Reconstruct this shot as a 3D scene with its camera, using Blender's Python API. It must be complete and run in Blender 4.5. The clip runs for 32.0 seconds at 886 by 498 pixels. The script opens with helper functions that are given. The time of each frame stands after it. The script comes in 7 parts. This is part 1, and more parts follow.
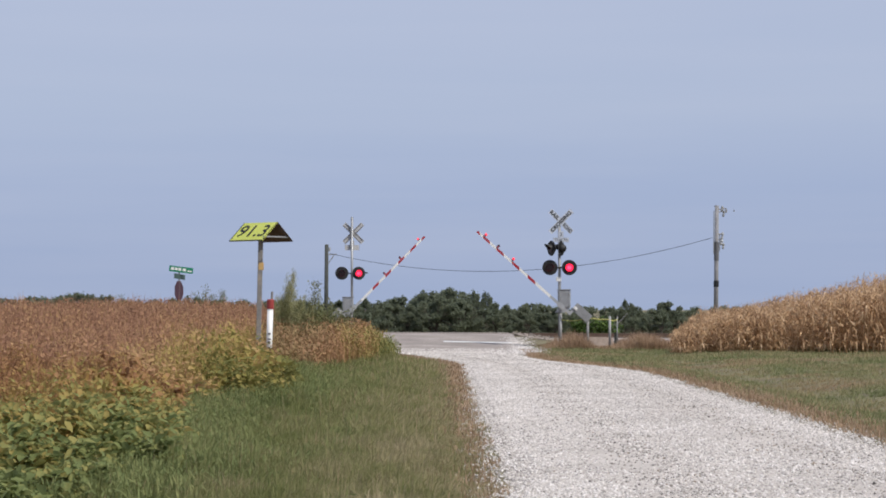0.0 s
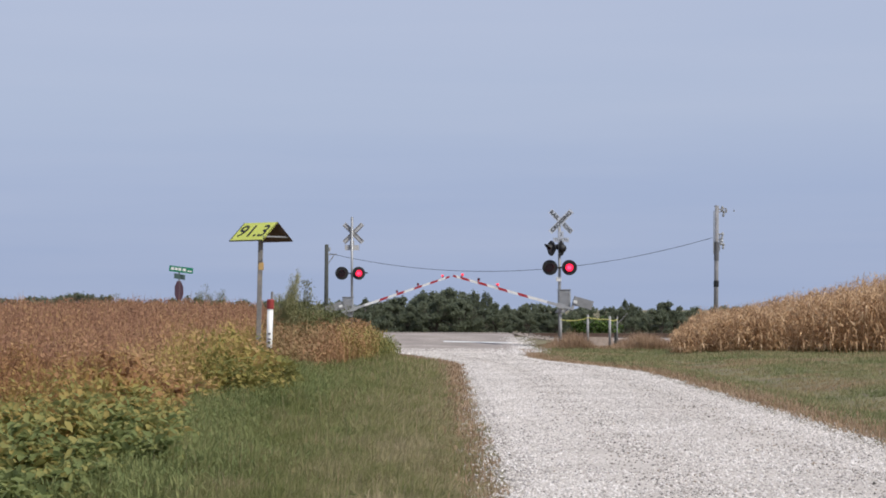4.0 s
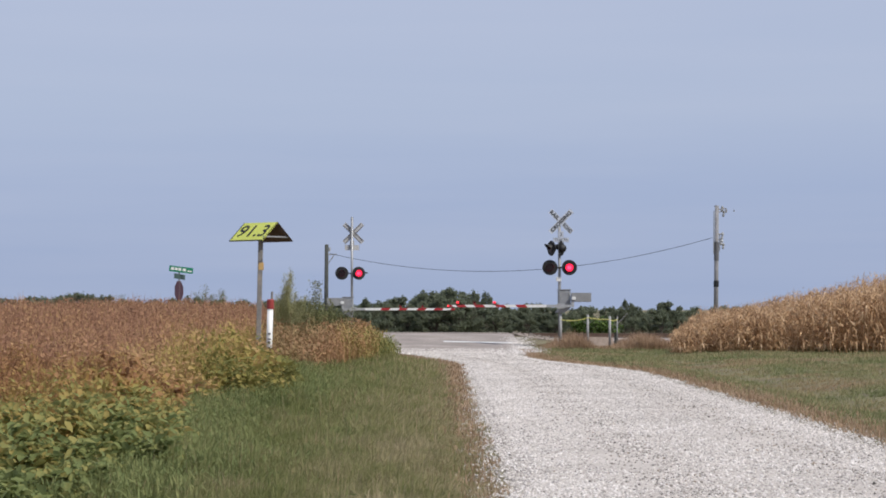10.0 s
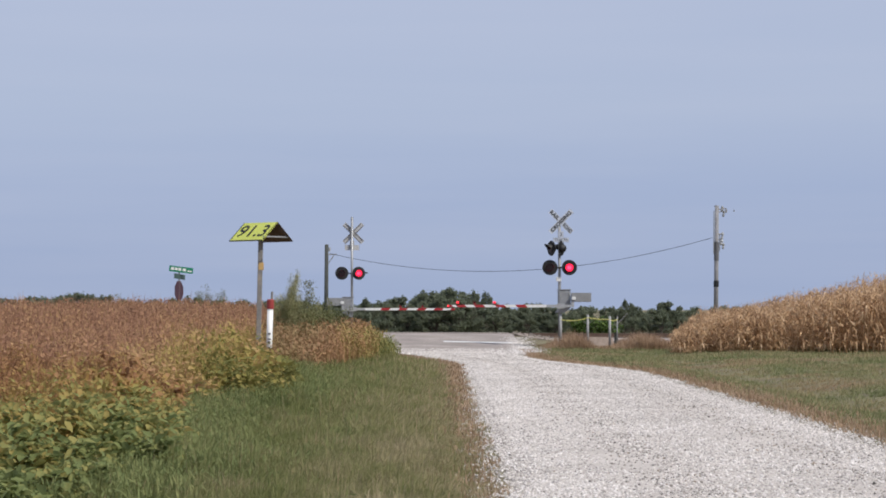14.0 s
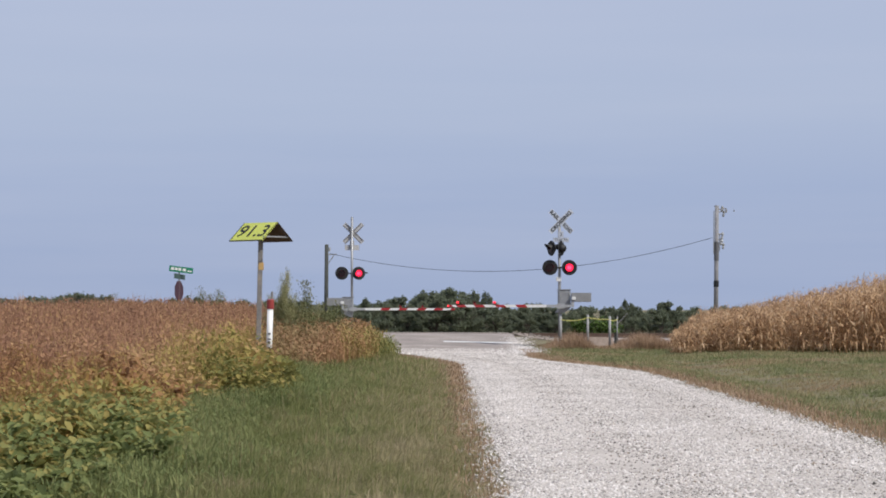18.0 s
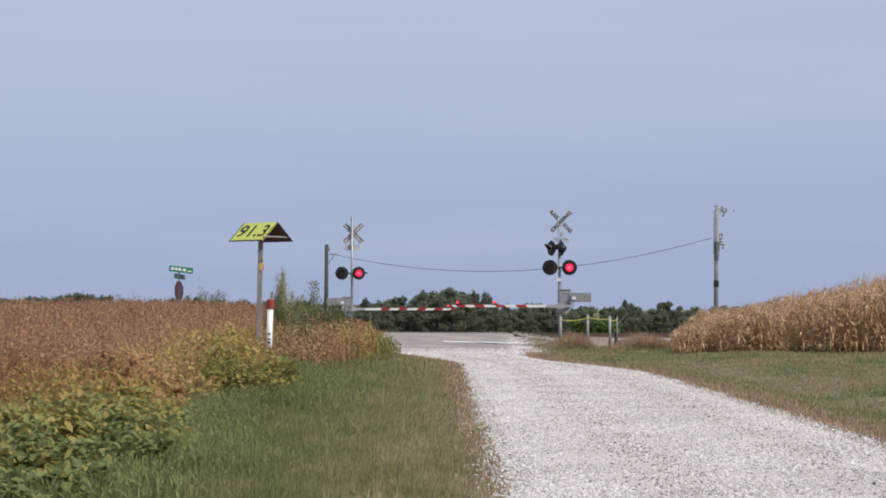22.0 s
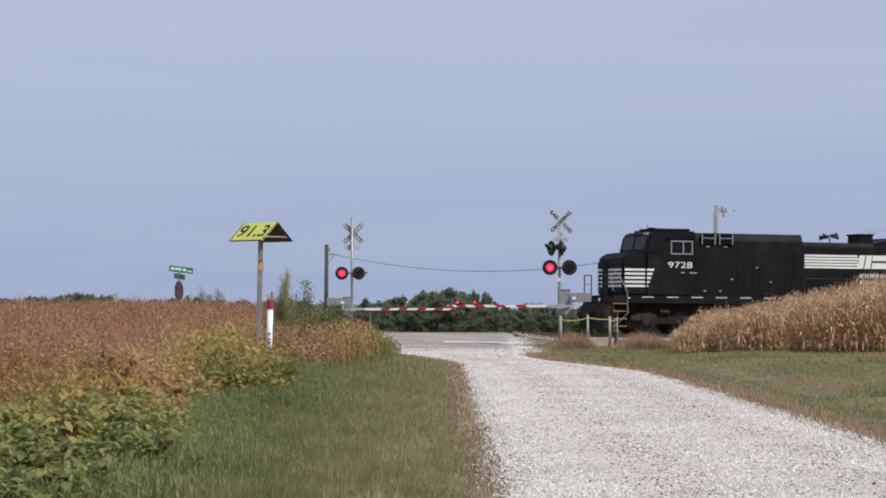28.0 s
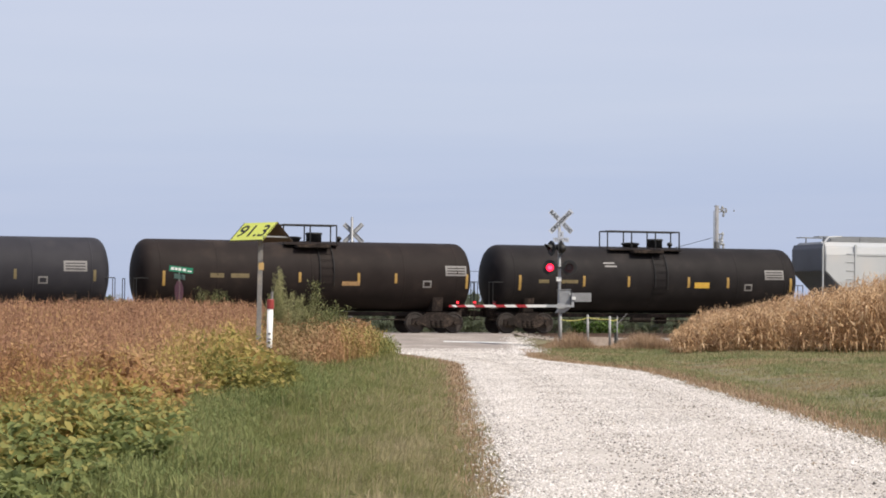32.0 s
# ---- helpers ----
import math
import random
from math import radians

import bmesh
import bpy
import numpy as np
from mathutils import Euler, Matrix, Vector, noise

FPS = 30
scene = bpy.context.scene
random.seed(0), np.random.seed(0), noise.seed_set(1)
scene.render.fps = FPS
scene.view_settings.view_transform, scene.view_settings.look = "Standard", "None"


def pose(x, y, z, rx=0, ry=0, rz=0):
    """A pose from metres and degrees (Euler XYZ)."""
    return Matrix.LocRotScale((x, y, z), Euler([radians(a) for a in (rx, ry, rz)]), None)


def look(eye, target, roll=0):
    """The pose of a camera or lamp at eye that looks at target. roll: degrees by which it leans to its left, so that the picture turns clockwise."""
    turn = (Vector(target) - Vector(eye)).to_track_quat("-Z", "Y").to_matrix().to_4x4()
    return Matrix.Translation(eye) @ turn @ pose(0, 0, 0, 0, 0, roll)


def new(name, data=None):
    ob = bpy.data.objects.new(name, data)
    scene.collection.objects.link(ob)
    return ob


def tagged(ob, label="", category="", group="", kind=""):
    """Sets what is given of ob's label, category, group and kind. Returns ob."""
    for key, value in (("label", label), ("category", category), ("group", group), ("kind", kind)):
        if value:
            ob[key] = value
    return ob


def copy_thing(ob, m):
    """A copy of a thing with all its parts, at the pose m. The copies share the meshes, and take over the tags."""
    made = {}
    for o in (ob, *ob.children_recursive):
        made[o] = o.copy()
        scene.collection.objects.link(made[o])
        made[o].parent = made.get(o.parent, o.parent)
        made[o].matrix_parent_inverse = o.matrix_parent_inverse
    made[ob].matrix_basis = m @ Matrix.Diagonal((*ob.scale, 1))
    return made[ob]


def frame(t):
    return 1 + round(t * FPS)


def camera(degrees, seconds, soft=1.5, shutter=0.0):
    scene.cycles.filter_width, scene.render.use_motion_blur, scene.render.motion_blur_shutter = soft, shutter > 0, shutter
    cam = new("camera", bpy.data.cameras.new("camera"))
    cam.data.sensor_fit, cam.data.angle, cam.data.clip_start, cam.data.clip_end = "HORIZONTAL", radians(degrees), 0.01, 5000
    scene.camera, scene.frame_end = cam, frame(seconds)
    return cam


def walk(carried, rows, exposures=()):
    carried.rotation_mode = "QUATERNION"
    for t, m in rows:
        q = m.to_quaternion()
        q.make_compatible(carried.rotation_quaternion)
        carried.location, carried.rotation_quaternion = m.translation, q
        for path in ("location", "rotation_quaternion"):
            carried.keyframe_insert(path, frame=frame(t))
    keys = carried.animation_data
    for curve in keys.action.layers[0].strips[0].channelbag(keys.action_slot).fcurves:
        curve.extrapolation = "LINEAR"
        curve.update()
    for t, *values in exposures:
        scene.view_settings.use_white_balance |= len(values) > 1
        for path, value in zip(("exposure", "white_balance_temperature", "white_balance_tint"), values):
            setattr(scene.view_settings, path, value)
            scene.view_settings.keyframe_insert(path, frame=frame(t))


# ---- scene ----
# A still camera on the verge of a gravel road, eye 1.6 m up, looking along the road.
cam = camera(22.0, 32.0, soft=1.8)
EYE_Z = 1.6
STILL = pose(0, 0, EYE_Z, 90 + 1.477, 0, 0)
walk(cam, [(0, STILL), (32, STILL)],
     exposures=[(0, 0.0, 6500, 10), (27.6, 0.0, 6500, 10), (28.4, 0.05, 6520, 10), (29.0, 0.22, 6620, 10), (29.6, 0.30, 6720, 10), (30.4, 0.315, 6900, 10), (32, 0.33, 7000, 10)])

# ---- light ----
SUN_DIR = Vector((0.58, -0.46, 0.86)).normalized()      # towards the sun
sun = new("sun", bpy.data.lights.new("sun", "SUN"))
sun.data.energy, sun.data.angle, sun.data.color = 3.6, radians(0.6), (1.0, 0.95, 0.87)
sun.matrix_world = look(SUN_DIR * 200, (0, 0, 0))

world = bpy.data.worlds.new("world")
scene.world = world
world.use_nodes = True
wn, wl = world.node_tree.nodes, world.node_tree.links
wn.clear()
sky = wn.new("ShaderNodeTexSky")
sky.sky_type, sky.sun_disc = "NISHITA", False
sky.sun_elevation = math.asin(SUN_DIR.z)
sky.sun_rotation = math.atan2(SUN_DIR.x, SUN_DIR.y)
sky.air_density, sky.dust_density, sky.ozone_density = 1.0, 2.0, 2.5
dim = wn.new("ShaderNodeVectorMath")
dim.operation = "SCALE"
dim.inputs["Scale"].default_value = 0.09
wl.new(sky.outputs[0], dim.inputs[0])
# thin high cloud: long level streaks of pale haze over the blue
wcoord = wn.new("ShaderNodeTexCoord")
wmap = wn.new("ShaderNodeMapping")
wmap.inputs["Scale"].default_value = (2.2, 2.2, 30.0)
wl.new(wcoord.outputs["Generated"], wmap.inputs[0])
wnoise = wn.new("ShaderNodeTexNoise")
wnoise.inputs["Scale"].default_value, wnoise.inputs["Detail"].default_value = 1.6, 5.0
wl.new(wmap.outputs[0], wnoise.inputs["Vector"])
wsep = wn.new("ShaderNodeSeparateXYZ")
wl.new(wcoord.outputs["Generated"], wsep.inputs[0])
wgrad = wn.new("ShaderNodeMapRange")                     # haze from the horizon up
wgrad.inputs[1].default_value, wgrad.inputs[2].default_value = 0.0, 0.16
wl.new(wsep.outputs["Z"], wgrad.inputs[0])
wramp = wn.new("ShaderNodeValToRGB")
wr = wramp.color_ramp
wr.elements[0].position, wr.elements[0].color = 0.0, (0.375, 0.457, 0.667, 1)
wr.elements[1].position, wr.elements[1].color = 1.0, (0.475, 0.537, 0.713, 1)
wr.elements.new(0.33).color = (0.385, 0.467, 0.679, 1)
wr.elements.new(0.55).color = (0.450, 0.522, 0.703, 1)
wl.new(wgrad.outputs[0], wramp.inputs[0])
wcloud = wn.new("ShaderNodeMapRange")
wcloud.inputs[1].default_value, wcloud.inputs[2].default_value = 0.42, 0.75
wcloud.inputs[3].default_value, wcloud.inputs[4].default_value = 0.0, 0.30
wl.new(wnoise.outputs[0], wcloud.inputs[0])
wveil = wn.new("ShaderNodeMixRGB")
wveil.inputs[2].default_value = (0.53, 0.58, 0.74, 1)
wl.new(wcloud.outputs[0], wveil.inputs[0])
wl.new(wramp.outputs[0], wveil.inputs[1])
wmix = wn.new("ShaderNodeMixRGB")
wmix.inputs[0].default_value = 0.88                      # a hazy day: little clear blue is left
wl.new(dim.outputs[0], wmix.inputs[1])
wl.new(wveil.outputs[0], wmix.inputs[2])
wbg = wn.new("ShaderNodeBackground")
wbg.inputs["Strength"].default_value = 1.0
wl.new(wmix.outputs[0], wbg.inputs["Color"])
wout = wn.new("ShaderNodeOutputWorld")
wl.new(wbg.outputs[0], wout.inputs["Surface"])

# ---- materials ----
def material(name, base, rough=0.7, metal=0.0, vary=0.25, scale=8.0, bump=0.0, bump_scale=60.0, other=None, island=False, gloss=0.5):
    """A surface of one base colour, broken up at two scales; other: the colour of its worn or dirty spots."""
    m = bpy.data.materials.new(name)
    m.use_nodes = True
    n, l = m.node_tree.nodes, m.node_tree.links
    b = n["Principled BSDF"]
    b.inputs["Roughness"].default_value, b.inputs["Metallic"].default_value = rough, metal
    b.inputs["Specular IOR Level"].default_value = gloss
    tc = n.new("ShaderNodeTexCoord")
    big = n.new("ShaderNodeTexNoise")
    big.inputs["Scale"].default_value, big.inputs["Detail"].default_value = scale, 4.0
    fine = n.new("ShaderNodeTexNoise")
    fine.inputs["Scale"].default_value, fine.inputs["Detail"].default_value = bump_scale, 3.0
    l.new(tc.outputs["Object"], big.inputs["Vector"])
    l.new(tc.outputs["Object"], fine.inputs["Vector"])
    ramp = n.new("ShaderNodeValToRGB")
    dark = tuple(c * (1 - vary) for c in base)
    light = tuple(min(1, c * (1 + vary)) for c in (other or base))
    ramp.color_ramp.elements[0].position, ramp.color_ramp.elements[0].color = 0.3, (*dark, 1)
    ramp.color_ramp.elements[1].position, ramp.color_ramp.elements[1].color = 0.7, (*light, 1)
    ramp.color_ramp.elements.new(0.5).color = (*base, 1)
    add = n.new("ShaderNodeMath")
    add.operation = "MULTIPLY_ADD"
    add.inputs[1].default_value = 0.5
    half = n.new("ShaderNodeMath")
    half.operation = "MULTIPLY"
    half.inputs[1].default_value = 0.5
    l.new(big.outputs[0], half.inputs[0])
    if island:
        g = n.new("ShaderNodeNewGeometry")
        l.new(g.outputs["Random Per Island"], add.inputs[0])
    else:
        l.new(fine.outputs[0], add.inputs[0])
    l.new(half.outputs[0], add.inputs[2])
    l.new(add.outputs[0], ramp.inputs[0])
    l.new(ramp.outputs[0], b.inputs["Base Color"])
    if bump:
        bp = n.new("ShaderNodeBump")
        bp.inputs["Strength"].default_value, bp.inputs["Distance"].default_value = bump, 0.02
        l.new(fine.outputs[0], bp.inputs["Height"])
        l.new(bp.outputs[0], b.inputs["Normal"])
    return m


def glowing(name, colour, strength):
    m = bpy.data.materials.new(name)
    m.use_nodes = True
    b = m.node_tree.nodes["Principled BSDF"]
    b.inputs["Base Color"].default_value = (*colour, 1)
    b.inputs["Emission Color"].default_value = (*colour, 1)
    b.inputs["Emission Strength"].default_value = strength
    return m


def foliage(name, stops, scale=0.5, axis=None, span=(0, 1), rough=0.65, noise_amount=0.35, trans=0.25, gain=1.0):
    """Leaves: a ramp of colours, picked leaf by leaf and by patches, or along one axis of the ground."""
    m = bpy.data.materials.new(name)
    m.use_nodes = True
    n, l = m.node_tree.nodes, m.node_tree.links
    b = n["Principled BSDF"]
    b.inputs["Roughness"].default_value = rough
    b.inputs["Specular IOR Level"].default_value = 0.08
    tc = n.new("ShaderNodeTexCoord")
    ns = n.new("ShaderNodeTexNoise")
    ns.inputs["Scale"].default_value, ns.inputs["Detail"].default_value = scale, 3.0
    l.new(tc.outputs["Object"], ns.inputs["Vector"])
    patchy = n.new("ShaderNodeMath")
    patchy.operation = "MULTIPLY_ADD"
    patchy.inputs[1].default_value, patchy.inputs[2].default_value = gain, 0.5 - 0.5 * gain
    l.new(ns.outputs[0], patchy.inputs[0])
    g = n.new("ShaderNodeNewGeometry")
    mixed = n.new("ShaderNodeMath")
    mixed.operation = "MULTIPLY_ADD"
    mixed.inputs[1].default_value = noise_amount
    l.new(g.outputs["Random Per Island"], mixed.inputs[0])
    sub = n.new("ShaderNodeMath")
    sub.operation = "SUBTRACT"
    sub.inputs[1].default_value = noise_amount / 2
    if axis is None:
        l.new(patchy.outputs[0], sub.inputs[0])
    else:
        sep = n.new("ShaderNodeVectorMath")
        sep.operation = "DOT_PRODUCT"
        sep.inputs[1].default_value = axis
        l.new(tc.outputs["Object"], sep.inputs[0])
        rng = n.new("ShaderNodeMapRange")
        rng.inputs[1].default_value, rng.inputs[2].default_value = span
        l.new(sep.outputs["Value"], rng.inputs[0])
        both = n.new("ShaderNodeMath")
        both.operation = "MULTIPLY_ADD"
        both.inputs[1].default_value = 0.7
        l.new(patchy.outputs[0], both.inputs[0])
        l.new(rng.outputs[0], both.inputs[2])
        less = n.new("ShaderNodeMath")
        less.operation = "SUBTRACT"
        less.inputs[1].default_value = 0.35
        l.new(both.outputs[0], less.inputs[0])
        l.new(less.outputs[0], sub.inputs[0])
    l.new(sub.outputs[0], mixed.inputs[2])
    ramp = n.new("ShaderNodeValToRGB")
    cr = ramp.color_ramp
    cr.elements[0].position, cr.elements[0].color = stops[0][0], (*stops[0][1], 1)
    cr.elements[1].position, cr.elements[1].color = stops[-1][0], (*stops[-1][1], 1)
    for p, c in stops[1:-1]:
        cr.elements.new(p).color = (*c, 1)
    l.new(mixed.outputs[0], ramp.inputs[0])
    l.new(ramp.outputs[0], b.inputs["Base Color"])
    if trans:
        t = n.new("ShaderNodeBsdfTranslucent")
        l.new(ramp.outputs[0], t.inputs["Color"])
        mx = n.new("ShaderNodeMixShader")
        mx.inputs[0].default_value = trans
        out = n["Material Output"]
        l.new(b.outputs[0], mx.inputs[1])
        l.new(t.outputs[0], mx.inputs[2])
        l.new(mx.outputs[0], out.inputs["Surface"])
    return m


# ---- mesh tools ----
def part(name, bm, mat, parent=None, label=""):
    """Links a bmesh as one mesh object, under a thing or under a part."""
    me = bpy.data.meshes.new(name)
    bm.to_mesh(me)
    bm.free()
    me.materials.append(mat)
    ob = new(name, me)
    if parent is not None:
        ob.parent = parent
    if label:
        tagged(ob, label)
    return ob


def thing(name, label, category, m=None, group="", kind=""):
    ob = new(name)
    ob.empty_display_size = 0.2
    if m is not None:
        ob.matrix_basis = m
    return tagged(ob, label, category, group, kind)


def box(bm, x0, x1, y0, y1, z0, z1, bevel=0.0, m=None):
    vs = bmesh.ops.create_cube(bm, size=1.0)["verts"]
    for v in vs:
        v.co = Vector((x0 + (v.co.x + 0.5) * (x1 - x0), y0 + (v.co.y + 0.5) * (y1 - y0), z0 + (v.co.z + 0.5) * (z1 - z0)))
    if bevel:
        es = {e for v in vs for e in v.link_edges}
        got = bmesh.ops.bevel(bm, geom=list(es), offset=bevel, segments=2, affect="EDGES", clamp_overlap=True)
        vs = list({v for f in got["faces"] for v in f.verts} | {v for v in vs if v.is_valid})
    if m is not None:
        bmesh.ops.transform(bm, matrix=m, verts=vs)
    return vs


def rod(bm, a, b, r, seg=10, r2=None):
    """A round bar from a to b."""
    a, b = Vector(a), Vector(b)
    d = b - a
    m = Matrix.Translation((a + b) / 2) @ d.to_track_quat("Z", "Y").to_matrix().to_4x4()
    return bmesh.ops.create_cone(bm, cap_ends=True, segments=seg, radius1=r, radius2=r if r2 is None else r2, depth=d.length, matrix=m)["verts"]


def prism(bm, outline, y0, y1):
    """A flat outline in x and z, drawn out from y0 to y1."""
    front = [bm.verts.new((x, y0, z)) for x, z in outline]
    back = [bm.verts.new((x, y1, z)) for x, z in outline]
    n = len(outline)
    bm.faces.new(front[::-1])
    bm.faces.new(back)
    for i in range(n):
        j = (i + 1) % n
        bm.faces.new((front[i], front[j], back[j], back[i]))
    bmesh.ops.recalc_face_normals(bm, faces=bm.faces[:])
    return front + back


def lathe(bm, rings, seg=24, axis="x"):
    """A turned body: rings of (place along the axis, radius)."""
    rows = []
    for p, r in rings:
        row = []
        for i in range(seg):
            a = 2 * math.pi * i / seg
            c, s = r * math.cos(a), r * math.sin(a)
            row.append(bm.verts.new((p, c, s) if axis == "x" else (c, p, s) if axis == "y" else (c, s, p)))
        rows.append(row)
    for r0, r1 in zip(rows, rows[1:]):
        for i in range(seg):
            j = (i + 1) % seg
            bm.faces.new((r0[i], r0[j], r1[j], r1[i]))
    bm.faces.new(rows[0][::-1])
    bm.faces.new(rows[-1])
    bmesh.ops.recalc_face_normals(bm, faces=bm.faces[:])


def smooth(ob):
    for p in ob.data.polygons:
        p.use_smooth = True
    return ob


def mesh_from(name, verts, faces, mat, soft=False):
    """One mesh out of numpy arrays of corners and of equal faces."""
    me = bpy.data.meshes.new(name)
    k = faces.shape[1]
    me.vertices.add(len(verts))
    me.vertices.foreach_set("co", np.ascontiguousarray(verts, dtype=np.float32).ravel())
    me.loops.add(faces.size)
    me.loops.foreach_set("vertex_index", np.ascontiguousarray(faces, dtype=np.int32).ravel())
    me.polygons.add(len(faces))
    me.polygons.foreach_set("loop_start", np.arange(0, faces.size, k, dtype=np.int32))
    if soft:
        me.polygons.foreach_set("use_smooth", np.ones(len(faces), dtype=bool))
    me.update(calc_edges=True)
    me.materials.append(mat)
    return new(name, me)


def lettering(name, text, size, m, mat, parent, thick=0.004, width=None, align="CENTER", bold=0.0):
    """Raised letters in the built-in font, as a mesh; m places the middle of the line, the text faces m's z."""
    cu = bpy.data.curves.new(name, "FONT")
    cu.offset = bold
    cu.body, cu.size, cu.extrude, cu.align_x, cu.align_y = text, size, thick, align, "CENTER"
    tmp = bpy.data.objects.new(name, cu)
    me = bpy.data.meshes.new_from_object(tmp)
    bpy.data.objects.remove(tmp)
    bpy.data.curves.remove(cu)
    me.materials.append(mat)
    if width:
        xs = [v.co.x for v in me.vertices]
        k = width / (max(xs) - min(xs))
        for v in me.vertices:
            v.co.x *= k
    ob = new(name, me)
    ob.parent = parent
    ob.matrix_basis = m
    return ob

# ---- plan ----
# x to the right, y away from the camera. The track runs at 20 degrees to the x axis.
SKEW = 20.0
TS, TC = math.sin(radians(SKEW)), math.cos(radians(SKEW))
TRACK_0 = Vector((-1.55 * TS, 100.0 + 1.55 * TC, 0.484))     # track centre at u = 0, top of rail
GRADE = 0.0068                                              # falls towards the right


def on_track(u, side=0.0, z=0.0):
    """A point u metres along the track, side metres beyond its centre, z over the rail."""
    return Vector((TRACK_0.x + u * TC - side * TS, TRACK_0.y + u * TS + side * TC, TRACK_0.z - GRADE * u + z))


def on_pose(u):
    return Matrix.Translation(on_track(u)) @ pose(0, 0, 0, 0, math.degrees(math.atan(GRADE)), SKEW)


def step(a, b, x):
    t = np.clip((x - a) / (b - a), 0, 1)
    return t * t * (3 - 2 * t)


def across(x, y):
    """Distance from the track centre (negative on the camera's side) and place along it."""
    dx, dy = x - TRACK_0.x, y - TRACK_0.y
    return -dx * TS + dy * TC, dx * TC + dy * TS


def land(x, y):
    """Height of the ground."""
    x, y = np.asarray(x, float), np.asarray(y, float)
    d, u = across(x, y)
    u = np.clip(u, -120, 120)
    rail = TRACK_0.z - GRADE * u
    z = 0.90 * step(-3.2, -8.5, x) * step(26, 84, y)
    z = z + 0.05 * np.sin(x * 0.9 + 1.3) * np.sin(y * 0.31) * step(6.5, 9, np.abs(x - 2.6))
    z = z - 0.14 * step(1.8, 0.0, np.abs(x - 7.2)) * step(30, 40, y) * step(88, 80, y)
    near = rail - 0.42
    w = step(-7.0, -2.4, d) * step(9.0, 2.6, d)
    z = z * (1 - w) + near * w
    back = step(3.0, 75.0, d)
    z = np.where(d > 2.6, near * (1 - back) - 2.0 * back, z)
    # the road's embankment on both sides of the crossing
    ramp = step(-11.5, -2.0, d) * step(16.0, 2.0, d)
    bank = step(6.2, 3.1, np.abs(x)) * ramp * (np.abs(d) < 16)
    return z * (1 - bank) + (rail - 0.11) * bank


def road_sides(y):
    """The left and right edges of the road; it narrows and bends before the crossing."""
    left = 0.40 - 3.30 * step(61, 88, y)
    right = np.interp(y, [0, 50, 56, 60, 64, 68, 72, 78, 90], [5.2, 5.15, 5.0, 4.5, 3.75, 3.1, 2.8, 2.8, 2.9])
    return left, right


def road_mid(y):
    """The road's middle line."""
    a, b = road_sides(y)
    return (a + b) / 2


def road_half(y):
    a, b = road_sides(y)
    return (b - a) / 2


def road_z(x, y):
    d, u = across(np.asarray(x, float), np.asarray(y, float))
    rail = TRACK_0.z - GRADE * np.clip(u, -60, 60)
    w = step(-11.5, -2.0, d) * step(16.0, 2.0, d)
    g = land(x, y)
    g = np.where(d > 2.6, np.maximum(g, -2.0), np.minimum(g, 0.02))
    return np.where(np.abs(d) < 16.0, g * (1 - w) + (rail - 0.075) * w, g) + 0.03


def patch(name, xs, ys, height, mat, soft=True):
    """A sheet over a grid; xs may depend on y."""
    v, f = [], []
    nx = len(xs(ys[0]))
    for y in ys:
        row = np.asarray(xs(y), float)
        z = height(row, np.full_like(row, y))
        v.append(np.stack([row, np.full_like(row, y), z], 1))
    v = np.concatenate(v)
    i = np.arange((len(ys) - 1) * nx).reshape(len(ys) - 1, nx)[:, :-1].ravel()
    f = np.stack([i, i + 1, i + nx + 1, i + nx], 1)
    return mesh_from(name, v, f, mat, soft)


def graded(a, b, n, k=1.0):
    return [a + (b - a) * (i / n) ** k for i in range(n + 1)]


SOIL = material("soil", (0.16, 0.135, 0.075), 0.95, vary=0.35, scale=0.7, bump=0.8, bump_scale=18, other=(0.20, 0.19, 0.09))
GRAVEL = material("gravel", (0.50, 0.450, 0.405), 0.9, vary=0.26, scale=0.5, bump=0.6, bump_scale=55, other=(0.53, 0.485, 0.445))
ASPHALT = material("asphalt", (0.280, 0.240, 0.212), 0.9, vary=0.34, scale=0.55, bump=0.5, bump_scale=14, other=(0.36, 0.315, 0.28))
BALLAST = material("ballast", (0.27, 0.225, 0.20), 0.95, vary=0.4, scale=3, bump=1.0, bump_scale=25, other=(0.36, 0.31, 0.28))

gx = sorted(set([-3000, -1500, -700, -300, -150, -90] + [round(v, 2) for v in np.arange(-60, 60.1, 1.0)] + [90, 150, 300, 700, 1500, 3000]))
gy = [-600, -200, -60, -20] + [round(v, 2) for v in np.arange(-6, 20, 2.0)] + [round(v, 2) for v in np.arange(20, 130, 0.8)] + [131, 136, 142, 150, 160, 172, 185, 200, 220, 250, 300, 400, 600, 1000, 1800, 3500]
ground = patch("ground", lambda y: gx, gy, land, SOIL)
tagged(ground, "dry brown soil under grass and field crops", "ground", kind="structure")
gravel_road = patch("road_gravel", lambda y: road_mid(y) + road_half(y) * np.linspace(-1, 1, 13), graded(-30, 80.0, 130),
                    lambda x, y: road_z(x, y) + 0.05 * (1 - ((x - road_mid(y)) / road_half(y)) ** 2) - 0.07 * step(0.9, 1.0, np.abs(x - road_mid(y)) / road_half(y)), GRAVEL)
tagged(gravel_road, "white crushed limestone gravel road", "road", kind="structure")
asphalt = patch("road", lambda y: road_mid(y) + (road_half(y) + 0.15 * step(84, 90, y)) * np.linspace(-1, 1, 13), graded(75.5, 160.0, 130), lambda x, y: road_z(x, y) + 0.045 * step(75, 79, y) - 0.01, ASPHALT)
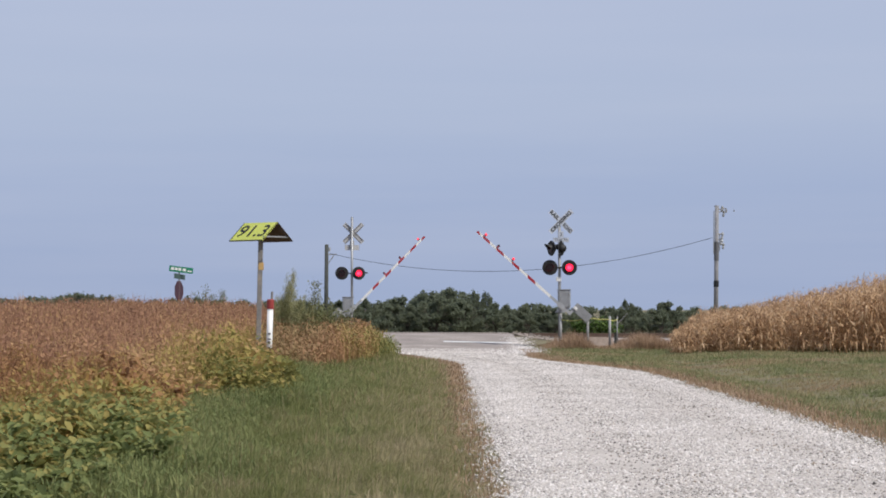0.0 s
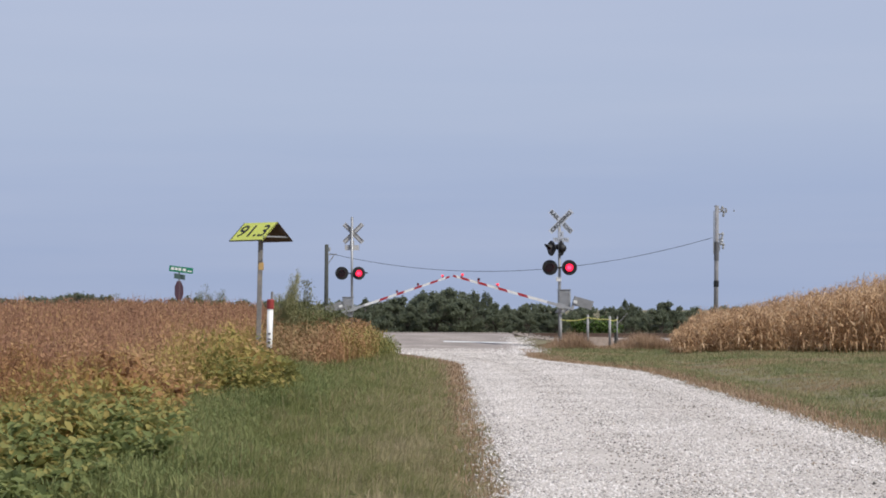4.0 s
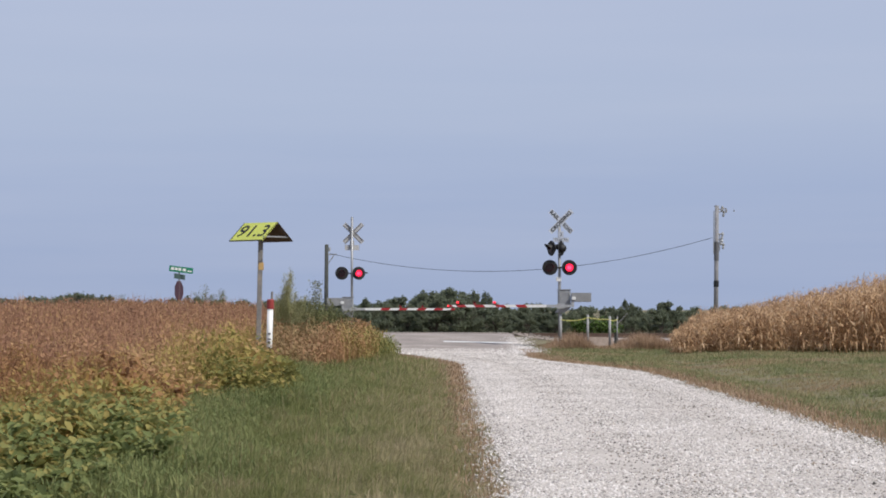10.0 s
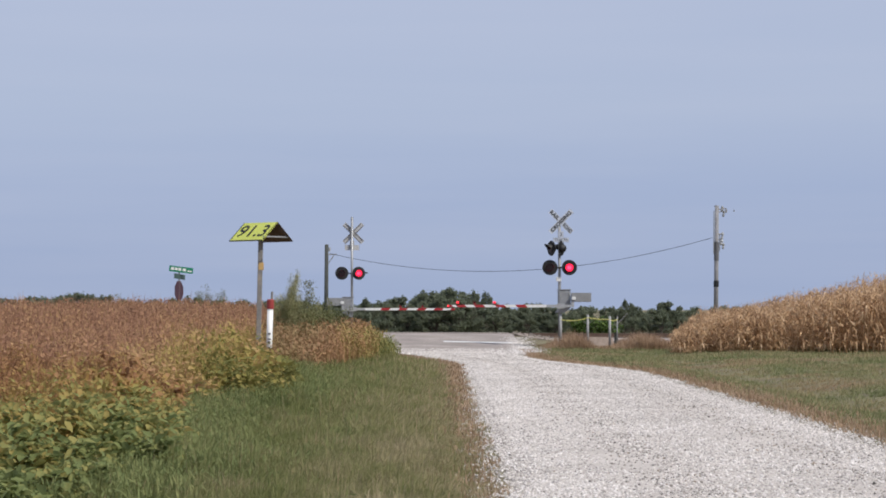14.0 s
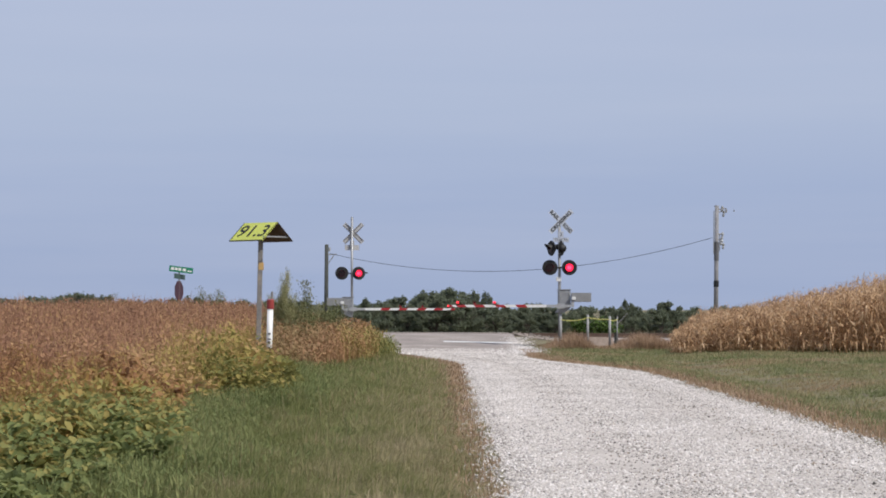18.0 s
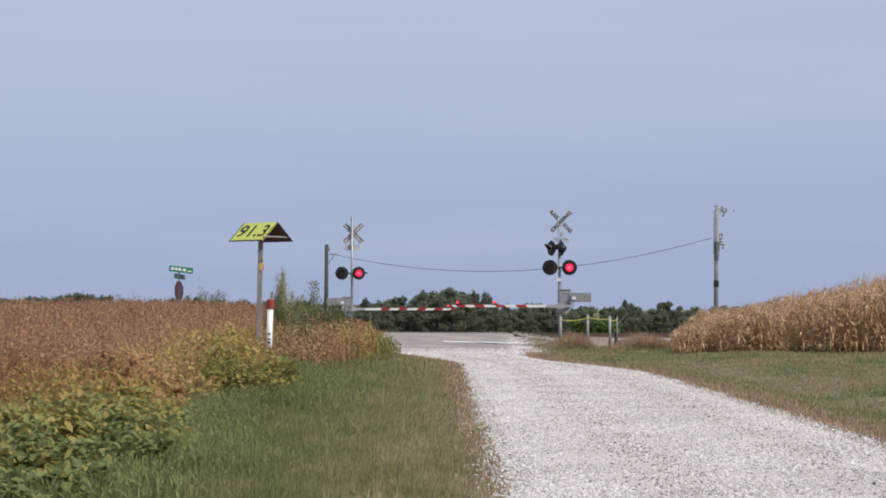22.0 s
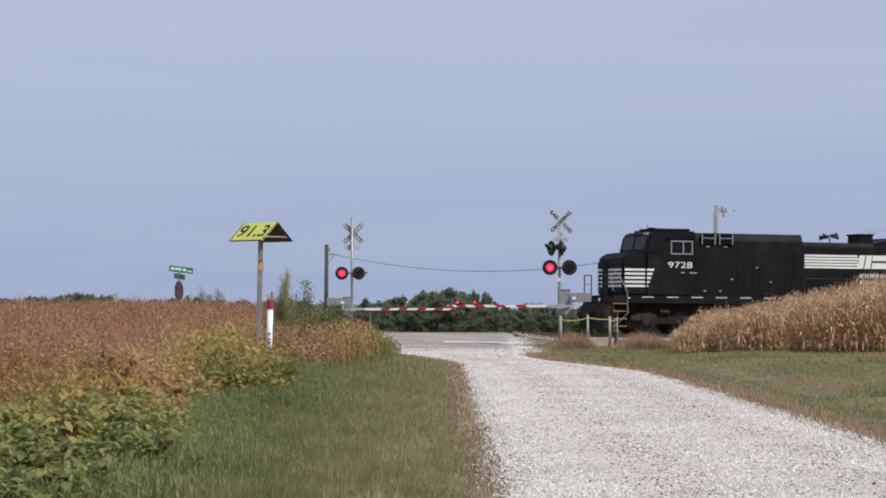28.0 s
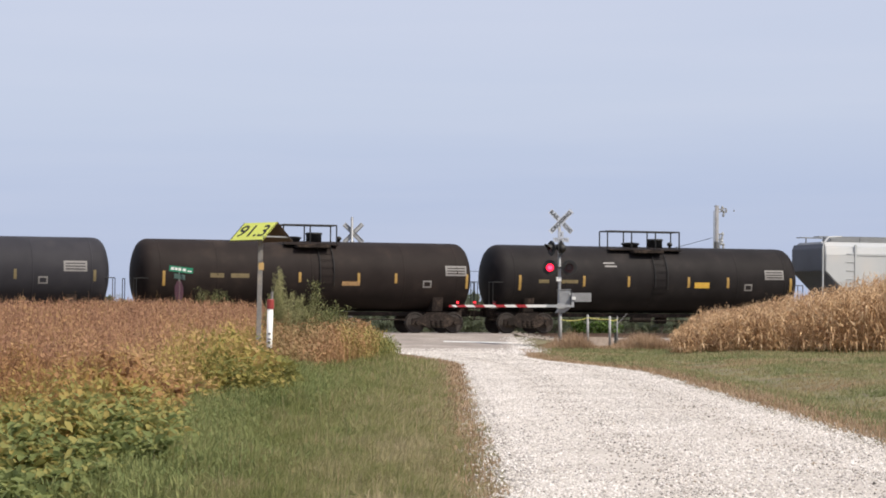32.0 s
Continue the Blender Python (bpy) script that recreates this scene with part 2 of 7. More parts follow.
tagged(asphalt, "worn grey asphalt road over the crossing", "road", kind="structure")

# ---- track ----
RAIL = material("rail steel", (0.16, 0.11, 0.085), 0.5, 0.6, vary=0.3, scale=4)
TIE = material("creosoted wood", (0.075, 0.06, 0.05), 0.9, vary=0.35, scale=5, bump=0.5)
bed_v, bed_f = [], []
BED = [(-4.2, -0.62), (-2.6, -0.46), (-1.75, -0.06 - 0.12), (1.75, -0.18), (2.6, -0.46), (4.2, -0.62)]
us = list(range(-200, 401, 4))
for u in us:
    for s, z in BED:
        bed_v.append(on_track(u, s, z))
nb = len(BED)
for i in range(len(us) - 1):
    for j in range(nb - 1):
        a = i * nb + j
        bed_f.append((a, a + nb, a + nb + 1, a + 1))
bed = mesh_from("track_bed", np.array(bed_v), np.array(bed_f), BALLAST)
tagged(bed, "grey crushed stone ballast bed of the railway", "track bed", kind="structure")
track = thing("railway_track", "single railway track with steel rails on dark wooden ties", "railway track", kind="structure")
for s in (-0.755, 0.755):
    bm = bmesh.new()
    for (w, z0, z1) in ((0.036, -0.035, 0.0), (0.009, -0.14, -0.03), (0.07, -0.165, -0.14)):
        q = []
        for u in (-200, 400):
            for a, b in ((s - w, z0), (s + w, z0), (s + w, z1), (s - w, z1)):
                q.append(bm.verts.new(on_track(u, a, b)))
        for i in range(4):
            j = (i + 1) % 4
            bm.faces.new((q[i], q[j], q[4 + j], q[4 + i]))
    bmesh.ops.recalc_face_normals(bm, faces=bm.faces[:])
    part("rail", bm, RAIL, track)
bm = bmesh.new()
box(bm, -0.115, 0.115, -1.3, 1.3, -0.33, -0.165, 0.012)
tie = part("tie", bm, TIE, track)
tie.matrix_basis = on_pose(-24.0)
for i in range(1, 100):
    u = -24 + i * 0.53
    if -3.6 < u < 3.2:
        continue
    o = new("tie", tie.data)
    o.parent = track
    o.matrix_basis = on_pose(u)

# ---- the crossing's signals ----
ALU = material("galvanised steel", (0.34, 0.345, 0.35), 0.5, 0.6, vary=0.2, scale=6)
ALU_DULL = material("weathered aluminium", (0.40, 0.41, 0.42), 0.6, 0.35, vary=0.2, scale=5)
BLACK = material("matt black paint", (0.012, 0.012, 0.012), 0.6, vary=0.3, scale=9)
WHITE = material("white sheeting", (0.74, 0.74, 0.72), 0.5, vary=0.08, scale=6)
RED = material("red sheeting", (0.36, 0.022, 0.028), 0.45, vary=0.15, scale=8)
CROSSBUCK_WHITE = material("weathered white sheeting", (0.52, 0.56, 0.63), 0.5, vary=0.1, scale=6)
SIGN_BACK = material("bare aluminium sign back", (0.42, 0.42, 0.42), 0.7, 0.0, vary=0.15, scale=5)
LENS_OFF = material("dark red lens", (0.034, 0.006, 0.006), 0.25, vary=0.2, scale=12)
LENS_ON = glowing("lit red lens", (1.0, 0.018, 0.06), 2.3)
LENS_HOT = glowing("lamp filament glow", (1.0, 0.045, 0.12), 3.2)
LENS_SMALL = glowing("small lit red lens", (1.0, 0.03, 0.05), 1.7)

STIFF_DARK = material("dark sign stiffener", (0.15, 0.15, 0.16), 0.7, vary=0.2, scale=6)
WEIGHT_GREY = material("dull grey weights", (0.27, 0.275, 0.28), 0.7, 0.2, vary=0.25, scale=4)

SHUTTERS = []        # (blade, which side of the pair)
ARMS = []            # (arm, pivot, direction)


def flasher(parent, x, z, turn, side, lit=True):
    """One round crossing lamp: backplate, housing, hood, lens and the blade that blinks it. Faces -y, turned about z."""
    head = part("flasher", disc_mesh(0.305, 0.012, 32), BLACK, parent, "round black lamp with a red lens and a hood")
    head.matrix_basis = pose(x, -0.16, z, 0, 0, turn)
    bm = bmesh.new()
    lathe(bm, [(0.0, 0.17), (0.05, 0.18), (0.16, 0.13), (0.21, 0.06)], 20, "y")
    smooth(part("housing", bm, BLACK, head))
    bm = bmesh.new()
    # the hood: an open half tube over the lens, longer on top
    n = 18
    rows = []
    for r in (0.165, 0.158):
        for k in range(2):
            row = []
            for i in range(n + 1):
                a = radians(-20 + 220 * i / n)
                reach = 0.0 if k == 0 else -0.30 * (0.35 + 0.65 * max(0, math.sin(a)))
                row.append(bm.verts.new((r * math.cos(a), reach, r * math.sin(a))))
            rows.append(row)
    for r0, r1 in ((rows[0], rows[1]), (rows[3], rows[2]), (rows[1], rows[3])):
        for i in range(n):
            bm.faces.new((r0[i], r0[i + 1], r1[i + 1], r1[i]))
    part("hood", bm, BLACK, head)
    part("lens", disc_mesh(0.15, 0.02, 28, -0.02), LENS_ON if lit else LENS_OFF, head, "round red glass lens")
    if lit:
        part("lamp_core", disc_mesh(0.075, 0.006, 20, -0.036), LENS_HOT, head)
        blade = part("shutter", disc_mesh(0.152, 0.006, 28, 0.0), LENS_OFF, head)
        blade.matrix_basis = pose(0, -0.045, 0)
        SHUTTERS.append((blade, side))
    return head


def disc_mesh(r, t, seg=28, y=0.0):
    bm = bmesh.new()
    bmesh.ops.create_cone(bm, cap_ends=True, segments=seg, radius1=r, radius2=r * 0.985, depth=t,
                          matrix=Matrix.Translation((0, y, 0)) @ Matrix.Rotation(radians(90), 4, "X"))
    return bm


def crossbuck(parent, y, z, mat, front, tilt=45):
    """Two crossed blades, lettered on the front."""
    for sgn, words in ((-1, (("RAIL", -0.36), ("ROAD", 0.36))), (1, (("CROSSING", 0.0),))):
        bm = bmesh.new()
        box(bm, -0.61, 0.61, -0.004 - 0.006 * sgn, 0.004 - 0.006 * sgn, -0.105, 0.105)
        blade = part("crossbuck_blade", bm, mat, parent)
        blade.matrix_basis = pose(0.06, y, z) @ Matrix.Rotation(radians(-tilt * sgn), 4, "Y")
        if not front:
            # two dark stiffening channels along the back of the blade
            for off in (-0.075, 0.075):
                bm = bmesh.new()
                box(bm, -0.56, 0.56, -0.024 - 0.006 * sgn, -0.005 - 0.006 * sgn, off - 0.018, off + 0.018)
                part("stiffener", bm, STIFF_DARK, blade)
        if front:
            for w, off in words:
                lettering("lettering", w, 0.20, pose(off, -0.004 - 0.006 * sgn - 0.005, -0.005, 90, 0, 0), BLACK, blade, 0.002,
                          0.44 if len(w) == 4 else 1.08, bold=0.006)


def gate_signal(name, at, front, label):
    """A crossing signal: mast, crossbuck, flashing lamps, gate mechanism and its arm."""
    s = thing(name, label, "crossing signal", pose(*at), "crossing signals")
    h = 5.10 if front else 5.50
    bm = bmesh.new()
    rod(bm, (0, 0, 0), (0, 0, h), 0.058, 16)
    smooth(part("mast", bm, ALU, s, "grey steel mast"))
    bm = bmesh.new()
    lathe(bm, [(0, 0.24), (0.05, 0.24), (0.07, 0.13), (0.30, 0.085), (0.34, 0.075)], 18, "z")
    part("mast_base", bm, ALU_DULL, s)
    bm = bmesh.new()
    rod(bm, (0, 0, h), (0, 0, h + 0.05), 0.064, 16, 0.03)
    part("mast_cap", bm, ALU, s)
    return s


def arm_thing(parent, pivot, direction, length, reds, white_to, lamps, label):
    """The gate arm as a part of its signal: it turns about its pivot. direction: -1 reaches left; reds: its bands, from the tip inward."""
    arm = part("gate_arm", arm_core(direction), ALU_DULL, parent, label)
    bands, last = [], 0.0
    for r0, r1 in reds:
        if r0 > last:
            bands.append((last, r0, WHITE))
        bands.append((r0, r1, RED))
        last = r1
    bands.append((last, white_to, WHITE))
    for d0, d1, mat in bands:
        x0, x1 = length - d1, length - d0
        bm = bmesh.new()
        hgt = 0.056 - 0.012 * (x0 / length)
        slant = 0.10
        pts = [(x0, -hgt), (x1, -hgt), (x1 + (slant if d0 else 0), hgt), (x0 + (slant if d1 < white_to else 0), hgt)]
        prism(bm, [(direction * px, pz) for px, pz in pts], -0.022, 0.022)
        part("stripe", bm, mat, arm)
    for k, d in enumerate(lamps):
        x = length - d
        bm = bmesh.new()
        box(bm, direction * x - 0.045, direction * x + 0.045, -0.05, 0.05, 0.06, 0.12, 0.01)
        rod(bm, (direction * x, -0.02, 0.135), (direction * x, 0.06, 0.135), 0.056, 14)
        part("arm_lamp", bm, RED, arm, "small red lamp on the gate arm")
        lens = part("lens", disc_mesh(0.05, 0.012, 18), LENS_OFF if k and direction > 0 else LENS_SMALL, arm)
        lens.matrix_basis = pose(direction * x, -0.03, 0.135)
        if k and direction < 0:
            blade = part("shutter", disc_mesh(0.054, 0.005, 18), LENS_OFF, arm)
            blade.matrix_basis = pose(direction * x, -0.045, 0.135)
            SHUTTERS.append((blade, "L" if k == 1 else "R"))
    weight_arms(arm, direction)
    for k in range(5):
        a, b = sorted((-1.18 * direction, (-0.40 - 0.02 * (k % 2)) * direction))
        bm = bmesh.new()
        box(bm, a, b, -0.21 + 0.086 * k, -0.21 + 0.086 * k + 0.072, 0.16 + 0.012 * (k % 3), 0.52 - 0.018 * (k % 2), 0.012)
        part("counterweight", bm, WEIGHT_GREY, arm, "dull grey counterweight plate")
    # a white block stands in for the sun's glint on the weights
    a, b = sorted((-0.40 * direction, -0.56 * direction))
    bm = bmesh.new()
    box(bm, a, b, -0.25, -0.213, 0.24, 0.36, 0.01)
    part("weight_glint", bm, WHITE, arm, "white block standing in for a glint on the counterweight")
    arm.matrix_basis = pose(*pivot)
    ARMS.append((arm, Vector(pivot), direction, parent.name))
    return arm




def arm_core(direction):
    """The tapered channel that carries the striped arm, in one bent outline with its hub."""
    bm = bmesh.new()
    pts = [(-0.14, -0.10), (0.14, -0.10), (0.20, -0.055), (0.58, -0.05), (0.58, 0.05), (0.20, 0.055), (0.14, 0.10), (-0.14, 0.10)]
    prism(bm, [(direction * x, z) for x, z in pts], -0.04, 0.04)
    return bm


def weight_arms(arm, direction):
    """The two cranked bars that carry the counterweight behind the pivot."""
    pts = [(0.10, -0.045), (0.10, 0.045), (-0.40, 0.045), (-0.40, 0.30), (-0.50, 0.30), (-0.50, -0.045)]
    for y in (-0.20, 0.17):
        bm = bmesh.new()
        prism(bm, [(direction * x, z) for x, z in pts], y, y + 0.03)
        part("weight_bar", bm, ALU_DULL, arm)


def mechanism(parent, z, direction):
    bm = bmesh.new()
    box(bm, -0.25, 0.25, 0.06, 0.46, z - 0.37, z + 0.37, 0.03, pose(0.18 * -direction, -0.30, 0))
    m = part("mechanism_case", bm, ALU_DULL, parent, "grey aluminium gate mechanism case")
    bm = bmesh.new()
    box(bm, -0.21, 0.21, 0.0, 0.02, z - 0.30, z + 0.30, 0.008, pose(0.18 * -direction, -0.265, 0))
    part("cover", bm, ALU, m)
    bm = bmesh.new()
    rod(bm, (0.0, -0.30, z), (0, 0.45, z), 0.04, 12)
    part("shaft", bm, ALU, m)
    x = 0.18 * -direction
    bm = bmesh.new()
    box(bm, x - 0.28, x + 0.28, -0.27, 0.19, z + 0.365, z + 0.405, 0.012)
    part("lid", bm, ALU, m)
    bm = bmesh.new()
    prism(bm, [(x - 0.24, z - 0.36), (x + 0.24, z - 0.36), (x + 0.10 * direction + 0.10, z - 0.52), (x + 0.22 * direction - 0.14, z - 0.52)], -0.22, 0.12)
    part("foot", bm, ALU_DULL, m)
    for dz in (-0.22, 0.22):
        bm = bmesh.new()
        box(bm, x + 0.15, x + 0.19, -0.285, -0.262, z + dz - 0.03, z + dz + 0.03, 0.005)
        part("latch", bm, WEIGHT_GREY, m)


def near_signal():
    s = gate_signal("crossing_signal", (4.63, 90.6, float(land(4.63, 90.6))), True,
                    "railroad crossing signal with crossbuck, flashing red lamps and striped gate")
    foot = float(land(4.63, 90.6))

    def up(z):
        return z - foot

    crossbuck(s, -0.08, up(5.027), CROSSBUCK_WHITE, True)
    bm = bmesh.new()
    box(bm, -0.25, 0.37, -0.090, -0.082, up(4.207), up(4.387), 0.01)
    part("tracks_plate", bm, CROSSBUCK_WHITE, s)
    bm = bmesh.new()
    box(bm, -0.04, 0.16, -0.090, -0.082, up(4.398), up(4.634), 0.01)
    part("track_count_plate", bm, CROSSBUCK_WHITE, s)
    lettering("lettering", "2", 0.2, pose(0.06, -0.092, up(4.510), 90), BLACK, s, 0.002)
    lettering("lettering", "TRACKS", 0.14, pose(0.06, -0.092, up(4.292), 90), BLACK, s, 0.002, 0.52)
    # lower pair, facing the road
    bm = bmesh.new()
    rod(bm, (-0.38, -0.06, up(3.196)), (0.38, -0.06, up(3.196)), 0.03, 10)
    part("crossarm", bm, BLACK, s)
    flasher(s, -0.385, up(3.196), 0, "L")
    flasher(s, 0.385, up(3.196), 0, "R")
    # upper pair, turned towards the side road
    bm = bmesh.new()
    rod(bm, (-0.46, 0.0, up(3.960)), (0.15, -0.12, up(3.960)), 0.03, 10)
    part("crossarm", bm, BLACK, s)
    flasher(s, -0.33, up(3.960), -62, "", False)
    flasher(s, 0.06, up(3.960), -118, "", False)
    bm = bmesh.new()
    box(bm, -0.13, 0.07, -0.14, -0.06, up(2.645), up(2.825), 0.01)
    part("number_plate", bm, WHITE, s, "small white plate on the mast")
    mechanism(s, up(1.926), -1)
    arm_thing(s, (0.05, -0.34, up(1.670)), -1, 4.45, [(0, 0.20), (0.36, 0.72), (1.07, 1.45), (1.90, 2.28), (2.72, 3.12)], 3.9, (0.35, 1.02, 1.80), "red and white striped gate arm")
    return s


def far_signal():
    s = gate_signal("crossing_signal", (-4.22, 105.6, float(land(-4.22, 105.6))), False,
                    "railroad crossing signal seen from behind, with lamps and a striped gate")
    foot = float(land(-4.22, 105.6))

    def up(z):
        return z - foot

    crossbuck(s, 0.09, up(5.055), SIGN_BACK, False)
    for a, b, w in ((4.270, 4.506, 0.33), (4.506, 4.715, 0.10)):
        bm = bmesh.new()
        box(bm, -w, w, 0.082, 0.09, up(a), up(b), 0.01)
        part("tracks_plate", bm, SIGN_BACK, s, "grey back of a sign plate")
    bm = bmesh.new()
    rod(bm, (-0.40, -0.02, up(3.197)), (0.40, -0.02, up(3.197)), 0.03, 10)
    part("crossarm", bm, BLACK, s)
    flasher(s, -0.46, up(3.197), 6, "L")
    flasher(s, 0.32, up(3.197), 14, "R")
    bm = bmesh.new()
    rod(bm, (0.32, 0.0, up(3.197)), (0.72, 0.05, up(3.223)), 0.05, 10, 0.03)
    part("lamp_back", bm, BLACK, s)
    mechanism(s, up(1.705), 1)
    arm_thing(s, (0.05, -0.30, up(1.535)), 1, 4.72, [(0, 0.25), (0.61, 1.0), (1.39, 1.78), (2.26, 2.63), (3.06, 3.46)], 4.2, (0.30, 1.50, 2.52), "red and white striped gate arm")
    return s


near_signal()
far_signal()

# ---- the train ----
# Every car's own space: x along the track from its leading coupler, y away from the camera, z over the rail.
SPEED = 20.2
LOCO_BLACK = material("black locomotive paint", (0.0092, 0.0090, 0.0108), 0.60, vary=0.35, scale=0.5, bump=0.03, bump_scale=1.6, other=(0.0165, 0.0145, 0.0142), gloss=0.11)
LOCO_DUSTY = material("dusty black locomotive paint", (0.0100, 0.0092, 0.0096), 0.65, vary=0.32, scale=0.5, bump=0.03, bump_scale=1.5, other=(0.0215, 0.0165, 0.0140), gloss=0.10)
LOCO_BROWN = material("brown-dusted locomotive paint", (0.0165, 0.0122, 0.0106), 0.75, vary=0.4, scale=0.7, bump=0.03, bump_scale=2.0, other=(0.027, 0.0195, 0.0160), gloss=0.08)
UNDER = material("grimy running gear", (0.024, 0.0185, 0.0165), 0.85, vary=0.55, scale=2.2, bump=0.4, bump_scale=12, other=(0.055, 0.040, 0.032), gloss=0.15)
GRILLE = material("dark radiator grille", (0.009, 0.009, 0.010), 0.8, vary=0.3, scale=5, bump=0.6, bump_scale=40, gloss=0.03)
LETTER_WHITE = material("white lettering", (0.72, 0.71, 0.68), 0.5, vary=0.12, scale=3)
LETTER_DUSTY = material("dusty white lettering", (0.42, 0.40, 0.37), 0.6, vary=0.2, scale=3)
NUMBER_DULL = material("grimy white figures", (0.26, 0.245, 0.225), 0.7, vary=0.3, scale=4)
STRIPE_GOLD = material("weathered cream striping", (0.55, 0.45, 0.30), 0.6, vary=0.2, scale=4)
STEP_AMBER = material("amber-brown step edge", (0.33, 0.20, 0.09), 0.6, vary=0.35, scale=9)
FRAME_GREY = material("grey window frame", (0.30, 0.31, 0.32), 0.45, 0.4, vary=0.15, scale=6)
GLASS = material("dark cab glass", (0.008, 0.010, 0.011), 0.15, vary=0.1, scale=4, gloss=0.16)
WHEEL = material("wheel steel", (0.055, 0.045, 0.04), 0.55, 0.4, vary=0.4, scale=6)
TANK_PLAIN = material("dull grey fuel tank paint", (0.021, 0.021, 0.023), 0.6, vary=0.3, scale=0.6, bump=0.02, bump_scale=2.0, other=(0.030, 0.028, 0.028), gloss=0.12)
TANK_GREY = material("charcoal tank paint", (0.036, 0.035, 0.041), 0.62, vary=0.20, scale=0.45, bump=0.02, bump_scale=1.3, other=(0.043, 0.040, 0.043), gloss=0.10)
TANK_BROWN = material("rust-dusted black tank paint", (0.024, 0.0185, 0.0172), 0.65, vary=0.26, scale=0.5, bump=0.02, bump_scale=1.3, other=(0.035, 0.026, 0.0215), gloss=0.09)
TANK_BLACK = material("black tank paint", (0.020, 0.0175, 0.0180), 0.62, vary=0.3, scale=0.5, bump=0.02, bump_scale=1.3, other=(0.028, 0.0235, 0.0225), gloss=0.09)
TANK_YELLOW = material("yellow reflective strip", (0.60, 0.36, 0.06), 0.5, vary=0.2, scale=9)
PLACARD = material("grey stencil panel", (0.20, 0.19, 0.185), 0.6, vary=0.25, scale=9)
HOPPER_WHITE = material("pale grey hopper paint", (0.44, 0.455, 0.47), 0.5, vary=0.14, scale=0.6, other=(0.46, 0.42, 0.385))
# dark grey puts the ends' shade into their colour; the bays share it
HOPPER_SHADE = material("shade grey of hopper ends and bays", (0.10, 0.105, 0.12), 0.6, vary=0.2, scale=1.0)

TRAIN = []
WHEELS = []


def bx(name, mat, parent, x0, x1, y0, y1, z0, z1, bevel=0.015, label=""):
    bm = bmesh.new()
    box(bm, x0, x1, y0, y1, z0, z1, bevel)
    return part(name, bm, mat, parent, label)


def pr(name, mat, parent, outline, y0, y1, bevel=0.03, label=""):
    bm = bmesh.new()
    prism(bm, outline, y0, y1)
    if bevel:
        bmesh.ops.bevel(bm, geom=bm.edges[:], offset=bevel, segments=2, affect="EDGES", clamp_overlap=True)
    return part(name, bm, mat, parent, label)


def across_profile(name, mat, parent, outline, x0, x1, bevel=0.03, label=""):
    """An outline in y and z, drawn out along the car."""
    bm = bmesh.new()
    vs = prism(bm, outline, x0, x1)
    for v in vs:
        v.co = Vector((v.co.y, v.co.x, v.co.z))
    bmesh.ops.recalc_face_normals(bm, faces=bm.faces[:])
    if bevel:
        bmesh.ops.bevel(bm, geom=bm.edges[:], offset=bevel, segments=2, affect="EDGES", clamp_overlap=True)
    return part(name, bm, mat, parent, label)


def rail_line(name, mat, parent, pts, r=0.018, label=""):
    bm = bmesh.new()
    for a, b in zip(pts, pts[1:]):
        rod(bm, a, b, r, 7)
    return part(name, bm, mat, parent, label)


def wheel_mesh(r):
    bm = bmesh.new()
    lathe(bm, [(-0.07, r * 0.30), (-0.065, r * 0.32), (-0.03, r * 0.45), (-0.03, r * 0.82), (-0.06, r * 0.86), (-0.06, r - 0.02), (0.05, r), (0.05, r + 0.025), (0.075, r + 0.025)], 28, "y")
    for k in range(3):
        a = 2 * math.pi * k / 3
        bmesh.ops.create_cone(bm, cap_ends=True, segments=8, radius1=0.03, radius2=0.03, depth=0.05,
                              matrix=Matrix.Translation((0.18 * math.cos(a), -0.075, 0.18 * math.sin(a))) @ Matrix.Rotation(radians(90), 4, "X"))
    return bm


WHEEL_DATA = {}


def wheels(truck, axles, r):
    for x in axles:
        for side in (-1, 1):
            if r not in WHEEL_DATA:
                o = part("wheel", wheel_mesh(r), WHEEL, truck)
                WHEEL_DATA[r] = o.data
            else:
                o = new("wheel", WHEEL_DATA[r])
                o.parent = truck
            base = pose(x, side * 0.79, r) @ Matrix.Rotation(0 if side < 0 else math.pi, 4, "Z")
            o.matrix_basis = base
            if side < 0:
                WHEELS.append((o, base, r))


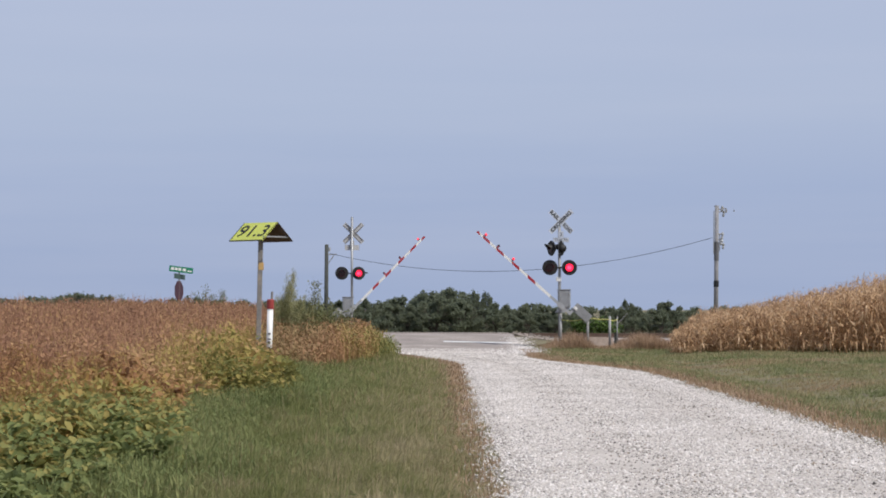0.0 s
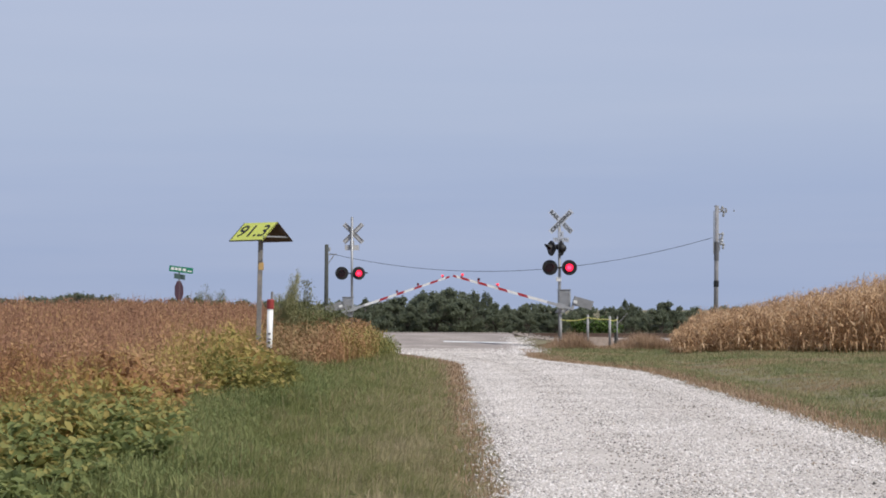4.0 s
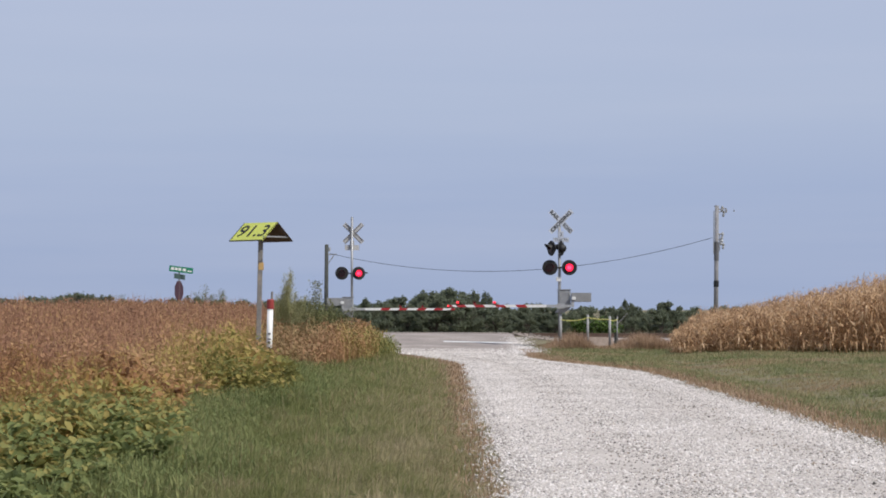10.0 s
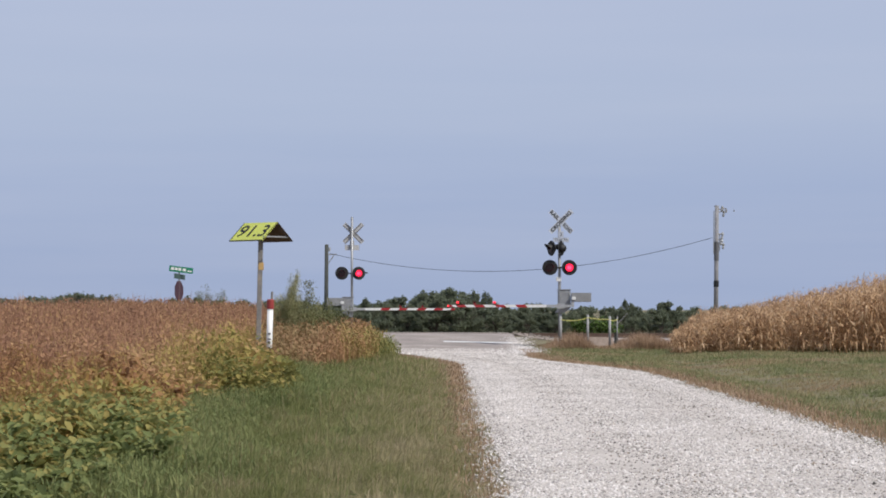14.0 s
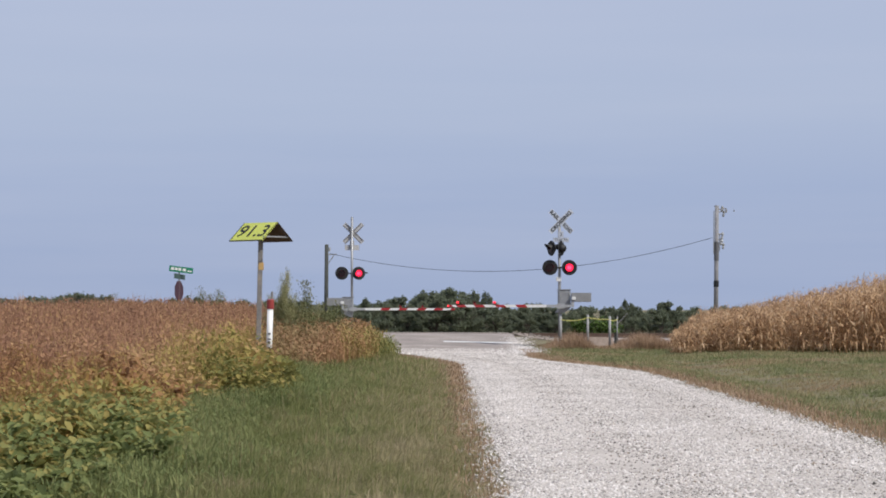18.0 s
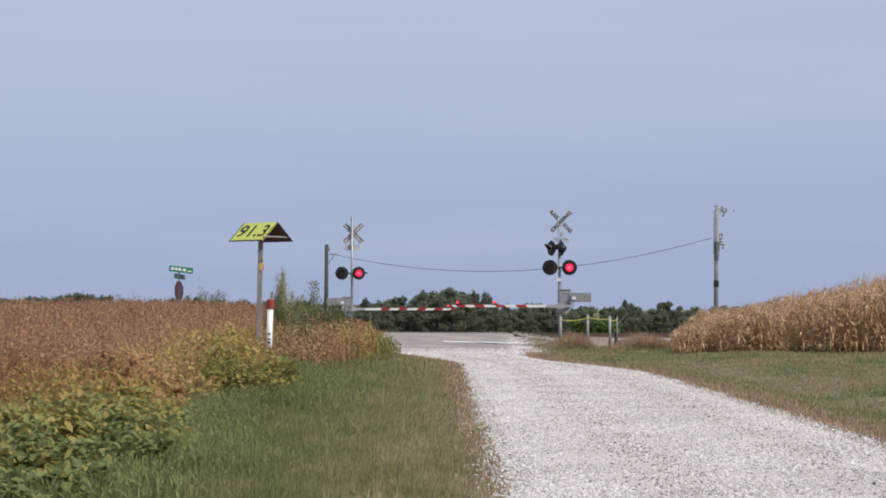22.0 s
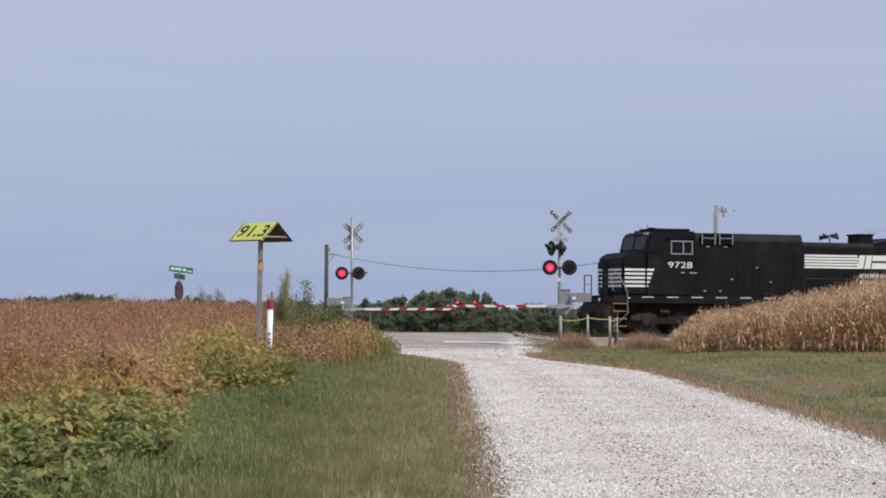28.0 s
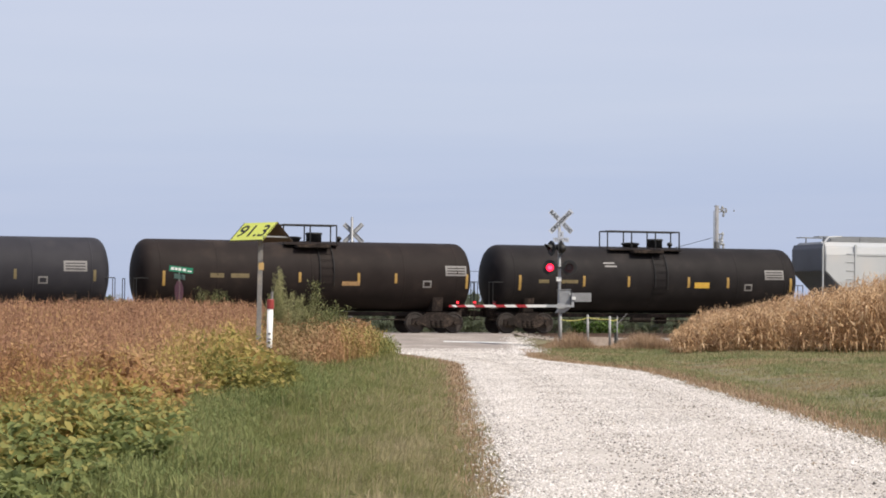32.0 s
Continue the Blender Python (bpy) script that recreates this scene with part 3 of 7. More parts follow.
def loco_truck(car, axles):
    """A three-axle truck: cast side frames with axle boxes, springs and brake cylinders."""
    a, b = axles[0], axles[-1]
    bm = bmesh.new()
    prism(bm, [(a - 0.75, 0.62), (a - 0.70, 0.86), (a + 0.3, 0.98), (a + 0.75, 0.80), (b - 0.75, 0.80), (b - 0.3, 0.98), (b + 0.70, 0.86), (b + 0.75, 0.62),
               (b + 0.35, 0.60), (b - 0.45, 0.46), (a + 0.45, 0.46), (a - 0.35, 0.60)], -1.17, -1.03)
    tr = part("truck", bm, UNDER, car, "grimy three-axle truck")
    pr("side_frame", UNDER, tr, [(a - 0.75, 0.62), (a - 0.70, 0.86), (b + 0.70, 0.86), (b + 0.75, 0.62), (b - 0.45, 0.46), (a + 0.45, 0.46)], 1.03, 1.17, 0.02)
    bx("bolster", UNDER, tr, a - 0.4, b + 0.4, -0.6, 0.6, 0.55, 1.25, 0.04)
    for x in axles:
        bx("axle_box", UNDER, tr, x - 0.2, x + 0.2, -1.27, -1.05, 0.33, 0.74, 0.04)
        bm = bmesh.new()
        rod(bm, (x, -1.31, 0.52), (x, -1.2, 0.52), 0.12, 12)
        part("bearing_cap", bm, UNDER, tr)
        rail_line("axle", WHEEL, tr, [(x, -0.8, 0.53), (x, 0.8, 0.53)], 0.09)
    for x in ((axles[0] + axles[1]) / 2, (axles[1] + axles[2]) / 2):
        for dx in (-0.16, 0.16):
            bm = bmesh.new()
            lathe(bm, [(0.86 + 0.05 * i, 0.085 if i % 2 else 0.065) for i in range(7)], 10, "z")
            for v in bm.verts:
                v.co += Vector((x + dx, -1.12, -0.34))
            part("spring", bm, UNDER, tr)
        bm = bmesh.new()
        rod(bm, (x - 0.30, -1.24, 1.02), (x + 0.18, -1.24, 0.98), 0.11, 12)
        part("brake_cylinder", bm, UNDER, tr)
    bx("sand_pipe", UNDER, tr, a - 0.74, a - 0.69, -1.1, -1.04, 0.15, 0.7, 0.008)
    bx("sand_pipe", UNDER, tr, b + 0.69, b + 0.74, -1.1, -1.04, 0.15, 0.7, 0.008)
    wheels(tr, axles, 0.53)


def coupler(car, x, way):
    bm = bmesh.new()
    box(bm, min(x, x - 0.75 * way), max(x, x - 0.75 * way), -0.09, 0.09, 0.76, 1.0, 0.02)
    box(bm, min(x, x - 0.26 * way), max(x, x - 0.26 * way), -0.17, 0.17, 0.74, 1.02, 0.05)
    part("coupler", bm, UNDER, car)


def end_rails(car, x, way, mat):
    """Handrails, hoses and the ditch-level fittings on an end platform."""
    for y in (-1.25, -0.45, 0.45, 1.25):
        rail_line("handrail_post", mat, car, [(x, y, 1.6), (x, y, 2.68)], 0.028)
    for y in (-1.25, 0.45):
        rail_line("handrail", mat, car, [(x, y, 2.66), (x, y + 0.8, 2.66)], 0.025)
        rail_line("safety_chain", mat, car, [(x, y, 2.3), (x, y + 0.4, 2.2), (x, y + 0.8, 2.3)], 0.012)
    for k, y in enumerate((-0.75, -0.6, 0.6, 0.75)):
        rail_line("air_hose", BLACK, car, [(x - 0.05 * way, y, 1.2), (x + 0.16 * way, y, 0.95), (x + 0.18 * way, y, 0.5)], 0.025)


def steps(car, x0, x1, y, mat):
    for z in (0.32, 0.66, 1.0, 1.34):
        bx("step", mat, car, x0, x1, y, y + 0.24, z, z + 0.045, 0.008, "metal step")
    for x in (x0 - 0.02, x1 + 0.02):
        bx("step_side", UNDER, car, x - 0.02, x + 0.02, y + 0.02, y + 0.3, 0.25, 1.5, 0.008)


def bars(name, mat, parent, rows, y, thick=0.004):
    """Flat painted bars: (x0, x1, z0, z1, slant)."""
    for x0, x1, z0, z1, sl in rows:
        pr(name, mat, parent, [(x0, z0), (x1, z0), (x1 + sl, z1), (x0 + sl, z1)], y - thick, y, 0)


def cab_window(car, x0, x1, y, z0, z1, frame_mat, split=None):
    w = bx("cab_window", GLASS, car, x0, x1, y - 0.006, y, z0, z1, 0, "dark cab side window with a pale frame")
    t = 0.06
    for a, b, c, d in ((x0 - t, x1 + t, z0 - t, z0), (x0 - t, x1 + t, z1, z1 + t), (x0 - t, x0, z0, z1), (x1, x1 + t, z0, z1)):
        bx("window_frame", frame_mat, w, a, b, y - 0.022, y, c, d, 0.006)
    if split:
        bx("window_frame", frame_mat, w, split - 0.03, split + 0.03, y - 0.02, y, z0, z1, 0.005)


def underframe(car, L, mat, sill_z0=1.37):
    bx("centre_sill", UNDER, car, 2.0, L - 1.0, -0.85, 0.85, 0.95, 1.40, 0.03)
    bx("frame", mat, car, 1.6, L - 0.45, -1.50, 1.50, sill_z0, 1.74, 0.03, "deep black frame sill")
    coupler(car, 0.55, -1)
    coupler(car, L + 0.55, 1)


def horn(car, x, z):
    bm = bmesh.new()
    rod(bm, (x, 0, z - 0.25), (x, 0, z), 0.03, 8)
    h = part("horn", bm, BLACK, car, "black air horn cluster on the hood")
    for y, l, way, up in ((-0.18, 0.44, -1, 0.06), (-0.06, 0.38, 1, 0.02), (0.06, 0.48, -1, -0.02), (0.18, 0.34, 1, 0.08), (0.0, 0.36, 1, 0.12)):
        bm = bmesh.new()
        lathe(bm, [(0.04, 0.035), (l * 0.6, 0.05), (l * 0.85, 0.08), (l, 0.13)], 12, "x")
        bell = smooth(part("bell", bm, BLACK, h))
        bell.matrix_basis = pose(x, y, z + 0.03 + up, 0, 0, 0 if way > 0 else 180)


def cap_bars(car, x, y, z, n, mat, w=0.12, h=0.02, gap=0.2):
    for i in range(n):
        bx("stencil_bar", mat, car, x + i * gap, x + i * gap + w, y - 0.004, y, z, z + h, 0)


def leading_locomotive(u):
    L = 21.6
    c = thing("locomotive", "black diesel freight locomotive with white stripes and road number", "locomotive", group="train")
    P = LOCO_BLACK
    underframe(c, L, P)
    # nose, cab
    pr("nose", P, c, [(2.12, 1.72), (2.10, 3.34), (2.40, 3.66), (3.25, 3.76), (3.6, 3.76), (3.6, 1.72)], -1.42, 1.42, 0.10, "low wide black nose")
    pr("cab", P, c, [(3.25, 1.72), (3.25, 3.74), (3.45, 4.50), (3.67, 4.66), (5.75, 4.70), (5.75, 1.72)], -1.52, 1.52, 0.07, "black cab")
    bx("nose_door", P, c, 2.07, 2.11, 0.1, 0.75, 1.8, 3.3, 0.02)
    for y0, y1 in ((-1.2, -0.1), (0.1, 1.2)):
        pr("windshield", GLASS, c, [(3.268, 3.86), (3.42, 4.44), (3.43, 4.44), (3.28, 3.86)], y0, y1, 0)
    bx("number_board", LETTER_DUSTY, c, 3.46, 3.52, -1.18, -0.72, 4.52, 4.63, 0.0)
    bx("headlight", BLACK, c, 3.42, 3.58, -0.2, 0.2, 4.52, 4.72, 0.02)
    cab_window(c, 4.52, 5.52, -1.522, 3.68, 4.20, FRAME_GREY, 5.10)
    pr("cab_window", GLASS, c, [(3.62, 3.84), (3.72, 4.36), (4.22, 4.36), (4.22, 3.84)], -1.53, -1.515, 0, "slanted dark quarter window")
    pr("window_brow", P, c, [(3.30, 3.76), (4.05, 3.80), (4.45, 4.42), (5.72, 4.46), (5.72, 4.40), (4.50, 4.36), (4.10, 3.74), (3.30, 3.70)], -1.57, -1.515, 0.008)
    bx("cab_stripe_bar", LETTER_DUSTY, c, 5.0, 5.18, -1.526, -1.52, 2.78, 2.82, 0)
    bx("cab_stripe_bar", LETTER_DUSTY, c, 5.42, 5.80, -1.526, -1.52, 2.77, 2.81, 0)
    bx("cab_door", LOCO_DUSTY, c, 5.82, 6.42, -1.40, -1.385, 1.85, 3.80, 0.01)
    for x in (3.9, 4.35, 5.0, 5.6):
        bx("roof_fitting", P, c, x, x + 0.22, -0.9 + 0.3 * (x % 1), -0.5 + 0.3 * (x % 1), 4.70, 4.78 + 0.1 * (x % 1), 0.01)
    rail_line("roof_antenna", BLACK, c, [(4.15, 0.3, 4.8), (4.15, 0.3, 5.02)], 0.012)
    bx("air_conditioner", P, c, 3.9, 5.5, -0.8, 0.8, 4.69, 4.83, 0.05)
    bx("side_visor", P, c, 4.2, 5.7, -1.60, -1.52, 4.34, 4.38, 0.01)
    lettering("road_number", "9728", 0.40, pose(4.95, -1.523, 3.13, 90), LETTER_WHITE, c, 0.003, 1.22)
    bars("nose_stripe", LETTER_WHITE, c, [(3.26, 3.62 - 0.075 * i, 2.86 - 0.185 * i, 2.96 - 0.185 * i, 0.035) for i in range(5)], -1.524)
    for i in range(5):
        bx("nose_stripe", LETTER_WHITE, c, 2.22, 3.24, -1.427, -1.42, 2.86 - 0.185 * i, 2.96 - 0.185 * i, 0)
        bx("nose_stripe", LETTER_WHITE, c, 2.09, 2.104, -1.3, 1.3, 2.86 - 0.185 * i, 2.96 - 0.185 * i, 0)
    # hood behind the cab
    across_profile("equipment_hood", P, c, [(-1.38, 1.72), (-1.38, 4.30), (-1.22, 4.64), (1.22, 4.64), (1.38, 4.30), (1.38, 1.72)], 5.75, 11.35, 0.03, "black equipment hood behind the cab")
    for x in (6.05, 6.95):
        g = bx("intake_screen", GRILLE, c, x, x + 0.72, -1.47, -1.36, 4.12, 4.60, 0.02)
        for a in (x, x + 0.66):
            bx("screen_frame", FRAME_GREY, g, a, a + 0.05, -1.49, -1.465, 4.10, 4.60, 0.005)
        bx("screen_frame", FRAME_GREY, g, x, x + 0.72, -1.49, -1.465, 4.38, 4.42, 0.005)
        bx("latch", LETTER_DUSTY, c, x + 0.28, x + 0.45, -1.40, -1.38, 3.99, 4.03, 0.005)
    across_profile("engine_hood", P, c, [(-1.02, 1.72), (-1.02, 4.12), (-0.86, 4.32), (0.86, 4.32), (1.02, 4.12), (1.02, 1.72)], 11.35, 15.6, 0.03, "black engine hood")
    for i in range(7):
        bx("hood_door", P, c, 11.5 + i * 0.57, 11.5 + i * 0.57 + 0.545, -1.035, -1.018, 1.85, 3.95, 0.006)
    for i in range(8):
        bx("access_door", P, c, 7.9 + i * 0.42, 7.9 + i * 0.42 + 0.40, -1.392, -1.376, 1.95, 3.6, 0.006)
    bx("exhaust_outlet", P, c, 14.82, 15.58, -0.55, 0.55, 4.28, 4.76, 0.03, "square exhaust stack")
    bx("stack_rim", P, c, 14.76, 15.64, -0.6, 0.6, 4.70, 4.77, 0.015)
    horn(c, 13.55, 4.56)
    across_profile("radiator_section", P, c, [(-1.0, 3.86), (-1.44, 3.92), (-1.48, 4.05), (-1.48, 4.38), (-1.3, 4.58), (1.3, 4.58), (1.48, 4.38), (1.48, 4.05), (1.44, 3.92), (1.0, 3.86)], 16.3, 21.38, 0.05,
                   "overhanging radiator housing at the rear")
    pr("radiator_front", P, c, [(15.4, 4.30), (16.35, 4.54), (16.35, 4.15), (15.4, 4.15)], -1.0, 1.0, 0.02)
    across_profile("radiator_grille", GRILLE, c, [(-1.06, 3.40), (-1.06, 3.90), (-1.0, 3.90), (-1.0, 3.40)], 16.4, 20.8, 0)
    for i in range(6):
        bx("louvre", P, c, 16.45, 20.75, -1.075, -1.055, 3.45 + 0.075 * i, 3.475 + 0.075 * i, 0)
    across_profile("rear_hood", P, c, [(-1.02, 1.72), (-1.02, 4.12), (-0.86, 4.30), (0.86, 4.30), (1.02, 4.12), (1.02, 1.72)], 15.6, 20.95, 0.03)
    for i in range(9):
        bx("hood_door", P, c, 15.75 + i * 0.56, 15.75 + i * 0.56 + 0.53, -1.035, -1.018, 1.85, 3.25, 0.006)
    for i in range(5):
        bars("rear_stripe", LETTER_WHITE, c, [(20.35 + 0.09 * i, 20.94, 2.92 - 0.185 * i, 3.01 - 0.185 * i, -0.03)], -1.037)
    cap_bars(c, 18.2, -1.037, 3.08, 2, LETTER_DUSTY, 0.25, 0.06, 0.7)
    cap_bars(c, 19.7, -1.037, 3.1, 2, LETTER_WHITE, 0.2, 0.06, 0.35)
    # striped emblem and blocked lettering on the side
    for i in range(5):
        bx("emblem_stripe", LETTER_WHITE, c, 11.62, 14.45 + 0.12 * (i % 2), -1.042, -1.037, 3.64 - 0.135 * i, 3.735 - 0.135 * i, 0)
    bars("emblem_block", LETTER_WHITE, c, [(14.42, 14.74, 3.10, 3.74, 0.14), (14.80, 15.12, 3.10, 3.74, 0.14), (15.24, 16.10, 3.48, 3.74, 0.06), (15.18, 16.04, 3.10, 3.38, 0.06)], -1.038)
    bars("lettering_bar", LETTER_WHITE, c, [(14.56 + 0.275 * i + k * 0.115, 14.56 + 0.275 * i + k * 0.115 + 0.065, 2.67, 2.86, 0.04) for i in range(7) for k in (0, 1)] +
         [(14.56 + 0.265 * i + k * 0.11, 14.56 + 0.265 * i + k * 0.11 + 0.065, 2.35, 2.55, 0.04) for i in range(8) for k in (0, 1)], -1.038)
    cap_bars(c, 15.1, -1.037, 2.06, 1, LETTER_DUSTY, 0.18, 0.06)
    cap_bars(c, 15.8, -1.037, 2.05, 2, LETTER_DUSTY, 0.2, 0.06, 0.35)
    # walkway edge and its reflective dashes
    for i in range(15):
        x = 3.05 + i * 1.24
        if x < 21:
            bx("sill_dash", LETTER_DUSTY, c, x, x + 0.58, -1.506, -1.50, 1.64, 1.70, 0)
    rail_line("handrail", BLACK, c, [(11.4, -1.42, 1.75), (11.4, -1.42, 2.6), (20.9, -1.42, 2.6), (20.9, -1.42, 1.75)], 0.016)
    for i in range(5):
        rail_line("handrail_post", BLACK, c, [(13 + i * 1.6, -1.42, 1.74), (13 + i * 1.6, -1.42, 2.6)], 0.016)
    # ends
    pr("pilot", UNDER, c, [(1.20, 0.2), (1.20, 1.0), (1.42, 1.45), (1.75, 1.45), (1.75, 0.75), (1.40, 0.2)], -1.4, 1.4, 0.03, "black snow plough pilot")
    bx("front_platform", P, c, 1.36, 2.2, -1.48, 1.48, 1.42, 1.60, 0.02)
    bx("rear_platform", P, c, 20.8, 21.35, -1.45, 1.45, 1.42, 1.74, 0.02)
    bx("rear_pilot", UNDER, c, 21.1, 21.3, -1.4, 1.4, 0.45, 1.45, 0.03)
    end_rails(c, 1.40, -1, BLACK)
    end_rails(c, 21.3, 1, FRAME_GREY)
    steps(c, 1.62, 2.30, -1.5, STEP_AMBER)
    steps(c, 20.5, 21.05, -1.5, STEP_AMBER)
    rail_line("grab_rail", FRAME_GREY, c, [(1.42, -1.5, 2.72), (1.62, -1.52, 1.95)], 0.025)
    rail_line("grab_rail", FRAME_GREY, c, [(1.72, -1.5, 2.80), (1.98, -1.5, 2.55), (2.30, -1.53, 1.9), (2.34, -1.53, 0.9)], 0.025)
    for y in (-0.55, 0.55):
        bm = bmesh.new()
        rod(bm, (1.32, y, 1.52), (1.42, y, 1.52), 0.09, 14)
        part("ditch_light", bm, FRAME_GREY, c)
    # tanks below the frame
    across_profile("fuel_tank", TANK_PLAIN, c, [(-1.2, 0.24), (-1.46, 0.55), (-1.46, 1.2), (1.46, 1.2), (1.46, 0.55), (1.2, 0.24)], 8.3, 15.4, 0.05, "long dusty fuel tank")
    for y in (-1.2,):
        bm = bmesh.new()
        rod(bm, (15.7, y, 1.05), (17.0, y, 1.05), 0.16, 14)
        part("air_reservoir", bm, UNDER, c)
    loco_truck(c, (3.35, 5.35, 7.30))
    loco_truck(c, (16.1, 18.1, 20.1))
    bx("step_light", LETTER_WHITE, c, 2.36, 2.44, -1.53, -1.5, 1.6, 1.66, 0)
    for x, z in ((6.2, 1.95), (7.0, 1.95), (8.9, 3.05), (9.6, 2.4), (7.6, 2.5)):
        bx("latch", LETTER_DUSTY, c, x, x + 0.10, -1.53 if x < 5.7 else -1.41, -1.38, z, z + 0.05, 0.005)
    TRAIN.append((c, u))


def trailing_locomotive(u):
    L = 21.78
    c = thing("locomotive", "dusty black diesel locomotive running long hood first", "locomotive", group="train")
    P = LOCO_DUSTY
    underframe(c, L, P)
    across_profile("rear_hood", P, c, [(-1.02, 1.72), (-1.02, 4.45), (-0.88, 4.60), (0.88, 4.60), (1.02, 4.45), (1.02, 1.72)], 1.30, 3.5, 0.22, "black hood end")
    across_profile("radiator_section", P, c, [(-1.0, 4.06), (-1.42, 4.2), (-1.48, 4.32), (-1.3, 4.68), (1.3, 4.68), (1.48, 4.32), (1.42, 4.2), (1.0, 4.06)], 3.45, 8.45, 0.03, "flared radiator housing")
    across_profile("radiator_grille", GRILLE, c, [(-1.03, 3.66), (-1.40, 4.18), (-1.0, 4.18), (-1.0, 3.66)], 3.50, 8.40, 0)
    across_profile("radiator_grille", GRILLE, c, [(1.03, 3.66), (1.40, 4.18), (1.0, 4.18), (1.0, 3.66)], 3.50, 8.40, 0)
    across_profile("engine_hood", P, c, [(-1.02, 1.72), (-1.02, 4.20), (-0.86, 4.38), (0.86, 4.38), (1.02, 4.20), (1.02, 1.72)], 3.5, 11.2, 0.03, "long engine hood")
    for a, b in ((3.6, 5.0), (5.6, 7.1)):
        bx("cooling_fan", P, c, a, b, -0.75, 0.75, 4.66, 4.80, 0.06)
    across_profile("dynamic_brake_hood", P, c, [(-1.15, 1.72), (-1.15, 4.35), (-0.98, 4.66), (0.98, 4.66), (1.15, 4.35), (1.15, 1.72)], 11.2, 17.7, 0.04, "raised hood behind the cab")
    pr("hood_ramp", P, c, [(10.95, 4.35), (11.25, 4.60), (11.25, 4.1), (10.95, 4.1)], -0.95, 0.95, 0.02)
    bx("brake_grille", UNDER, c, 14.0, 15.9, -1.165, -1.15, 3.95, 4.25, 0.01)
    pr("cab", LOCO_BROWN, c, [(17.65, 1.72), (17.65, 4.72), (19.55, 4.72), (19.78, 4.60), (19.85, 3.78), (19.85, 1.72)], -1.52, 1.52, 0.06, "dusty black cab")
    pr("nose", LOCO_BROWN, c, [(19.8, 1.72), (19.8, 3.84), (20.85, 3.80), (21.05, 3.62), (21.08, 1.72)], -1.48, 1.48, 0.06, "low wide black nose")
    bx("cab_doorway", LOCO_BLACK, c, 16.7, 17.66, -1.30, -1.1, 2.9, 4.55, 0.02)
    for x, z in ((3.0, 4.0), (5.25, 3.20), (6.7, 3.18), (6.2, 3.02), (3.75, 2.55), (12.2, 2.15), (9.1, 2.05)):
        bx("latch", LETTER_DUSTY, c, x, x + 0.12, -1.18 if x > 11 else -1.05, -1.02, z, z + 0.055, 0.005)
    # short pale pieces on the handrail stand in for glints of light
    for i in range(9):
        x = 4.5 + 0.5 * i + 0.06 * (i % 3)
        bx("painted_rail_glint", LETTER_DUSTY, c, x, x + 0.16 + 0.05 * (i % 2), -1.465, -1.445, 2.845, 2.872, 0.004)
    bx("side_locker", P, c, 14.9, 17.66, -1.50, -1.1, 1.72, 2.92, 0.03, "low brown-dusted locker by the walkway")
    cap_bars(c, 15.3, -1.504, 2.84, 2, LETTER_DUSTY, 0.5, 0.03, 0.9)
    cap_bars(c, 15.6, -1.164, 3.72, 2, LETTER_DUSTY, 0.55, 0.03, 0.95)
    cab_window(c, 18.02, 18.5, -1.522, 3.66, 4.02, FRAME_GREY)
    cab_window(c, 18.56, 19.25, -1.522, 3.66, 4.02, FRAME_GREY)
    cab_window(c, 19.36, 19.68, -1.522, 3.66, 4.22, LETTER_DUSTY)
    for i in range(4):
        bx("sunshade_dash", LETTER_WHITE, c, 18.08 + i * 0.33, 18.32 + i * 0.33, -1.56, -1.52, 4.30, 4.36, 0.01)
    bx("air_conditioner", P, c, 18.2, 19.3, -0.7, 0.7, 4.70, 4.84, 0.05)
    lettering("road_number", "2666", 0.50, pose(18.82, -1.523, 3.13, 90), NUMBER_DULL, c, 0.003, 1.14)
    cap_bars(c, 18.6, -1.524, 2.72, 1, LETTER_DUSTY, 0.14, 0.05)
    cap_bars(c, 19.15, -1.524, 2.74, 1, LETTER_DUSTY, 0.3, 0.035)
    bars("road_number_bar", PLACARD, c, [(1.5 + 0.2 * i, 1.64 + 0.2 * i, 4.0, 4.14, 0) for i in range(4)], -1.024)
    bars("rear_stripe", LETTER_WHITE, c, [(1.32, 2.10 - 0.085 * i, 3.40 - 0.19 * i, 3.48 - 0.19 * i, 0.04) for i in range(5)], -1.026)
    for i in range(4):
        bars("nose_stripe", STRIPE_GOLD, c, [(20.28 + 0.07 * i, 21.0, 2.90 - 0.19 * i, 3.0 - 0.19 * i, -0.03)], -1.485)
    bx("nose_stripe", STRIPE_GOLD, c, 20.35, 20.62, -1.49, -1.48, 1.95, 2.2, 0)
    for i in range(5):
        bars("emblem_stripe", LETTER_WHITE, c, [(9.02, 10.98 + 0.10 * (4 - i), 3.58 - 0.135 * i, 3.655 - 0.135 * i, 0.03)], -1.042)
    bars("emblem_block", LETTER_DUSTY, c, [(11.36, 11.64, 2.90, 3.54, 0.20), (11.72, 12.00, 2.90, 3.54, 0.20), (12.16, 12.92, 3.28, 3.54, 0.10), (12.06, 12.82, 2.90, 3.17, 0.10)], -1.172)
    bars("lettering_bar", LETTER_DUSTY, c, [(11.35 + 0.26 * i + k * 0.11, 11.42 + 0.26 * i + k * 0.11, 2.58, 2.76, 0.04) for i in range(7) for k in (0, 1)] +
         [(11.2 + 0.26 * i + k * 0.11, 11.27 + 0.26 * i + k * 0.11, 2.26, 2.46, 0.04) for i in range(8) for k in (0, 1)], -1.172)
    horn(c, 10.75, 4.66)
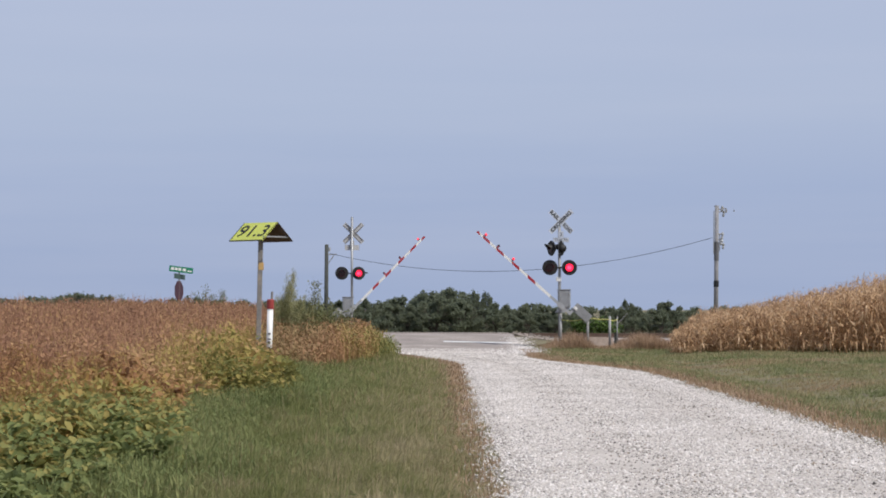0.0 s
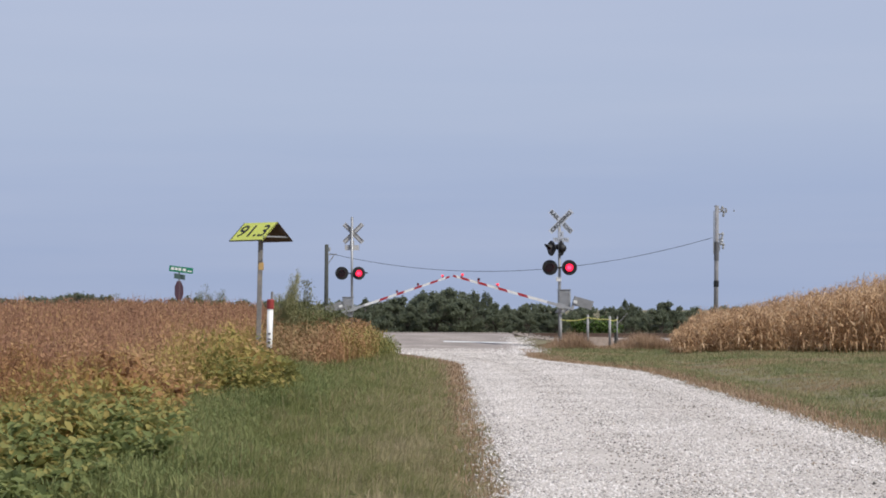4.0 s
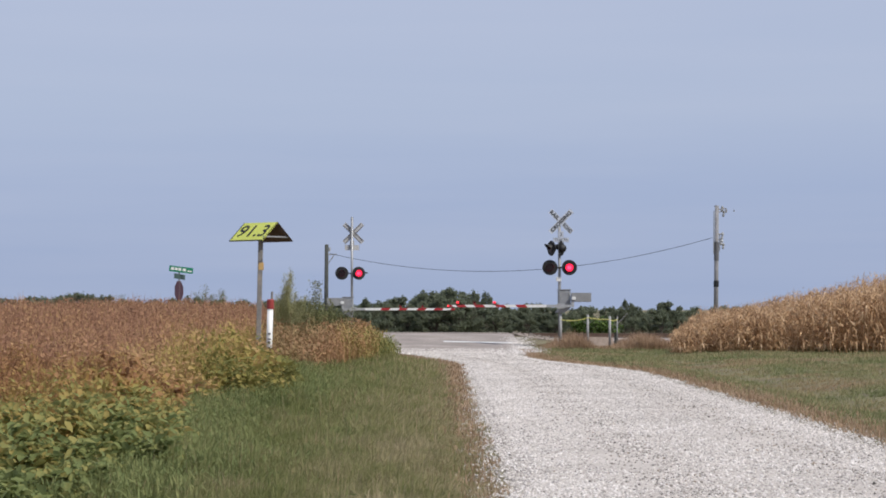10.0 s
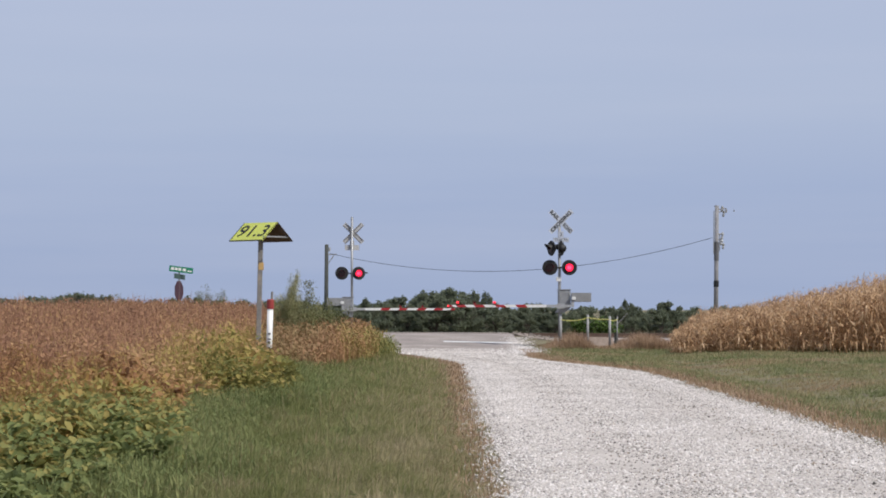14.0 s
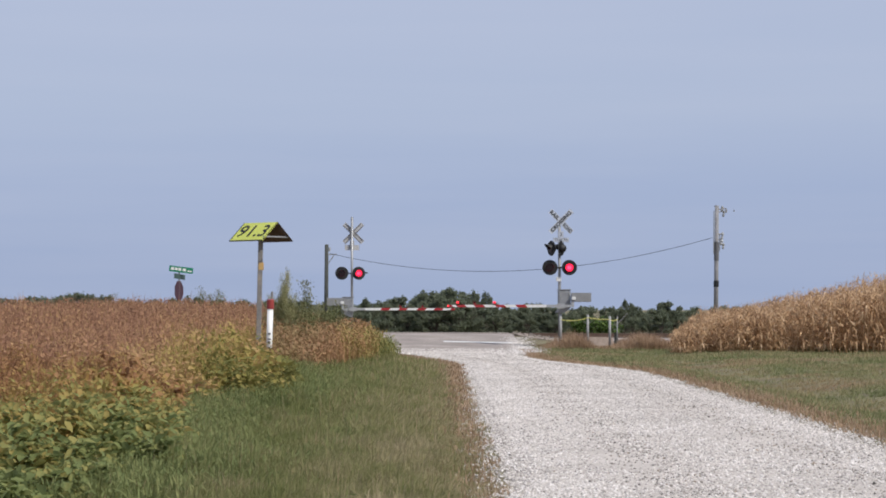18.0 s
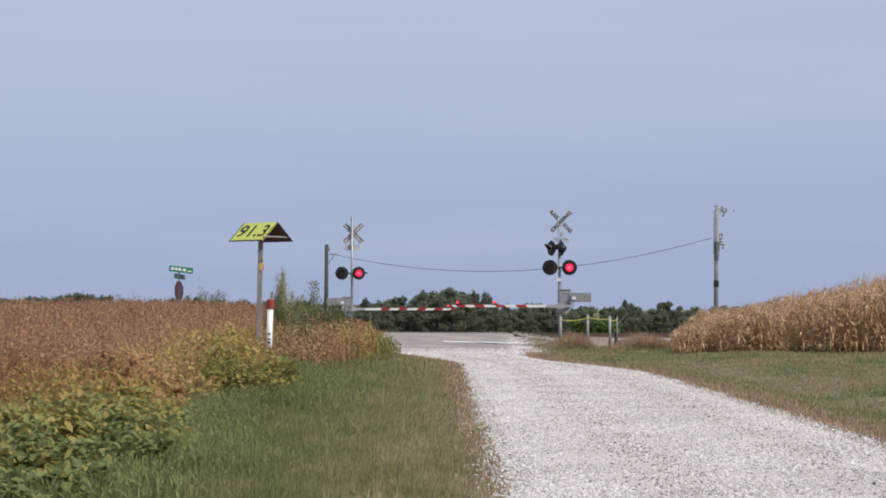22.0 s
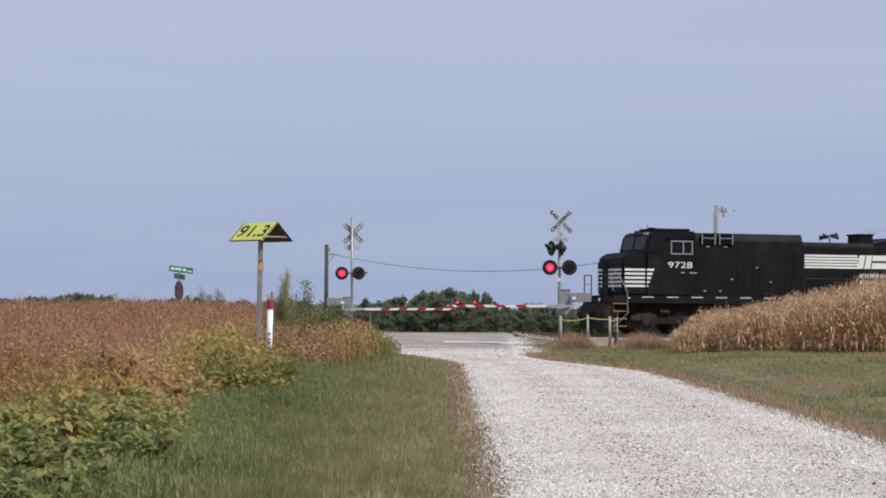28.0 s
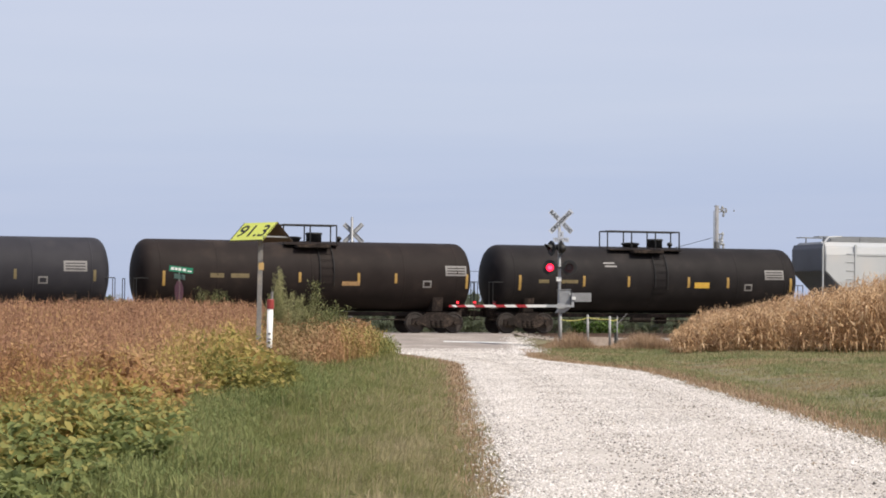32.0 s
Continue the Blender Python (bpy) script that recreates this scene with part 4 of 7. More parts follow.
    # round blower housing behind a step cage near the leading end
    bx("blower_recess", GRILLE, c, 2.2, 3.45, -1.06, -1.02, 2.2, 3.30, 0.02)
    bm = bmesh.new()
    lathe(bm, [(-1.10, 0.19), (-1.07, 0.24), (-1.02, 0.24)], 24, "y")
    for v in bm.verts:
        v.co += Vector((3.85, 0, 3.0))
    fan = part("blower_housing", bm, PLACARD, c, "round grey blower housing")
    for k in range(6):
        a = math.pi * k / 3
        rail_line("spoke", BLACK, fan, [(3.85, -1.11, 3.0), (3.85 + 0.18 * math.cos(a), -1.11, 3.0 + 0.18 * math.sin(a))], 0.02)
    rail_line("cage_rail", FRAME_GREY, c, [(2.15, -1.45, 1.75), (2.15, -1.45, 2.9), (3.2, -1.45, 2.9)], 0.02)
    for i in range(13):
        x = 4.3 + i * 0.52
        bx("hood_door", P, c, x, x + 0.49, -1.036, -1.018, 1.86, 3.28, 0.006)
    for i in range(6):
        bx("hood_door", P, c, 11.35 + i * 0.58, 11.35 + i * 0.58 + 0.55, -1.166, -1.148, 1.86, 3.9, 0.006)
    rail_line("handrail", UNDER, c, [(4.1, -1.45, 2.86), (11.7, -1.45, 2.86)], 0.012)
    rail_line("handrail", LETTER_DUSTY, c, [(13.8, -1.45, 2.92), (15.0, -1.45, 2.92), (15.75, -1.45, 3.75)], 0.014)
    for i in range(5):
        rail_line("handrail_post", BLACK, c, [(4.1 + i * 1.9, -1.45, 1.74), (4.1 + i * 1.9, -1.45, 2.86)], 0.014)
    # the white sill stripe in lengths
    x = 2.2
    while x < 15.3:
        bx("sill_stripe", LETTER_WHITE, c, x, x + 0.95, -1.508, -1.50, 1.70, 1.79, 0)
        x += 1.0
    bx("sill_stripe", LETTER_WHITE, c, x, 21.0, -1.508, -1.50, 1.70, 1.79, 0)
    across_profile("fuel_tank", P, c, [(-1.2, 0.18), (-1.45, 0.5), (-1.45, 1.10), (1.45, 1.10), (1.45, 0.5), (1.2, 0.18)], 8.2, 14.9, 0.06, "long dusty fuel tank")
    bm = bmesh.new()
    rod(bm, (8.6, -1.22, 1.34), (14.6, -1.22, 1.34), 0.17, 16)
    smooth(part("air_reservoir", bm, P, c, "long round air reservoir above the fuel tank"))
    bx("front_platform", P, c, 0.95, 1.3, -1.45, 1.45, 1.45, 1.74, 0.02)
    bx("rear_platform", P, c, 21.0, 21.8, -1.45, 1.45, 1.45, 1.74, 0.02)
    bx("pilot", UNDER, c, 0.95, 1.12, -1.4, 1.4, 0.40, 1.45, 0.03)
    bx("rear_pilot", UNDER, c, 21.6, 21.8, -1.4, 1.4, 0.3, 1.45, 0.03)
    end_rails(c, 1.0, -1, BLACK)
    end_rails(c, 21.75, 1, BLACK)
    steps(c, 1.15, 1.85, -1.5, UNDER)
    steps(c, 21.1, 21.6, -1.5, UNDER)
    rail_line("grab_rail", LETTER_DUSTY, c, [(1.45, -1.5, 2.55), (1.95, -1.5, 2.0), (2.0, -1.5, 1.2)], 0.02)
    rail_line("grab_rail", STRIPE_GOLD, c, [(21.1, -1.5, 2.6), (21.12, -1.5, 0.9)], 0.025)
    loco_truck(c, (3.0, 5.0, 7.0))
    loco_truck(c, (16.2, 18.2, 20.2))
    TRAIN.append((c, u))


def car_truck(car, x):
    """A two-axle freight truck: cast side frame, springs, bearings."""
    bm = bmesh.new()
    prism(bm, [(x - 1.15, 0.36), (x - 1.15, 0.62), (x - 0.7, 0.74), (x - 0.42, 0.92), (x + 0.42, 0.92), (x + 0.7, 0.74), (x + 1.15, 0.62), (x + 1.15, 0.36), (x + 0.75, 0.40),
               (x + 0.42, 0.24), (x - 0.42, 0.24), (x - 0.75, 0.40)], -1.14, -1.02)
    tr = part("truck", bm, UNDER, car, "grimy two-axle freight truck")
    pr("side_frame", UNDER, tr, [(x - 1.15, 0.36), (x - 1.15, 0.62), (x - 0.42, 0.92), (x + 0.42, 0.92), (x + 1.15, 0.62), (x + 1.15, 0.36), (x + 0.42, 0.24), (x - 0.42, 0.24)], 1.02, 1.14, 0.02)
    bx("bolster", UNDER, tr, x - 0.22, x + 0.22, -1.1, 1.1, 0.5, 0.80, 0.03)
    for dx in (-0.22, 0.0, 0.22):
        bm = bmesh.new()
        lathe(bm, [(0.30 + 0.045 * i, 0.09 if i % 2 else 0.07) for i in range(7)], 10, "z")
        for v in bm.verts:
            v.co += Vector((x + dx, -1.13, 0.0))
        part("spring", bm, UNDER, tr)
    for dx in (-0.89, 0.89):
        bm = bmesh.new()
        rod(bm, (x + dx, -1.24, 0.46), (x + dx, -1.0, 0.46), 0.13, 12)
        part("bearing_cap", bm, UNDER, tr)
        rail_line("axle", WHEEL, tr, [(x + dx, -0.8, 0.46), (x + dx, 0.8, 0.46)], 0.08)
    wheels(tr, (x - 0.89, x + 0.89), 0.46)


STRIP_DIM = material("dust-covered reflective strip", (0.15, 0.115, 0.055), 0.7, vary=0.35, scale=6)


def tank_car(u, L, mat, label, plat, strips, plate_x, spots, extra, strip_mat):
    c = thing("tank_car", label, "tank car", group="train")
    r, zc = 1.52, 2.46
    x0, x1 = 0.52, L - 0.50
    bm = bmesh.new()
    rings = [(x0 + a, r * b) for a, b in ((0.0, 0.001), (0.03, 0.3), (0.10, 0.55), (0.19, 0.74), (0.28, 0.86), (0.37, 0.925), (0.47, 0.97), (0.58, 0.993), (0.70, 1.0), (0.78, 1.0))]
    body = [(x, r) for x in np.linspace(x0 + 1.4, x1 - 1.4, 7)]
    rings = rings + body + [(x1 - (p - x0), q) for p, q in rings[::-1]]
    lathe(bm, rings, 48, "x")
    for v in bm.verts:
        v.co.z += zc
    t = smooth(part("tank_shell", bm, mat, c, "long cylindrical tank shell"))
    for x in (x0 + 0.95, x1 - 0.95, x0 + 3.4, x1 - 3.4, L / 2):
        bm = bmesh.new()
        lathe(bm, [(x - 0.03, r + 0.001), (x - 0.02, r + 0.006), (x + 0.02, r + 0.006), (x + 0.03, r + 0.001)], 48, "x")
        for v in bm.verts:
            v.co.z += zc
        smooth(part("weld_band", bm, mat, t))
    # stub sills, saddles, end platforms
    for a, b in ((0.5, 3.3), (L - 3.3, L - 0.5)):
        bx("stub_sill", UNDER, c, a, b, -0.35, 0.35, 0.72, 1.10, 0.02)
    for x in (2.25, L - 2.25):
        across_profile("saddle", UNDER, c, [(-1.1, 0.95), (-1.25, 1.6), (-0.6, 1.2), (0.6, 1.2), (1.25, 1.6), (1.1, 0.95)], x - 0.25, x + 0.25, 0.02)
    bx("side_sill", UNDER, c, 0.9, L - 0.9, -0.62, 0.62, 0.74, 0.93, 0.02)
    rail_line("brake_rod", UNDER, c, [(3.4, -0.55, 0.62), (L - 3.4, -0.55, 0.58)], 0.025)
    bm = bmesh.new()
    rod(bm, (L / 2 - 0.6, -0.45, 0.68), (L / 2 + 0.35, -0.45, 0.68), 0.17, 14)
    part("brake_cylinder", bm, UNDER, c)
    bx("outlet_valve", UNDER, c, L / 2 + 0.9, L / 2 + 1.3, -0.25, 0.25, 0.45, 0.8, 0.03)
    coupler(c, 0, -1)
    coupler(c, L, 1)
    for x, way in ((0.45, -1), (L - 0.45, 1)):
        bx("end_platform", UNDER, c, x - 0.22, x + 0.22, -1.45, 1.45, 1.08, 1.16, 0.01)
        for y in (-1.38, -0.9, 0.9, 1.38):
            rail_line("grab_rail", BLACK, c, [(x, y, 1.15), (x, y, 2.28)], 0.018)
        for y in (-1.38, 0.9):
            rail_line("grab_rail", BLACK, c, [(x, y, 2.27), (x, y + 0.48, 2.27)], 0.018)
        rail_line("grab_rail", BLACK, c, [(x, -1.38, 2.27), (x - way * 0.5, -1.42, 2.27)], 0.018)
        bx("ladder_step", UNDER, c, x - 0.2, x + 0.2, -1.5, -1.4, 0.6, 0.64, 0.006)
        rail_line("brake_line", UNDER, c, [(x, 0.3, 1.0), (x + way * 0.2, 0.3, 0.7), (x + way * 0.35, 0.15, 0.55)], 0.02)
    bm = bmesh.new()
    lathe(bm, [(-0.03, 0.28), (0.0, 0.30), (0.03, 0.28)], 20, "x")
    for v in bm.verts:
        v.co += Vector((L - 0.68, 0.7, 2.1))
    part("brake_wheel", bm, UNDER, c)
    # top platform round the fittings
    a, b = plat
    top = zc + r
    for y in (-0.80, 0.10):
        bx("walkway", UNDER, c, a, b, y - 0.28, y + 0.28, top - 0.20, top - 0.15, 0.01)
        n = max(2, int(round((b - a) / 1.35)))
        for i in range(n + 1):
            x = a + (b - a) * i / n
            rail_line("railing_post", BLACK, c, [(x, y, top - 0.2), (x, y, top + 0.68)], 0.032)
        rail_line("railing", BLACK, c, [(a, y, top + 0.68), (b, y, top + 0.68)], 0.034)
    for x in (a, b):
        rail_line("railing", BLACK, c, [(x, -0.80, top + 0.68), (x, 0.10, top + 0.68)], 0.03)
    bx("tread_bracket", UNDER, c, (a + b) / 2 - 0.75, (a + b) / 2 + 0.75, -1.40, -0.75, top - 0.32, top - 0.20, 0.02)
    for sx, kind in spots:
        bm = bmesh.new()
        if kind == "dome":
            lathe(bm, [(top - 0.12, 0.34), (top + 0.28, 0.34), (top + 0.30, 0.37), (top + 0.36, 0.37), (top + 0.38, 0.33)], 20, "z")
        elif kind == "hatch":
            lathe(bm, [(top - 0.12, 0.36), (top + 0.08, 0.36), (top + 0.10, 0.42), (top + 0.17, 0.42), (top + 0.20, 0.2)], 20, "z")
        else:
            lathe(bm, [(top - 0.1, 0.07), (top + 0.08, 0.07), (top + 0.09, 0.13), (top + 0.2, 0.11), (top + 0.24, 0.03)], 12, "z")
        for v in bm.verts:
            v.co.x += sx
        smooth(part({"dome": "manway", "hatch": "hatch", "valve": "valve"}[kind], bm, BLACK, c))
    # side ladder that follows the shell
    lx = (a + b) / 2 + 0.25
    pts = []
    for dx in (0.0, 0.62):
        pts.append([(lx + dx, -(r + 0.07) * math.cos(radians(q)), zc + (r + 0.07) * math.sin(radians(q))) for q in (62, 50, 38, 26, 14, 2, -10, -16)])
        rail_line("ladder_rail", BLACK, c, pts[-1], 0.020)
    for p, q in zip(*pts):
        rail_line("ladder_rung", mat, c, [p, q], 0.011)
    # reflective strips, plates and stencils on the shell
    def on_shell(name, m, xa, xb, qa, qb, push=0.004):
        bm = bmesh.new()
        n = 6
        rows = []
        for i in range(n + 1):
            q = radians(qa + (qb - qa) * i / n)
            rows.append([bm.verts.new((x, -(r + push) * math.cos(q), zc + (r + push) * math.sin(q))) for x in (xa, xb)])
        for p, q in zip(rows, rows[1:]):
            bm.faces.new((p[0], p[1], q[1], q[0]))
        part(name, bm, m, c)
    for x, h in strips:
        on_shell("reflective_strip", strip_mat, x - 0.06, x + 0.06, -5 - h * 10, 5)
    on_shell("stencil_panel", PLACARD, plate_x, plate_x + 0.98, 2, 19)
    for k in range(3):
        on_shell("stencil_bar", mat, plate_x + 0.08, plate_x + 0.9, 5 + 4.5 * k, 6.6 + 4.5 * k, 0.008)
    on_shell("placard_holder", PLACARD, plate_x - 1.05, plate_x - 0.65, -18, -6)
    on_shell("placard_face", mat, plate_x - 0.99, plate_x - 0.71, -15.5, -8.5, 0.008)
    for x0b, x1b, qa, qb, m in extra:
        on_shell("stencil_bar", m, x0b, x1b, qa, qb)
    car_truck(c, 2.25)
    car_truck(c, L - 2.25)
    TRAIN.append((c, u))


def covered_hopper(u):
    L = 17.6
    c = thing("hopper_car", "pale grey covered hopper car, its sloped ends coloured dark as shade", "hopper car", group="train")
    across_profile("roof", HOPPER_WHITE, c, [(-1.56, 3.70), (-1.46, 4.12), (-1.1, 4.34), (1.1, 4.34), (1.46, 4.12), (1.56, 3.70)], 0.72, L - 0.72, 0.03, "rounded pale roof")
    pr("body", HOPPER_WHITE, c, [(0.72, 2.95), (0.72, 3.75), (L - 0.72, 3.75), (L - 0.72, 2.95), (L - 2.36, 1.45), (2.36, 1.45)], -1.55, 1.55, 0.03, "smooth pale side with sloping lower corners")
    # end sheets in the dark grey that stands for their shaded side
    pr("end_slope", HOPPER_SHADE, c, [(0.58, 2.98), (0.58, 4.02), (0.68, 4.24), (0.74, 4.24), (0.74, 2.98), (2.34, 1.42), (2.30, 1.38)], -1.47, 1.47, 0.02, "sloping end sheet coloured dark for its shade")
    pr("end_slope", HOPPER_SHADE, c, [(L - 0.58, 2.98), (L - 0.58, 4.02), (L - 0.68, 4.24), (L - 0.74, 4.24), (L - 0.74, 2.98), (L - 2.34, 1.42), (L - 2.30, 1.38)], -1.47, 1.47, 0.02, "sloping end sheet coloured dark for its shade")
    for x in (2.3, L - 2.3):
        bx("corner_post", HOPPER_WHITE, c, x - 0.06, x + 0.06, -1.60, -1.50, 1.1, 4.2, 0.01)
        for z in (1.4, 1.8, 2.2, 2.6, 3.0, 3.4, 3.8):
            rail_line("ladder_rung", HOPPER_WHITE, c, [(x - 0.5 if x < 9 else x, -1.58, z), (x if x < 9 else x + 0.5, -1.58, z)], 0.014)
    for x in (0.62, L - 0.62):
        rail_line("end_post", HOPPER_WHITE, c, [(x, -1.45, 1.1), (x, -1.45, 4.05), (x + (0.12 if x < 9 else -0.12), -1.4, 4.32), (x + (0.5 if x < 9 else -0.5), -1.1, 4.56), (x + (1.2 if x < 9 else -1.2), -1.1, 4.6)], 0.04)
    for y in (-0.85, 0.85):
        bx("running_board", FRAME_GREY, c, 0.6, L - 0.6, y - 0.25, y + 0.25, 4.57, 4.61, 0.008)
        for i in range(9):
            rail_line("board_bracket", FRAME_GREY, c, [(1.0 + i * 1.95, y, 4.3), (1.0 + i * 1.95, y, 4.58)], 0.03)
    bx("hatch", FRAME_GREY, c, 1.6, L - 1.6, -0.4, 0.4, 4.32, 4.58, 0.05, "long roof hatch")
    bx("side_rib", HOPPER_WHITE, c, 2.35, L - 2.35, -1.58, -1.54, 3.70, 3.80, 0.01)
    bx("side_sill", HOPPER_WHITE, c, 0.5, L - 0.5, -1.5, 1.5, 1.08, 1.32, 0.02)
    for i in range(3):
        x = 4.2 + i * 3.6
        pr("discharge_bay", HOPPER_SHADE, c, [(x, 1.5), (x + 2.6, 1.5), (x + 1.7, 0.5), (x + 0.9, 0.5)], -1.2, 1.2, 0.03)
    bx("stencil_panel", TANK_YELLOW, c, 4.6, 5.3, -1.57, -1.553, 2.6, 3.0, 0)
    coupler(c, 0, -1)
    coupler(c, L, 1)
    car_truck(c, 2.1)
    car_truck(c, L - 2.1)
    TRAIN.append((c, u))


leading_locomotive(-33.84)
trailing_locomotive(-12.24)
STRIP_AMBER = material("faded amber reflective strip", (0.36, 0.22, 0.06), 0.6, vary=0.3, scale=6)
tank_car(10.09, 16.23, TANK_GREY, "charcoal grey tank car with a railed top platform", (6.72, 8.97), [(1.9, 1), (5.0, 0.6), (7.25, 0.6), (9.15, 0.6), (11.6, 0.6), (14.9, 0.8)], 13.6,
         [(7.35, "dome"), (8.3, "hatch"), (5.6, "valve")], [(9.9, 10.75, -20, -10, STEP_AMBER), (5.75, 7.05, -36, -16, TANK_BLACK), (7.95, 8.95, -40, -14, TANK_BLACK), (3.0, 5.0, -26, -22, STRIP_DIM)], STRIP_DIM)
tank_car(26.32, 16.2, TANK_BROWN, "rust-dusted black tank car with a railed top platform", (7.0, 9.4), [(1.6, 1.4), (5.75, 0.6), (7.55, 0.6), (10.2, 0.6), (11.9, 0.6), (15.2, 1.4)], 14.2,
         [(7.6, "hatch"), (8.6, "dome"), (9.75, "valve")], [(9.45, 10.25, -16, -9, STEP_AMBER), (3.6, 4.2, -5, 2, STRIP_DIM), (4.5, 5.3, -5, 2, STRIP_DIM)], STRIP_AMBER)
tank_car(42.35, 16.4, TANK_BLACK, "black tank car with a wide railed top platform", (6.25, 9.85), [(1.7, 1.6), (4.8, 0.8), (7.0, 0.8), (10.0, 0.8), (12.0, 0.8), (15.25, 1.4)], 13.9,
         [(7.75, "hatch"), (9.0, "dome"), (9.75, "valve")], [(10.3, 11.05, -14, -4, TANK_YELLOW), (2.6, 3.1, -8, -2, STRIP_DIM), (3.7, 4.5, -8, -2, STRIP_DIM), (5.8, 6.35, 27, 30, PLACARD), (5.85, 6.45, 21, 24, PLACARD)], STRIP_AMBER)
covered_hopper(58.7)


def exhaust_plume():
    """Thin grey exhaust over the leading locomotive, in loose rounded puffs."""
    m = bpy.data.materials.new("thin exhaust smoke")
    m.use_nodes = True
    n, l = m.node_tree.nodes, m.node_tree.links
    clear = n.new("ShaderNodeBsdfTransparent")
    grey = n.new("ShaderNodeBsdfDiffuse")
    grey.inputs["Color"].default_value = (0.25, 0.26, 0.28, 1)
    tc = n.new("ShaderNodeTexCoord")
    ns = n.new("ShaderNodeTexNoise")
    ns.inputs["Scale"].default_value = 0.7
    l.new(tc.outputs["Object"], ns.inputs["Vector"])
    rg = n.new("ShaderNodeMapRange")
    rg.inputs[1].default_value, rg.inputs[2].default_value = 0.42, 0.72
    rg.inputs[3].default_value, rg.inputs[4].default_value = 0.0, 0.15
    l.new(ns.outputs[0], rg.inputs[0])
    mx = n.new("ShaderNodeMixShader")
    l.new(rg.outputs[0], mx.inputs[0])
    l.new(clear.outputs[0], mx.inputs[1])
    l.new(grey.outputs[0], mx.inputs[2])
    l.new(mx.outputs[0], n["Material Output"].inputs["Surface"])
    s = thing("exhaust_smoke", "faint grey diesel exhaust trailing over a locomotive", "smoke")
    r = np.random.default_rng(5)
    for i in range(11):
        t = i / 10
        bm = bmesh.new()
        bmesh.ops.create_icosphere(bm, subdivisions=3, radius=1.0)
        k = (0.20 + 0.40 * t) * r.uniform(0.85, 1.15)
        for v in bm.verts:
            d = 1 + 0.45 * noise.noise(v.co * 1.9 + Vector((i * 3.1, 0, 0)))
            v.co = Vector((v.co.x * k * 1.8 * d, v.co.y * k * d, v.co.z * k * 0.7 * d))
        o = smooth(part("puff", bm, m, s))
        o.matrix_basis = pose(15.3 + 7.4 * t, r.normal(0, 0.2), 4.86 + 0.70 * t ** 0.8 + r.normal(0, 0.04 + 0.10 * t))
        o.visible_shadow = False
    TRAIN.append((s, -33.84))


exhaust_plume()

# ---- signs, posts and poles ----
YELLOW = material("yellow sign paint", (0.52, 0.56, 0.10), 0.5, vary=0.12, scale=3)
GALV = material("weathered post steel", (0.26, 0.25, 0.24), 0.6, 0.3, vary=0.3, scale=7, other=(0.34, 0.28, 0.20))
GREEN = material("green sign sheeting", (0.012, 0.20, 0.11), 0.4, vary=0.1, scale=5)
GREEN_DULL = material("dull green sheeting", (0.045, 0.085, 0.075), 0.5, vary=0.25, scale=5)
# red darkened in its colour, as the plate is turned from the sun
STOP_RED = material("red sign face darkened as shade", (0.055, 0.019, 0.032), 0.5, vary=0.2, scale=4)
POLE_WOOD = material("weathered pole wood", (0.245, 0.242, 0.250), 0.9, vary=0.30, scale=3, bump=0.4)
BAND = material("faded orange band", (0.55, 0.36, 0.14), 0.6, vary=0.2, scale=6)
POLE_MID = material("darker grey pole wood", (0.125, 0.125, 0.13), 0.9, vary=0.35, scale=3, bump=0.4)
POLE_DARK = material("dark treated pole wood", (0.055, 0.06, 0.055), 0.9, vary=0.3, scale=3, bump=0.4)
PVC_WHITE = material("white marker post", (0.76, 0.76, 0.74), 0.4, vary=0.06, scale=4)
PVC_RED = material("red marker cap", (0.30, 0.04, 0.035), 0.5, vary=0.2, scale=6)
SHADE_UNDER = material("brown for the sign's shaded underside", (0.10, 0.075, 0.065), 0.7, vary=0.25, scale=4)


